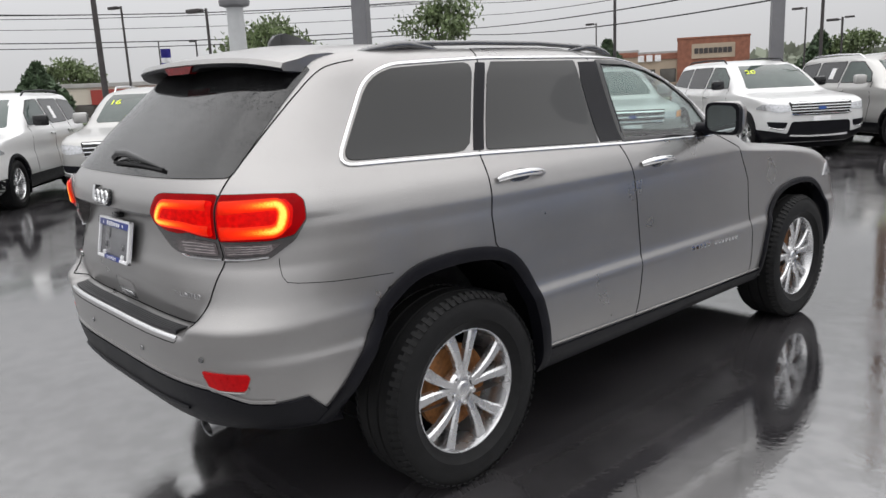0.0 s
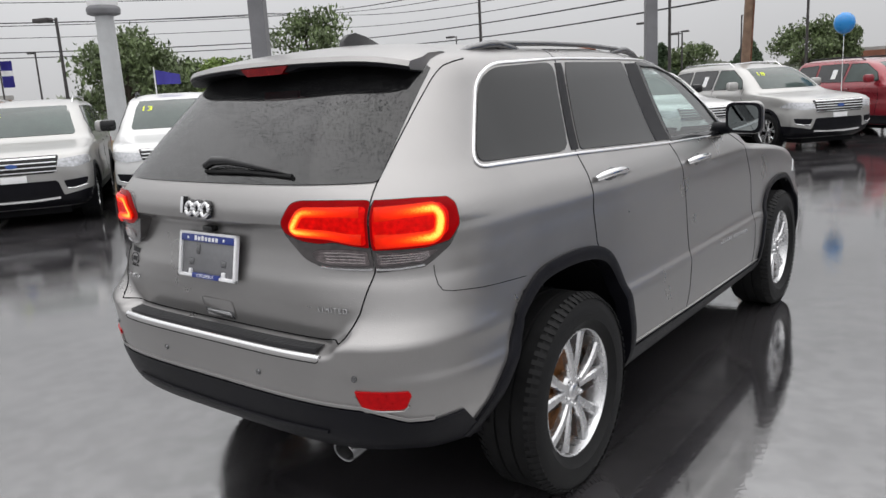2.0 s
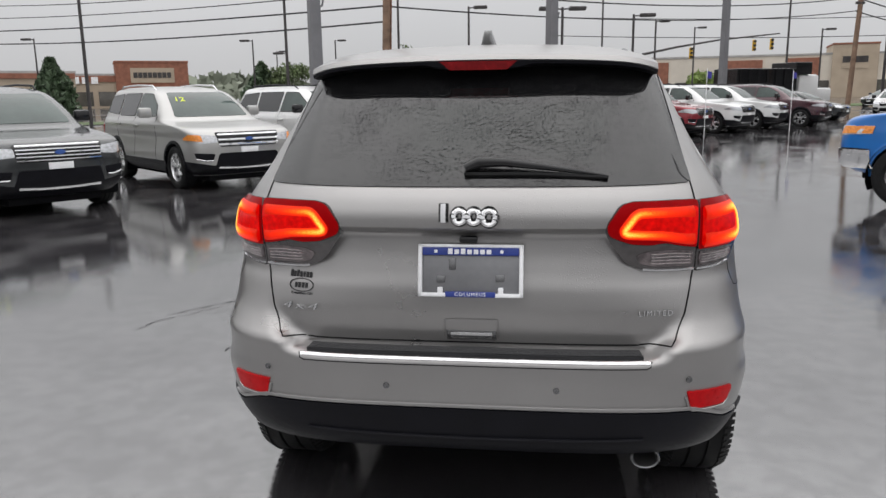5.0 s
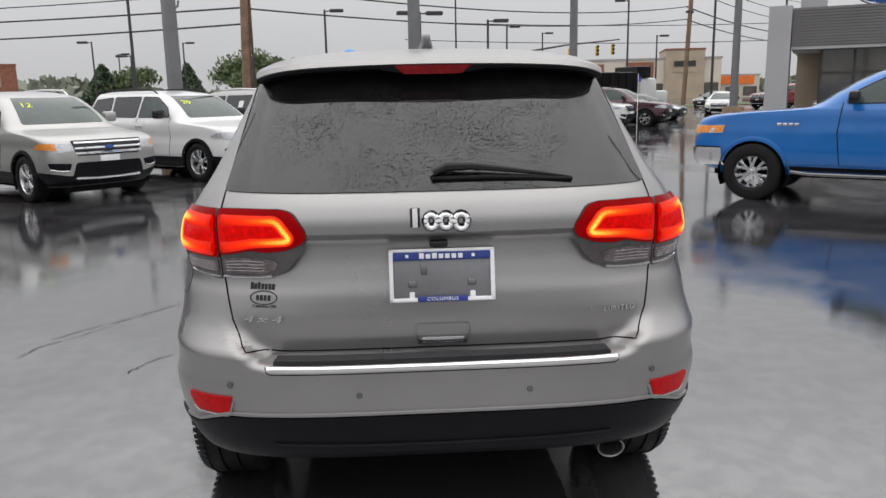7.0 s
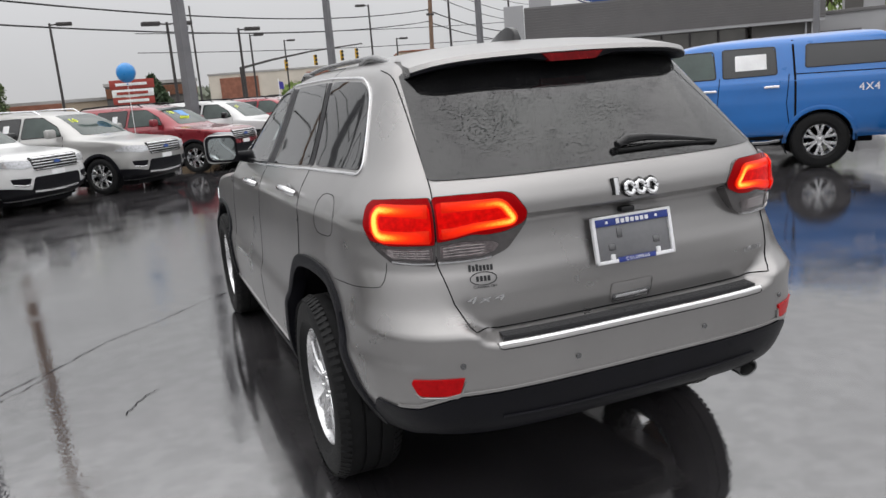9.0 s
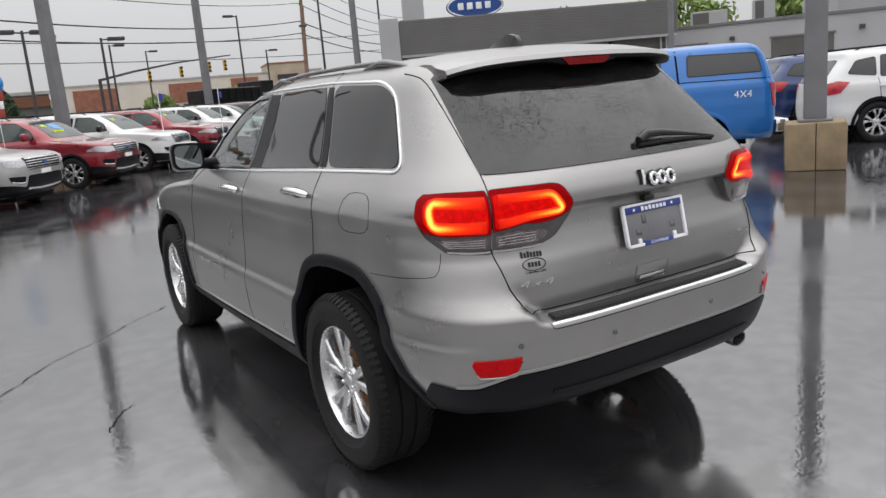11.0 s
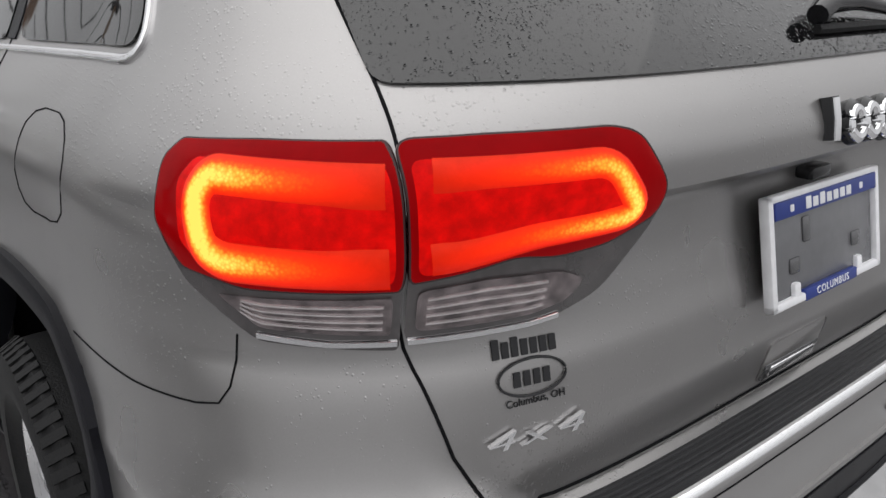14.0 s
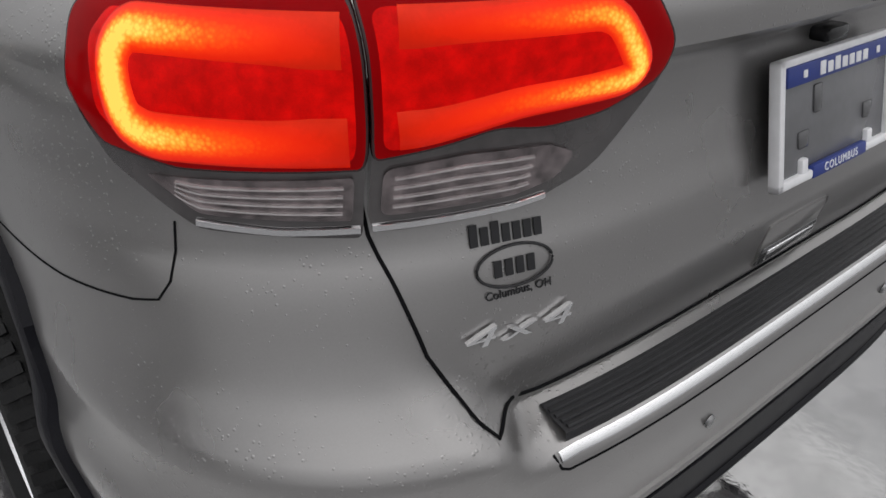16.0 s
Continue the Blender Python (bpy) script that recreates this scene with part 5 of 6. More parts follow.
def vehicle(name, kind, paint, label, category, group, spot, heading, grille="bars", year="", paper=False, lamp=HEADLAMP, which=1, note=False):
    """spot: where the front wheel on the side `which` (1: right) meets the ground; heading: the way the nose points."""
    sp_ = SPECS[kind]
    sk, base = sp_["skin"], sp_["base"]
    yaw = math.degrees(math.atan2(-heading[0], heading[1]))
    rot = pose(0, 0, 0, 0, 0, yaw)
    org = Vector((*spot, 0)) - rot @ Vector((which * sp_["track"], base, 0))
    top = thing(name, label, category, group, Matrix.Translation(org) @ rot)
    r = sp_["arch"]
    hole = lambda c: abs(c.x) > .5 and any(math.hypot(c.y - y, c.z - sp_["rz"]) < r and c.z < sp_["rz"] + r for y in (0, base))
    key = (kind, paint.name)

    def give(nm, make, material, lab="", sub=None):
        me = cached(MESHES, (kind, nm, material.name), lambda: mesh_of(make(), nm, material))
        return part(nm.split("#")[0], me, material, sub or top, lab)
    give("underbody", lambda: box((-sp_["track"] + .22, -.75, sk.zs[0] - .10), (sp_["track"] - .22, base + .62, sk.zs[0] + .03), .02), SEAM, "dark underbody")
    give("body", lambda: sk.shell(.05, 14, .07, (hole,)), paint)
    for side in (-1, 1):
        f = lambda y, z, sd=side: sk.s_side(y, z, sd)
        for y in (0, base):
            wheel(top, sp_["wheel"], side * (sp_["track"] - .01), y, sp_["rz"], side)

            def housing(y=y, sd=side):
                hb = lathe([(r + .01, sd * (sk.width(.6) - .03)), (r, sd * .5), (.001, sd * .48)], 28)
                bmesh.ops.translate(hb, vec=(0, y, sp_["rz"]), verts=hb.verts)
                bmesh.ops.delete(hb, geom=[v for v in hb.verts if v.co.z < .12], context="VERTS")
                return hb
            give(f"wheel_housing#{y}{side}", housing, SEAM)
            arc = [(y + math.cos(a) * (r + .005), sp_["rz"] + math.sin(a) * (r + .005)) for a in [math.pi * (-.02 + 1.04 * k / 18) for k in range(19)]]
            give(f"arch_flare#{y}{side}", lambda: band(sk, f, arc, .06, .014, sink=.05, dense=.08), PLASTIC if paint is not BODY_BLUE else paint, "wheel arch edge")
        for nm, o, gm_ in sp_["windows"]:
            give(f"{nm}#{side}", lambda: patch(sk, f, fillet(o, .04), .006, 14, 6, .014), gm_, "rain-wet side glass")
            give(f"window_seal#{nm}{side}", lambda: band(sk, f, fillet(o, .04), .02, .008, True, dense=.1), GLOSSBLACK, "black window seal")
        for k, y in enumerate(sp_["seams"]):
            zt = sp_["windows"][0][1][0][1]
            give(f"panel_seam#{k}{side}", lambda: band(sk, f, [(y, zt), (y + .04, zt * .7), (y - .02, .46)], .012, .002, sink=.003, dense=.1), SEAM, "dark shut line")
        for k, (y, z) in enumerate(sp_["handles"]):
            give(f"door_handle#{k}{side}", lambda: band(sk, f, [(y - .10, z), (y - .05, z + .004), (y + .05, z + .004), (y + .10, z)], .032, .03, dense=.05), CHROME if kind == "pickup" else paint, "pull handle")
        zl, zh = (sk.zs[0] + .02, sk.zs[0] + (.07 if kind == "pickup" else .22))
        give(f"sill_cladding#{side}", lambda: patch(sk, f, [(r, zl), (r, zh), (base - r, zh), (base - r, zl)], .012, 12, 3, .02), PLASTIC, "sill trim")
        n = lambda x, z, sd=side: sk.s_nose(sd * x, z)
        t = lambda x, z, sd=side: sk.s_tail(sd * x, z)
        w, zt = sk.width(.8), sp_["windows"][0][1][0][1]
        zc = {"wagon": .87, "crossover": .80, "saloon": .66, "pickup": .98}[kind]
        hl = give(f"headlamp#{side}", lambda: patch(sk, n, fillet([(w * .57, zc - .05), (w * .58, zc + .055), (w * .95, zc + .085), (w * .97, zc - .02), (w * .8, zc - .07)], .02), .012, 14, 5, .03), HEADLAMP, "clear headlamp lens")
        give(f"headlamp_marker#{side}", lambda: patch(sk, n, [(w * .80, zc - .04), (w * .82, zc + .066), (w * .955, zc + .078), (w * .972, zc - .015)], .016, 10, 4, .02), lamp, "marker in the headlamp", hl)
        give(f"fog_lamp#{side}", lambda: patch(sk, n, fillet([(w * .66, zc - .36), (w * .62, zc - .24), (w * .93, zc - .22), (w * .90, zc - .33)], .02), .010, 10, 4, .03), PLASTIC, "black fog lamp surround")
        give(f"fog_trim#{side}", lambda: band(sk, n, [(w * .66, zc - .35), (w * .76, zc - .355), (w * .90, zc - .325)], .022, .02, dense=.05), SATIN if kind != "saloon" else PLASTIC, "bright trim under the fog lamp")
        ytl = {"wagon": .92, "crossover": .98, "saloon": .82, "pickup": 1.06}[kind]
        s_edge = lambda c, z, sd=side: sd * c
        give(f"tail_lamp#{side}", lambda: patch(sk, s_edge, fillet([(38, ytl - .10), (36, ytl + .10), (62, ytl + .15), (84, ytl + .12), (70, ytl - .06)] if kind != "pickup" else [(52, ytl - .16), (50, ytl + .22), (80, ytl + .2), (72, ytl - .14)], .02), .014, 14, 6, .03), TAILRED, "red tail lamp lens")
        give(f"door_mirror#{side}", lambda: box((side * (w - .03) - .0 + (0 if side > 0 else -.24), sp_["windows"][0][1][-1][0] - .18, zt - .02), (side * (w - .03) + (.24 if side > 0 else 0), sp_["windows"][0][1][-1][0] - .05, zt + .16), .045), paint if paint in (BODY_SILVER, BODY_RED) else GLOSSBLACK, "door mirror")
        if sp_["rails"]:
            ya, yb, x, z = sp_["rails"]
            give(f"roof_rail#{side}", lambda: tube([(side * x, ya, z - .03), (side * x, ya + .12, z + .03), (side * x, (ya + yb) / 2, z + .05), (side * x, yb - .15, z + .025), (side * x, yb, z - .06)], [.012, .018, .018, .018, .012], 8), SATIN if paint in (BODY_SILVER,) else PLASTIC, "roof rail")
    nn = lambda x, z: sk.s_nose(x, z)
    tt = lambda x, z: sk.s_tail(x, z)
    give("windshield", lambda: patch(sk, nn, fillet(sp_["shield"], .05), .006, 20, 8, .012), PANE, "rain-wet windshield glass")
    give("rear_glass", lambda: patch(sk, tt, fillet(sp_["hatch"], .05), .006, 16, 6, .012), PANE_DARK, "dark rear glass")
    w = sk.width(.8)
    gz = {"wagon": .86, "crossover": .76, "saloon": .62, "pickup": .93}[kind]
    gh = .115 if kind != "pickup" else .2
    gr = give("grille", lambda: patch(sk, nn, fillet([(-w * .54, gz - gh), (-w * .60, gz + gh), (w * .60, gz + gh), (w * .54, gz - gh)], .03), .010, 24, 5, .03), GLOSSBLACK, "black radiator grille")
    for k in range({"bars": 4, "mesh": 5, "thin": 3}[grille]):
        z = gz - gh + (2 * gh) * (k + .5) / {"bars": 4, "mesh": 5, "thin": 3}[grille]
        give(f"grille_bar#{k}{grille}", lambda: band(sk, nn, [(-w * .56, z), (-w * .3, z), (0, z), (w * .3, z), (w * .56, z)], .022 if grille != "thin" else .035, .03, dense=.06), CHROME if grille != "mesh" or k % 2 == 0 else SATIN, "bright grille bar", gr)
    give("grille_emblem", lambda: patch(sk, nn, [(math.cos(a) * .07, gz + math.sin(a) * .028) for a in [j * math.tau / 20 for j in range(20)]], .040, 14, 5, .04), SIGN_BLUE, "plain oval emblem", gr)
    give("lower_intake", lambda: patch(sk, nn, fillet([(-w * .62, gz - .47), (-w * .55, gz - .22), (w * .55, gz - .22), (w * .62, gz - .47)], .03), .008, 24, 5, .02), PLASTIC, "black lower bumper intake")
    if kind in ("wagon", "crossover"):
        give("lower_bumper", lambda: patch(sk, nn, [(-w * .985, .27), (-w * .985, .50), (-w * .62, .43), (w * .62, .43), (w * .985, .50), (w * .985, .27)], .007, 30, 5, .02), PLASTIC, "black plastic lower bumper")
    give("skid_plate", lambda: band(sk, nn, [(-w * .55, gz - .46), (-w * .2, gz - .48), (w * .2, gz - .48), (w * .55, gz - .46)], .05, .02, dense=.08), SATIN, "silver lower bumper plate")
    give("bumper_plate", lambda: box((-.16, sk.front(gz - .17) - .01, gz - .22), (.16, sk.front(gz - .17) + .02, gz - .13), .004), PAPER, "white blank dealer plate")
    if year:
        z0 = sp_["shield"][2][1] - .13
        s = sk.s_nose(.44, z0)
        p, q = sk.at(s, z0), sk.normal(s, z0)
        ax = Vector((0, 0, 1)).cross(q).normalized()
        m = Matrix((ax, q.cross(ax), q)).transposed().to_4x4()
        m.translation = p + q * .008
        part("window_number", lettering(year, .2, m, .002), YELLOW_PAINT, top, "yellow painted figures on the glass")
    if note:
        for k in range(5):
            z0, x0 = 1.36, .08 + k * .075
            s = sk.s_nose(x0, z0)
            p, q = sk.at(s, z0), sk.normal(s, z0)
            part("window_price", box((p.x - .028, p.y - .01, z0 - .05), (p.x + .028, p.y + .02, z0 + .05), .004), YELLOW_PAINT, top, "yellow painted bar on the glass")
        part("window_sticker", patch(sk, nn, [(-.10, 1.40), (-.10, 1.56), (.22, 1.56), (.22, 1.44)], .010, 8, 4, .006), BALLOON, top, "blue sticker on the glass")
    if paper:
        o = sp_["windows"][1][1]
        cy = sum(y for y, _ in o) / 4 + .12
        for side in (-1, 1):
            part("window_sheet", patch(sk, lambda y, z, sd=side: sk.s_side(y, z, sd), [(cy - .10, 1.30), (cy - .10, 1.52), (cy + .05, 1.52), (cy + .05, 1.30)] if kind != "pickup" else [(.72, 1.46), (.72, 1.68), (1.15, 1.68), (1.15, 1.46)], .010, 6, 4, .006), PAPER, top, "white price sheet in the window")
    return top


ROW, FACE = "parked row of vehicles", (.82, -.57)
vehicle("parked_wagon", "wagon", BODY_WHITE, "white sport utility vehicle parked nose out, wet", "car", ROW, (-10.2, 1.0), (.84, -.55), "bars", "16", True, which=-1)
vehicle("parked_wagon", "wagon", BODY_SILVER, "silver sport utility vehicle with a chrome bar grille, parked", "car", ROW, (-9.85, 1.95), (.84, -.55), "bars", "16")
vehicle("parked_wagon", "wagon", BODY_WHITE, "white sport utility vehicle with a mesh grille, parked", "car", ROW, (-8.6, 3.75), (.84, -.55), "mesh", "13")
vehicle("parked_wagon", "wagon", BODY_BLACK, "dark grey sport utility vehicle with a bright grille, parked", "car", ROW, (-7.5, 6.35), (.80, -.60), "mesh", "18")
vehicle("parked_wagon", "wagon", BODY_SILVER, "silver sport utility vehicle with amber headlamp corners, parked", "car", ROW, (-6.0, 9.45), (.74, -.67), "thin", "12", lamp=AMBER)
vehicle("parked_wagon", "wagon", BODY_WHITE, "white sport utility vehicle with 20 painted on the glass", "car", ROW, (-3.95, 12.1), (.80, -.60), "mesh", "20")
vehicle("parked_wagon", "wagon", BODY_SILVER, "silver sport utility vehicle with 18 painted on the glass", "car", ROW, (-2.0, 14.0), (.80, -.60), "mesh", "18", True)
vehicle("parked_wagon", "wagon", BODY_RED, "ruby red sport utility vehicle with painted windshield figures", "car", ROW, (.1, 17.0), (.80, -.60), "mesh", "18", True, note=True)
vehicle("parked_wagon", "wagon", BODY_WHITE, "white sport utility vehicle beside a red one, parked", "car", ROW, (2.2, 20.1), (.80, -.60), "mesh", "17", True)
vehicle("parked_wagon", "wagon", BODY_RED, "ruby red sport utility vehicle beside a white one, parked", "car", ROW, (4.4, 23.4), (.80, -.60), "bars", "19", True)
vehicle("parked_wagon", "wagon", BODY_WHITE, "white sport utility vehicle far along the row", "car", ROW, (6.5, 26.2), (.80, -.60), "bars")
vehicle("parked_wagon", "wagon", BODY_WHITE, "white sport utility vehicle beside a maroon one, parked", "car", ROW, (8.6, 29.0), (.84, -.55), "bars")
vehicle("parked_wagon", "wagon", BODY_MAROON, "maroon sport utility vehicle at the end of the row", "car", ROW, (10.9, 30.6), (.86, -.51), "mesh")
vehicle("parked_saloon", "saloon", BODY_BLACK, "dark saloon car beyond the row, wet", "car", "", (14.0, 37.0), (.8, -.6), "bars")
vehicle("parked_saloon", "saloon", BODY_WHITE, "white small car facing the car park", "car", "", (20.0, 46.0), (-.45, -.89), "bars")
vehicle("parked_saloon", "saloon", BODY_WHITE, "white car seen between poles beyond the row", "car", "", (-14.8, 12.2), (-.7, .7), "bars")
vehicle("parked_saloon", "saloon", BODY_SILVER, "pale saloon car standing behind the pickup", "car", "", (25.5, 43.0), (-.5, -.86), "bars")
vehicle("far_pickup", "pickup", BODY_RED, "dark red pickup standing far off", "pickup", "", (28.5, 57.0), (-.9, -.4), "bars", which=1)
vehicle("parked_saloon", "saloon", BODY_BLACK, "black car standing far across the car park", "car", "", (28, 68), (-.8, -.6), "bars")
truck = vehicle("pickup", "pickup", BODY_BLUE, "bright blue crew-cab pickup with a blue bed cap", "pickup", "", (5.02, 7.62), (-.77, .64), "bars", paper=True, which=-1, lamp=AMBER)
vehicle("crossover", "crossover", BODY_WHITE, "white compact crossover parked tail out, wet", "car", "tail-out row of vehicles", (14.05, 3.1), (.80, -.60), "bars", which=1)
vehicle("crossover", "crossover", BODY_NAVY, "dark blue compact crossover parked tail out", "car", "tail-out row of vehicles", (16.0, 5.6), (.80, -.60), "bars", which=1)
for k, (pt, lab) in enumerate(((BODY_WHITE, "white car in a back row"), (BODY_BLACK, "dark car in a back row"), (BODY_RED, "red car in a back row"), (BODY_SILVER, "silver car in a back row"))):
    vehicle("crossover", "crossover", pt, lab + " before the service bays", "car", "back row of vehicles", (23.5 + 1.9 * k, 17.5 - 2.6 * k), (-.80, .60), "bars")

# bed gap, step bar and badge of the pickup
tk = SPECS["pickup"]["skin"]
for side in (-1, 1):
    f = lambda y, z, sd=side: tk.s_side(y, z, sd)
    part("bed_gap", band(tk, f, [(.34, .55), (.34, 1.3), (.36, 1.85)], .03, .003, sink=.003, dense=.08), SEAM, truck, "dark gap between cab and bed")
    part("cap_joint", band(tk, f, [(-1.1, 1.345), (.34, 1.365)], .015, .003, sink=.003, dense=.08), SEAM, truck, "joint under the bed cap")
    part("step_bar", tube([(side * .93, .55, .42), (side * .98, .75, .40), (side * .98, 2.9, .40), (side * .93, 3.15, .42)], .028, 10), LAMP_GREY, truck, "dull chrome step bar")
    p = tk.at(f(-.62, 1.12), 1.12)
    m = Matrix(((0, 0, side), (side, 0, 0), (0, 1, 0))).to_4x4()
    m.translation = p + Vector((side * .004, 0, 0))
    part("bed_badge", lettering("4X4", .15, m, .004, 0, 1.1), SIGN_WHITE, truck, "white decal reading 4X4")
    fb = bmesh.new()
    for k in range(4):
        add_box(fb, (side * .982 - .006, 3.30 - k * .075, 1.06), (side * .982 + .006, 3.36 - k * .075, 1.10), .003)
    part("wing_badge", fb, CHROME, truck, "small chrome badge bars")
for z in (.62,):
    part("rear_bumper", box((-.92, -1.32, .50), (.92, -1.12, .70), .03), CHROME, truck, "chrome rear bumper")
part("front_bumper", patch(tk, lambda x, z: tk.s_nose(x, z), fillet([(-.93, .50), (-.95, .74), (.95, .74), (.93, .50)], .04), .03, 24, 5, .05), CHROME, truck, "chrome front bumper")


# ---- poles and lamps ----
def light_pole(x, y, h=9.0, w=.27, block=True, turn=0.0, rust=False):
    top = thing("light_pole", "square grey steel light pole on a concrete block" if block else "square grey steel light pole", "light pole", "car park light poles", pose(x, y, 0, 0, 0, turn))
    bm = bmesh.new()
    vs = add_box(bm, (-w / 2, -w / 2, .68), (w / 2, w / 2, h), .012)
    for v in vs:
        if v.co.z > 2:
            v.co.x *= .8
            v.co.y *= .8
    part("shaft", bm, POLE_GREY, top, smooth=False)
    part("bracket", add_tube(bmesh.new(), [(w * .42, 0, h * .42), (w * .75, 0, h * .425), (w * .85, 0, h * .44)], .03, 8), POLE_GREY, top, "small bracket")
    part("flange", box((-w * .75, -w * .75, .68), (w * .75, w * .75, .72), .01), POLE_GREY, top, "steel foot flange")
    if rust:
        part("rust_patch", box((-w / 2 - .004, -w / 2 - .004, .74), (w / 2 + .004, w / 2 + .004, 1.5), .01), RUSTED, top, "rusted lower shaft")
    part("block", box((-.40, -.40, 0), (.40, .40, .68), .03), CONCRETE, top, "stained concrete block")
    part("block_joint", box((-.404, -.006, .0), (-.395, .006, .68)), SEAM, top, "dark joint in the block")
    part("block_joint", box((-.006, -.404, .0), (.006, -.395, .68)), SEAM, top, "dark joint in the block")
    return top


light_pole(8.45, 3.72, 9, .30, turn=35)
light_pole(-9.2, 7.1, 9, .30, turn=35, rust=True)
light_pole(-5.6, 16.6, 9, .30, turn=35)
light_pole(.5, 21.3, 9, .30, turn=35)
light_pole(9.1, 37.0, 9.5, .32, turn=35)
light_pole(17.5, 36.5, 10, .30, turn=35)
light_pole(31.5, 26.5, 9, .30, turn=35)


def lamp_post(x, y, h, r=.09, heads=1, turn=0.0):
    top = thing("lamp_post", "dark slender lamp post with a flat box lamp head", "lamp post", "lamp posts beyond the road", pose(x, y, 0, 0, 0, turn))
    part("post", tube([(0, 0, 0), (0, 0, h)], [r, r * .75], 10), POLE_DARK, top)
    for k in range(heads):
        s = 1 - 2 * k
        part("arm", tube([(0, 0, h - .1), (s * .45, 0, h - .06)], .04, 6), POLE_DARK, top)
        hb = box((s * .75 - .42, -.2, h - .16), (s * .75 + .42, .2, h + .03), .04)
        part("lamp_head", hb, POLE_DARK, top, "flat box lamp head")
    return top


for x, y, h, n, tn in ((-33, 15.5, 5.7, 1, 200), (-53.3, 19, 8, 1, 200), (-45, 62.4, 6.9, 1, 180), (-4.4, 46.6, 6.9, 1, 0), (9.8, 66, 7.4, 1, 0), (5.2, 41.5, 5.7, 1, 0), (1.2, 36.9, 5.7, 2, 10), (19.9, 63.5, 9.2, 1, 180),
                       (-26, 66, 6.6, 1, 180), (-30, 84, 6.6, 1, 0), (-22, 80, 7.4, 1, 0), (26, 74, 7, 1, 0), (-21.5, 62, 5.2, 1, 180), (-40, 38, 6.2, 1, 0), (-70, 32, 7, 1, 180), (16, 82, 8, 1, 0)):
    lamp_post(x, y, h, .085 if h < 7 else .1, n, tn)
for x, y, h, r in ((-39.5, 12.5, 9.5, .17), (-14.5, 41.0, 10, .10), (-24, 36, 10, .10), (-11, 58, 11, .11), (26, 60, 11, .12), (35, 66, 12, .12), (6, 75, 11, .11)):
    solo("flagpole", tube([(x, y, 0), (x, y, h)], [r, r * .7], 10), POLE_DARK, "plain dark steel pole beside the road", "pole", "plain poles beside the road")


# wooden utility poles and their wires
WOOD = [(-72, 5), (-34, 33), (-5.0, 22.4), (19.3, 48.5), (46, 80)]
for x, y in WOOD[2:]:
    up_ = thing("utility_pole", "weathered wooden utility pole carrying cables", "utility pole", "utility poles", pose(x, y, 0, 0, 2))
    part("shaft", tube([(0, 0, 0), (0, 0, 5), (0, 0, 11)], [.145, .13, .105], 12), TIMBER, up_)
    part("crossarm", box((-.9, -.05, 9.9), (.9, .05, 10.05), .01), TIMBER, up_)
    part("fitting", box((-.25, -.12, 6.6), (.25, .12, 6.75), .02), POLE_DARK, up_)
    part("conduit", tube([(.15, 0, 0), (.15, 0, 8)], .025, 6), RUSTED, up_, "brown conduit up the pole")


def wire(a, b, sag, r=.022):
    pts = [Vector(a).lerp(Vector(b), k / 24) - Vector((0, 0, sag * 4 * (k / 24) * (1 - k / 24))) for k in range(25)]
    solo("overhead_cable", tube(pts, r, 5), CABLE, "black overhead cable sagging between poles", "cable", "overhead cables")


wire((-80, 16.5, 7.3), (-58, 50, 7.2), .3, .05)
wire((-58, 50, 7.2), (-5.0, 22.4, 4.4), .6, .03)
wire((-80, 16.5, 9.9), (-58, 50, 9.9), .4, .05)
wire((-58, 50, 9.9), (-5.0, 22.4, 6.2), .8, .03)
wire((-70, 14, 8.5), (-46, 44, 8.4), .3, .03)
wire((-46, 44, 8.4), (-5.0, 22.4, 5.4), .8, .02)
wire((-78, 16, 11.6), (-50, 50, 11.5), .3, .045)
wire((-50, 50, 11.5), (-5.0, 22.4, 7.4), .8, .025)
for z, zz, sg, rr in ((4.4, 6.2, .5, .028), (5.1, 7.0, .6, .03), (6.2, 8.2, .6, .02), (7.0, 9.0, .6, .02), (7.6, 10.0, .5, .018)):
    wire((-5.0, 22.4, z), (19.3, 48.5, zz), sg, rr)
    wire((19.3, 48.5, zz), (46, 80, zz + .4), .7, rr * 1.5)
for z0, z1, rr in ((6.4, 3.9, .03), (8.0, 4.9, .02), (9.2, 5.8, .02), (10.8, 6.8, .025)):
    wire((-74, 15, z0), (-52, 48, z0), .3, rr * 1.3)
    wire((-52, 48, z0), (-5.0, 22.4, z1), .7, rr)
wire((1, 78, 9.0), (48, 90, 9.4), .4, .04)
wire((1, 78, 7.2), (48, 90, 7.4), .4, .04)

# round pale sign column
sc = thing("sign_column", "pale round steel sign column with a white drum on top", "sign", "", pose(-17.0, 8.6, 0))
part("column", tube([(0, 0, 0), (0, 0, 4.3)], [.27, .22], 24), POLE_WHITE, sc)
part("collar", lathe([(.24, 3.9), (.40, 3.95), (.42, 4.05), (.40, 4.12), (.3, 4.2)], 32, "z"), POLE_GREY, sc, "grey collar")
part("drum", lathe([(.001, 4.15), (.36, 4.15), (.38, 4.25), (.38, 5.6), (.001, 5.65)], 32, "z"), SIGN_WHITE, sc, "white drum")
part("footing", box((-.45, -.45, 0), (.45, .45, .75), .03), CONCRETE, sc, "concrete footing")

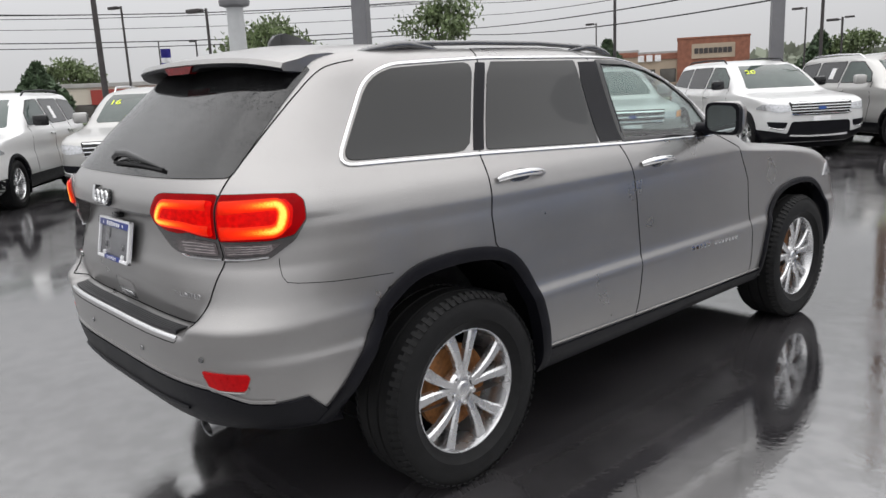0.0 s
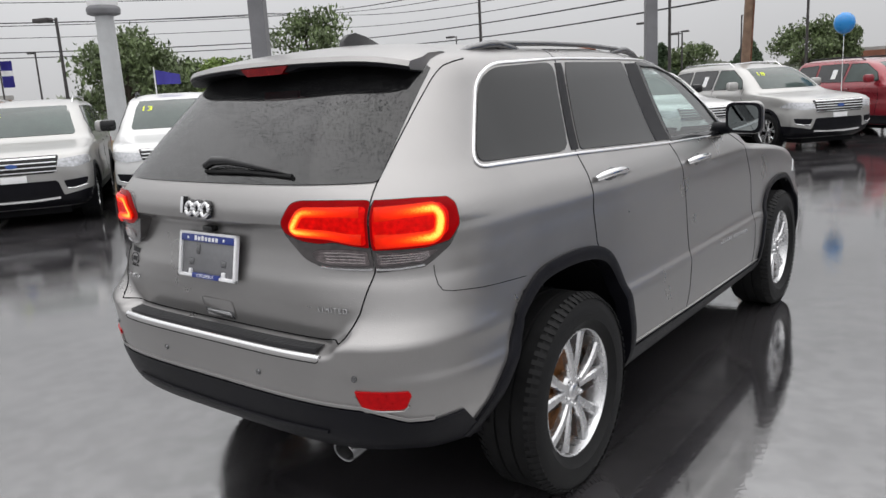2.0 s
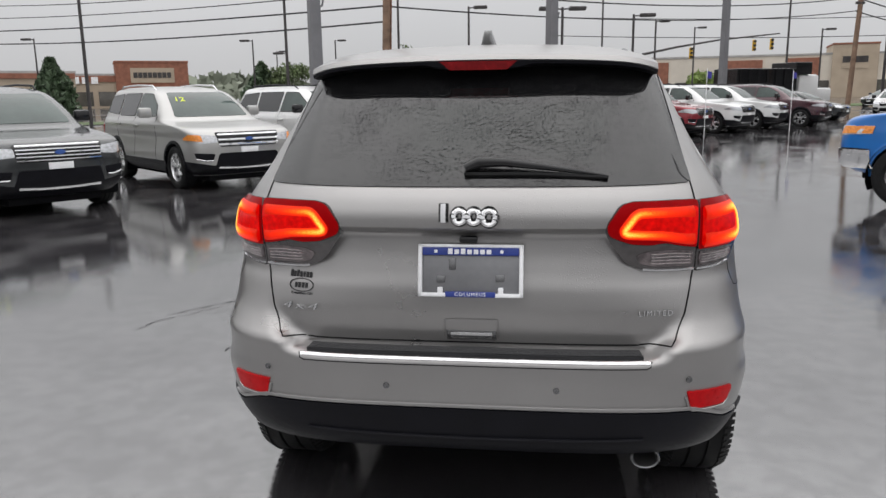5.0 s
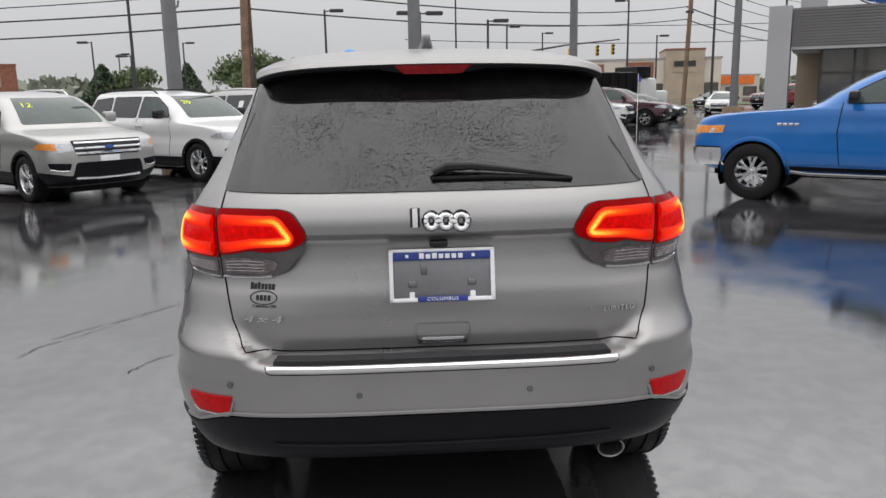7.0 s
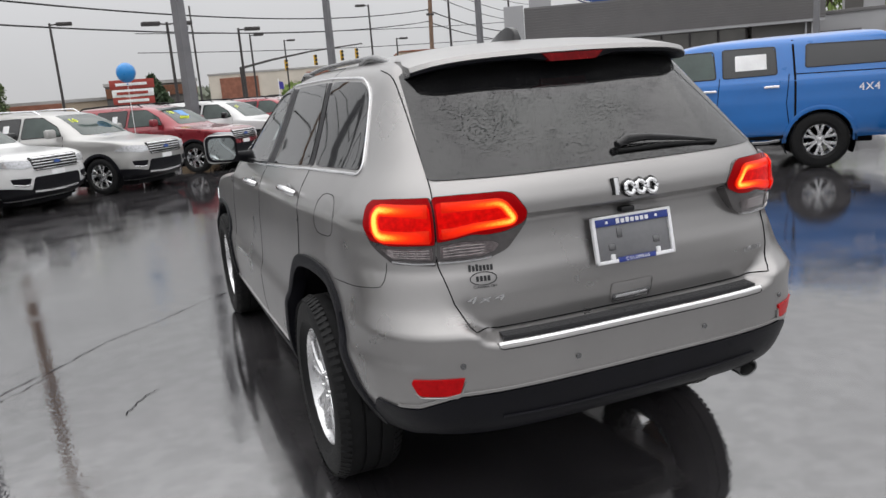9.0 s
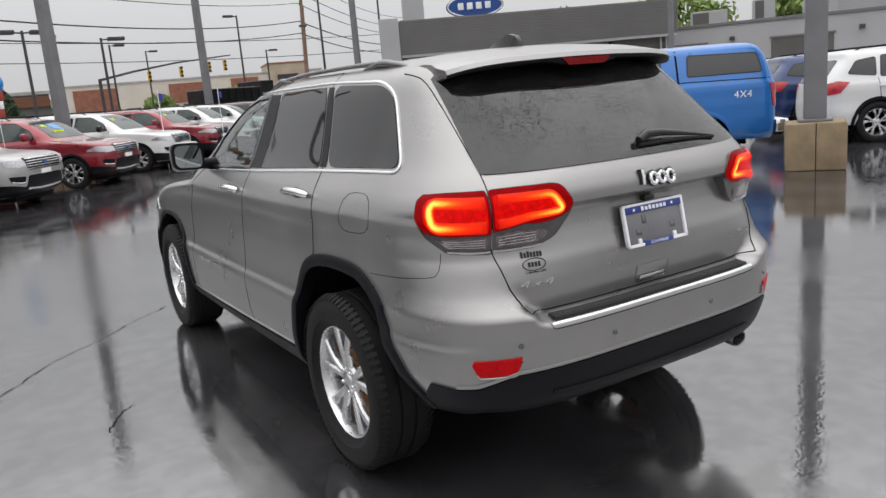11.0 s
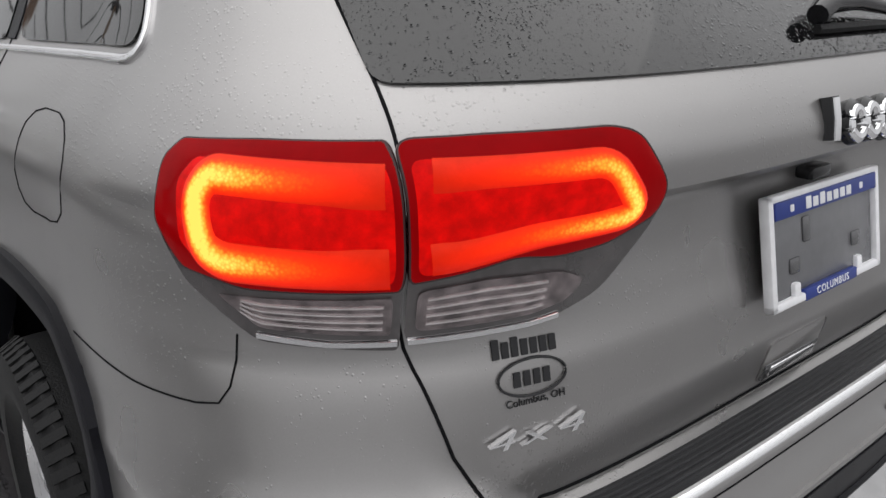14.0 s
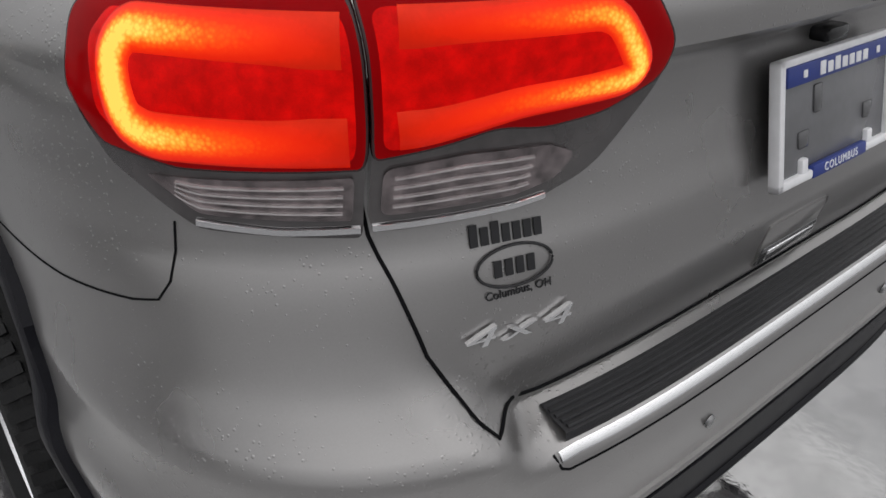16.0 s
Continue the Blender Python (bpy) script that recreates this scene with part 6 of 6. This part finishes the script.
# balloons, flags
for x, y, z in ((-1.25, 16.9, 2.54), (-19, 13.5, 1.75)):
    bl = thing("balloon", "round blue balloon on a thin white stick", "balloon", "balloons", pose(x, y, 0))
    bb = bmesh.new()
    bmesh.ops.create_uvsphere(bb, u_segments=28, v_segments=18, radius=.22, matrix=Matrix.Translation((0, 0, z)))
    for v in bb.verts:
        if v.co.z < z:
            v.co.z = z + (v.co.z - z) * 1.12
    part("balloon_skin", bb, BALLOON, bl)
    part("knot", lathe([(.001, z - .25), (.02, z - .27), (.03, z - .29)], 10, "z"), BALLOON, bl)
    part("stick", tube([(0, 0, 0), (0, 0, z - .25)], .008, 6), SIGN_WHITE, bl, "thin white stick")
for x, y, z, tn in ((-10.4, 5.6, 2.05, 40), (-12.2, 9.5, 2.0, 60), (3.0, 20.5, 2.05, 60), (5.6, 23.4, 2.05, 60), (9.4, 27.0, 2.05, 60)):
    fl = thing("window_flag", "small blue and white pennant on a thin staff", "flag", "window flags", pose(x, y, 0, 0, 0, tn))
    part("staff", tube([(0, 0, 0), (0, 0, z + .2)], .012, 6), SIGN_WHITE, fl)
    cloth = bmesh.new()
    g0 = [[cloth.verts.new(((.02 + .42 * i / 8), .05 * math.sin(i * .9), z + .15 - (.26 * j / 3) * (1 - .35 * i / 8) - .012 * i)) for j in range(4)] for i in range(9)]
    for a, b in zip(g0, g0[1:]):
        for j in range(3):
            cloth.faces.new((a[j], b[j], b[j + 1], a[j + 1]))
    part("cloth", cloth, FLAG_BLUE, fl, "blue cloth")

# tall banner beside the road
bn = thing("banner", "narrow blue and white banner hanging on a dark pole", "banner", "", pose(-45.4, 18.1, 0, 0, 0, 60))
part("pole", tube([(0, 0, 0), (0, 0, 5.1)], [.06, .04], 8), POLE_DARK, bn)
for nm, z0, z1, mt in (("banner_cloth", 3.1, 3.75, FLAG_BLUE), ("banner_stripe", 3.75, 4.05, SIGN_WHITE), ("banner_cloth", 4.05, 4.6, FLAG_BLUE)):
    cl = bmesh.new()
    g0 = [[cl.verts.new((.06 + .6 * i / 6, .06 * math.sin(i + z * 3), z)) for z in (z0, (z0 + z1) / 2, z1)] for i in range(7)]
    for a, b in zip(g0, g0[1:]):
        for j in range(2):
            cl.faces.new((a[j], b[j], b[j + 1], a[j + 1]))
    bmesh.ops.solidify(cl, geom=cl.faces[:], thickness=.01)
    part(nm, cl, mt, bn)

# roadside board with red and white panels
rs = thing("roadside_sign", "white roadside sign board with red bands on two posts", "sign", "", pose(-.4, 57, 0, 0, 0, 0))
for x in (-1.1, 1.1):
    part("post", tube([(x, 0, 0), (x, 0, 1.7)], .07, 8), POLE_GREY, rs)
for z0, z1, mt, dx in ((3.3, 3.95, STUCCO_RED, 0), (2.75, 3.27, SIGN_WHITE, .1), (2.2, 2.72, STUCCO_RED, .1), (1.5, 2.17, SIGN_WHITE, .2)):
    pn = part("panel", box((-1.5 + dx, -.1, z0), (1.5 - dx, .1, z1), .02), mt, rs, "painted sign panel")
    part("panel_bar", box((-1.1, -.13, (z0 + z1) / 2 - .1), (1.0, -.1, (z0 + z1) / 2 + .1), .01), SIGN_WHITE if mt is STUCCO_RED else STUCCO_RED, pn)


# ---- trees ----
def tree(x, y, h, r, leaf, kind="round", seed=1, count=2600, size=.16):
    rnd = random.Random(seed)
    top = thing("tree", "broad-leaved tree with a ragged green crown" if kind == "round" else "clipped conical evergreen tree", "tree", "trees beyond the car park", pose(x, y, 0))
    bm = bmesh.new()
    add_tube(bm, [(0, 0, 0), (.05, .03, h * .3), (-.04, .06, h * .6), (.02, 0, h * .9)], [h * .028, h * .021, h * .013, h * .004], 8)
    centres = []
    for k in range(16 if kind == "round" else 1):
        a, z = rnd.uniform(0, math.tau), h * rnd.uniform(.30, .88)
        rad = r * rnd.uniform(.25, .85) * (1.05 - .65 * abs((z / h) - .45))
        p = Vector((math.cos(a) * rad, math.sin(a) * rad, z))
        centres.append((p, r * rnd.uniform(.28, .46)))
        if kind == "round":
            add_tube(bm, [(0, 0, z * .55), p * .5 + Vector((0, 0, z * .35)), p], [h * .012, h * .008, h * .003], 5)
    centres.append((Vector((0, 0, h * .85)), r * .38))
    part("trunk", bm, BARK, top, "dark wet bark")
    vs, fs = [], []
    for _ in range(count):
        if kind == "round":
            c, cr = rnd.choice(centres)
            d = Vector((rnd.gauss(0, 1), rnd.gauss(0, 1), rnd.gauss(0, 1))).normalized() * cr * rnd.uniform(.25, 1.12)
            p = c + Vector((d.x, d.y, d.z * .8))
        else:
            z = rnd.uniform(.06, 1) ** 1.0
            a = rnd.uniform(0, math.tau)
            rad = r * min(1, (1 - z) * 1.5 + .08) * rnd.uniform(.55, 1.05) * (1 + .10 * math.sin(a * 3 + z * 9))
            p = Vector((math.cos(a) * rad, math.sin(a) * rad, z * h))
        q = Euler((rnd.uniform(0, 6.3), rnd.uniform(0, 6.3), rnd.uniform(0, 6.3))).to_matrix()
        sz = size * rnd.uniform(.6, 1.5)
        n = len(vs)
        vs += [tuple(p + q @ Vector(o)) for o in ((-sz, 0, 0), (0, -sz * .5, sz * .12), (sz, 0, 0), (0, sz * .5, sz * .12))]
        fs.append((n, n + 1, n + 2, n + 3))
    me = bpy.data.meshes.new("crown")
    me.from_pydata(vs, [], fs)
    me.materials.append(leaf)
    part("crown", me, leaf, top, "loose leafy crown")
    return top


tree(-55, 13.4, 4.2, 1.9, LEAF_DARK, "cone", 3, 3000, .28)
for x, y, h, r, lf, sd in ((-36, 21, 6.0, 2.6, LEAF, 4), (-30.5, 28.5, 6.7, 2.7, LEAF, 5), (-33, 18.5, 5.4, 2.5, LEAF, 6), (-36.5, 23.4, 4.6, 2.4, LEAF, 14), (-29.5, 21.8, 3.9, 1.5, LEAF_LIME, 7), (-31, 25.6, 3.6, 2.0, LEAF_LIME, 8),
                           (-37, 29, 4.3, 2.2, LEAF, 9), (-52, 44, 4.4, 2.4, LEAF, 17), (-28, 82, 5.0, 3.2, LEAF, 10), (-17, 84, 6.5, 3.6, LEAF, 11), (-13.5, 82, 6.0, 2.8, LEAF, 12),
                           (36, 118, 4.5, 3, LEAF_LIME, 15), (-86, 25, 6, 4, LEAF, 19), (20, 98, 3.8, 2.3, LEAF_LIME, 27)):
    tree(x, y, h, r, lf, "round", sd, 4200, .075 + .0013 * math.hypot(x, y))
for x, y, h, r, sd in ((-44, 62.9, 5.1, 2.0, 20), (-31, 81.5, 5.2, 2.1, 21), (1.5, 70, 4.6, 1.8, 22), (-27, 100, 6, 2.2, 23)):
    tree(x, y, h, r, LEAF_DARK, "cone", sd, 2200, .3)

# far woods as one mass of leaves, with haze painted into their colour
rnd = random.Random(7)
vs, fs = [], []
for _ in range(9000):
    a = radians(rnd.uniform(-100, 75))
    d = rnd.uniform(230, 300)
    hmax = 5.0 + 2.0 * math.sin(a * 11) + 1.5 * math.sin(a * 29)
    p = Vector((math.sin(a) * d, math.cos(a) * d, rnd.uniform(0, 1) ** .8 * hmax))
    q = Euler((rnd.uniform(0, 6.3), rnd.uniform(0, 6.3), rnd.uniform(0, 6.3))).to_matrix()
    sz = rnd.uniform(1.2, 2.6)
    n = len(vs)
    vs += [tuple(p + q @ Vector(o)) for o in ((-sz, 0, 0), (0, -sz * .7, 0), (sz, 0, 0), (0, sz * .7, 0))]
    fs.append((n, n + 1, n + 2, n + 3))
me = bpy.data.meshes.new("far_woods")
me.from_pydata(vs, [], fs)
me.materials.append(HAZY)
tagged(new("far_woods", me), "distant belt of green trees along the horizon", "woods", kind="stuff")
vg = bmesh.new()
for (xa, ya), (xb, yb) in (((-75, 2), (-26, 44)), ((-26, 44), (24, 70)), ((24, 70), (60, 100))):
    dv = (Vector((xb, yb, 0)) - Vector((xa, ya, 0))).normalized()
    nv = Vector((-dv.y, dv.x, 0)) * 3
    vg.faces.new([vg.verts.new(Vector((px, py, .03)) + nv * s) for px, py, s in ((xa, ya, -1), (xb, yb, -1), (xb, yb, 1), (xa, ya, 1))])
solo("verge", vg, GRASS, "strip of wet grass beside the road", "grass", kind="structure", smooth=False)


# ---- buildings ----
def shop(x, y, turn, width, depth, high, wall, label, bands=(), windows=6, tower=None, sign=None):
    b = thing("shop_building", label, "building", "shops beyond the road", pose(x, y, 0, 0, 0, turn))
    part("wall", box((-width / 2, 0, 0), (width / 2, depth, high)), wall, b, smooth=False)
    part("parapet", box((-width / 2 - .15, -.15, high), (width / 2 + .15, depth + .15, high + .35), .03), CONCRETE_PALE, b, "pale parapet cap", smooth=False)
    for x0, x1, z0, z1, mt in bands:
        part("fascia", box((x0, -.25, z0), (x1, 0, z1), .03), mt, b, "painted fascia band", smooth=False)
    step = width / windows
    for k in range(windows):
        cx = -width / 2 + step * (k + .5)
        fr = part("window", box((cx - step * .38, -.06, .3), (cx + step * .38, .02, min(2.9, high * .5)), .02), POLE_DARK, b, "shop window frame", smooth=False)
        part("pane", box((cx - step * .35, -.08, .4), (cx + step * .35, -.062, min(2.8, high * .5 - .1))), SHOWROOM, fr, "shop window glass", smooth=False)
    if tower:
        x0, x1, zt, mt = tower
        part("tower", box((x0, -.6, 0), (x1, depth * .6, zt), .03), mt, b, "raised brick front", smooth=False)
        part("tower_cap", box((x0 - .1, -.7, zt), (x1 + .1, depth * .6, zt + .3), .03), BRICK, b, smooth=False)
        part("tower_panel", box((x0 + (x1 - x0) * .2, -.75, zt * .55), (x1 - (x1 - x0) * .2, -.6, zt * .88), .03), STUCCO, b, "tan sign panel", smooth=False)
        for k in range(8):
            cx = x0 + (x1 - x0) * (.27 + .46 * k / 7)
            part("sign_bar", box((cx - .35, -.82, zt * .66), (cx + .3, -.75, zt * .78), .02), POLE_DARK, b, "dark bar in place of sign letters", smooth=False)
    if sign:
        x0, x1, z0, z1, mt, n = sign
        for k in range(n):
            cx = x0 + (x1 - x0) * (k + .5) / n
            part("sign_bar", box((cx - (x1 - x0) / n * .36, -.35, z0), (cx + (x1 - x0) / n * .36, -.25, z1), .02), mt, b, "bar in place of sign letters", smooth=False)
    return b


shop(-71, 117.5, 31, 24, 16, 5.2, STUCCO, "tan and red brick shop building with a raised front", [(-12, 12, 4.2, 5.2, BRICK)], 7, (1.5, 13, 7.3, BRICK), (-8, -1, 3.9, 5.0, SIGN_WHITE, 5))
shop(-72.5, 91, 40, 22, 14, 5.0, STUCCO, "tan shop building with a brick cornice", [(-11, 11, 4.3, 5.0, BRICK)], 7, None, (-7, 0, 2.6, 4.0, SIGN_BLUE, 3))
shop(-63.5, 20.5, 72, 11, 10, 2.7, STUCCO_PALE, "low pale building with red fascia", [(-1, 5.5, 1.3, 2.5, STUCCO_RED)], 4, None, (1, 5, 1.6, 2.2, SIGN_WHITE, 7))
shop(-66, 12.5, 76, 8, 10, 2.4, BRICK, "low brick building beside a pale one", [(-4, 4, 1.2, 2.2, STUCCO)], 3)
shop(-7, 88, 5, 17, 10, 3.2, STUCCO, "low tan shop beside a dark brick one", [(-8.5, 0, 2.6, 3.2, BRICK)], 5)
shop(2, 84, -2, 9, 10, 4.4, ROOF_DARK, "dark brown restaurant building", [(-4.5, 4.5, 3.2, 4.2, RUSTED)], 3, None, (-3, 2, 2.9, 3.5, SIGN_WHITE, 2))
shop(37, 142, -14, 46, 20, 7.2, STUCCO_PALE, "long pale retail building far across the road", [(-21, -14, 2.8, 6.6, BRICK), (-5, 2, 3.2, 6.6, BRICK), (6, 11, 3.2, 6.8, BRICK)], 14, (13, 20, 8.8, STUCCO))
shop(62, 150, -24, 20, 14, 4.2, STUCCO_PALE, "far pale shop with an orange fascia", [(-9, 9, 2.6, 4.2, ORANGE)], 6)

# traffic signals on a mast arm
ms = thing("signal_mast", "curved dark mast arm with yellow traffic signals", "traffic signal", "", pose(9.6, 72, 0, 0, 0, 6))
part("mast", tube([(0, 0, 0), (0, 0, 5.0)], .15, 10), POLE_DARK, ms)
part("arm", tube([(0, 0, 4.9), (3, 0, 5.5), (7, 0, 6.1), (12.5, 0, 6.6)], [.12, .1, .08, .06], 8), POLE_DARK, ms)
for x, z in ((4.4, 4.9), (7.4, 5.2), (10.2, 5.5), (11.8, 5.6)):
    sg_ = part("signal_head", box((x - .15, -.12, z - .45), (x + .15, .12, z + .55), .04), TRAFFIC_YELLOW, ms, "yellow signal housing")
    for k in range(3):
        lb = lathe([(.001, 0), (.12, 0), (.13, .1)], 14, "z")
        bmesh.ops.transform(lb, matrix=pose(x, -.15, z - .32 + .37 * k, 90, 0, 0), verts=lb.verts)
        part("signal_lens", lb, POLE_DARK, sg_, "dark signal lens")

# dump truck far off
dt = thing("dump_truck", "white dump truck with a raised black box bed", "truck", "", pose(15.5, 52, 0, 0, 0, -65))
part("bed", box((-1.2, -3.6, 1.2), (1.2, 1.2, 2.9), .05), GLOSSBLACK, dt, "black steel bed", smooth=False)
part("bed_guard", box((-1.2, 1.1, 2.5), (1.2, 2.4, 3.3), .05), GLOSSBLACK, dt, "black cab guard", smooth=False)
for k in range(7):
    part("bed_rib", box((1.2, -3.4 + k * .7, 1.25), (1.27, -3.25 + k * .7, 2.85), .01), GLOSSBLACK, dt, smooth=False)
part("cab", box((-1.05, 1.5, .7), (1.05, 3.2, 2.5), .2), BODY_WHITE, dt, "white cab")
part("bonnet", box((-.95, 3.0, .7), (.95, 4.4, 1.6), .15), BODY_WHITE, dt, "white bonnet")
part("cab_glass", box((-.9, 3.0, 1.7), (.9, 3.24, 2.3), .05), PANE, dt, "cab windshield")
for y in (-2.4, 3.5):
    for s in (-1, 1):
        wheel(dt, WHEEL_TRUCK, s * .95, y, .40, s)

# dealership: flat roof, ribbed fascia, glass front
dl = thing("showroom_building", "flat-roofed car showroom with grey ribbed fascia and glass front", "building", "", pose(21.2, 38.0, 0, 0, 0, -29))
L = 16.8
part("fascia_core", box((0, 0, 3.75), (L, 14, 5.75)), SIDING, dl, "grey ribbed metal fascia", smooth=False)
for k in range(13):
    part("fascia_rib", box((-.03, -.045, 3.80 + k * .15), (L + .03, .0, 3.89 + k * .15), .008), SIDING, dl, smooth=False)
part("corner_pylon", box((-1.2, -.3, 0), (-.05, 2.4, 5.9), .04), SIDING_PALE, dl, "pale corner pylon", smooth=False)
part("corner_fin", box((.3, 1.0, 5.75), (1.6, 2.4, 7.6), .05, Matrix.Translation((0, 0, 0))), SIDING_PALE, dl, "pale sloping roof fin", smooth=False)
part("back_wall", box((.2, 6, 0), (L - .2, 6.2, 3.75)), STUCCO, dl, "showroom back wall", smooth=False)
part("soffit", box((0, 0.01, 3.60), (L, 6, 3.748)), SIDING_PALE, dl, "pale soffit", smooth=False)
for k in range(8):
    x = 1.5 + k * 1.62
    part("mullion", box((x - .06, 1.0, 0), (x + .06, 1.15, 3.6), .01), POLE_DARK, dl, "dark window mullion", smooth=False)
    if k < 7:
        part("showroom_pane", box((x + .06, 1.05, .1), (x + 1.56, 1.08, 3.6)), SHOWROOM, dl, "reflecting showroom glass", smooth=False)
part("transom", box((1.5, .99, 2.3), (12.9, 1.16, 2.42)), POLE_DARK, dl, "dark transom", smooth=False)
part("side_wall", box((13.0, .6, 0), (L - .1, 6, 3.6), .02), ROOF_DARK, dl, "dark side wall", smooth=False)
for k in range(3):
    part("downpipe", tube([(L - .9 + .35 * k, .35, 0), (L - .9 + .35 * k, .35, 5.6)], .06, 8), SIDING_PALE, dl, "pale downpipe")
so = bmesh.new()
for rr, d in ((1.0, 0), (.9, .06)):
    fill_outline([(4.7 + 1.75 * rr * math.cos(a), .9 - d, 6.35 + .68 * rr * math.sin(a)) for a in [k * math.tau / 48 for k in range(48)]], (0, .3, 0), so)
ov_ = part("oval_sign", so, SIGN_BLUE, dl, "plain blue oval sign", smooth=False)
sr = add_tube(bmesh.new(), [(4.7 + 1.66 * math.cos(a), .82, 6.35 + .62 * math.sin(a)) for a in [k * math.tau / 48 for k in range(49)]], .04, 6)
part("sign_rim", sr, SIGN_WHITE, ov_, "white rim line")
for k in range(4):
    part("sign_bar", box((3.65 + .55 * k, .78, 6.15), (4.0 + .55 * k, .86, 6.55), .04), SIGN_WHITE, ov_, "white bar in place of sign letters", smooth=False)

# service wing
sv = thing("service_building", "long pale grey service building with roof plant", "building", "", pose(40.5, 31.5, 0, 0, 0, -52))
part("wall", box((-6, 0, 0), (36, 14, 4.1)), SIDING_PALE, sv, smooth=False)
part("coping", box((-6.1, -.1, 4.1), (36.1, 14, 4.3), .02), SIDING, sv, "grey coping", smooth=False)
part("upper_wall", box((8, 5, 4.3), (36, 14, 6.4)), SIDING_PALE, sv, "set-back upper wall", smooth=False)
for x in (-3.5, 4, 11, 18, 25):
    dr = part("bay_door", box((x, -.06, 0), (x + 3.6, .05, 3.0), .02), ROOF_DARK, sv, "dark service bay door", smooth=False)
    part("door_head", box((x - .1, -.1, 3.0), (x + 3.7, 0, 3.12)), SIDING, dr, smooth=False)
    part("wall_lamp", box((x + 5.0, -.25, 3.1), (x + 5.3, 0, 3.35), .03), POLE_DARK, sv, "small wall lamp", smooth=False)
for x, w, h in ((-4, 1.6, 1.2), (-1, 2.4, 1.0), (3, 1.4, 1.4), (6.2, 2.0, 1.1), (12, 1.8, 1.3)):
    un_ = part("roof_unit", box((x, 3, 4.3), (x + w, 4.6, 4.3 + h), .04), SIDING_PALE, sv, "roof ventilation unit", smooth=False)
    part("unit_grille", box((x + .15, 2.96, 4.45), (x + w * .5, 3.0, 4.2 + h)), ROOF_DARK, un_, smooth=False)
for k, (x, y, h) in enumerate(((60, 38, 8), (66, 31, 9), (55, 46, 9), (49, 55, 8))):
    tree(x, y, h, 4.5, LEAF_LIME, "round", 40 + k, 1800, .3)

# cracks in the asphalt
rnd = random.Random(11)
for pts in ([(-2.5, 1.9), (-2.1, 2.38), (-1.86, 2.74), (-1.5, 3.05), (-1.18, 3.4), (-.88, 3.65)], [(-1.75, 1.18), (-1.65, 1.42), (-1.56, 1.5)], [(-2.17, 2.18), (-2.5, 1.75), (-2.55, 1.5)]):
    cb, prev = bmesh.new(), None
    fine = []
    for (xa, ya), (xb, yb) in zip(pts, pts[1:]):
        for k in range(10):
            fine.append(Vector((xa + (xb - xa) * k / 10 + rnd.uniform(-.012, .012), ya + (yb - ya) * k / 10 + rnd.uniform(-.012, .012), .004)))
    for p in fine:
        wd = rnd.uniform(.001, .0055)
        cur = (cb.verts.new(p + Vector((-wd, wd * .4, 0))), cb.verts.new(p + Vector((wd, -wd * .4, 0))))
        if prev:
            cb.faces.new((prev[0], prev[1], cur[1], cur[0]))
        prev = cur
    solo("asphalt_crack", cb, SEAM, "thin dark crack in the wet asphalt", "crack", "cracks in the asphalt", kind="structure", smooth=False)
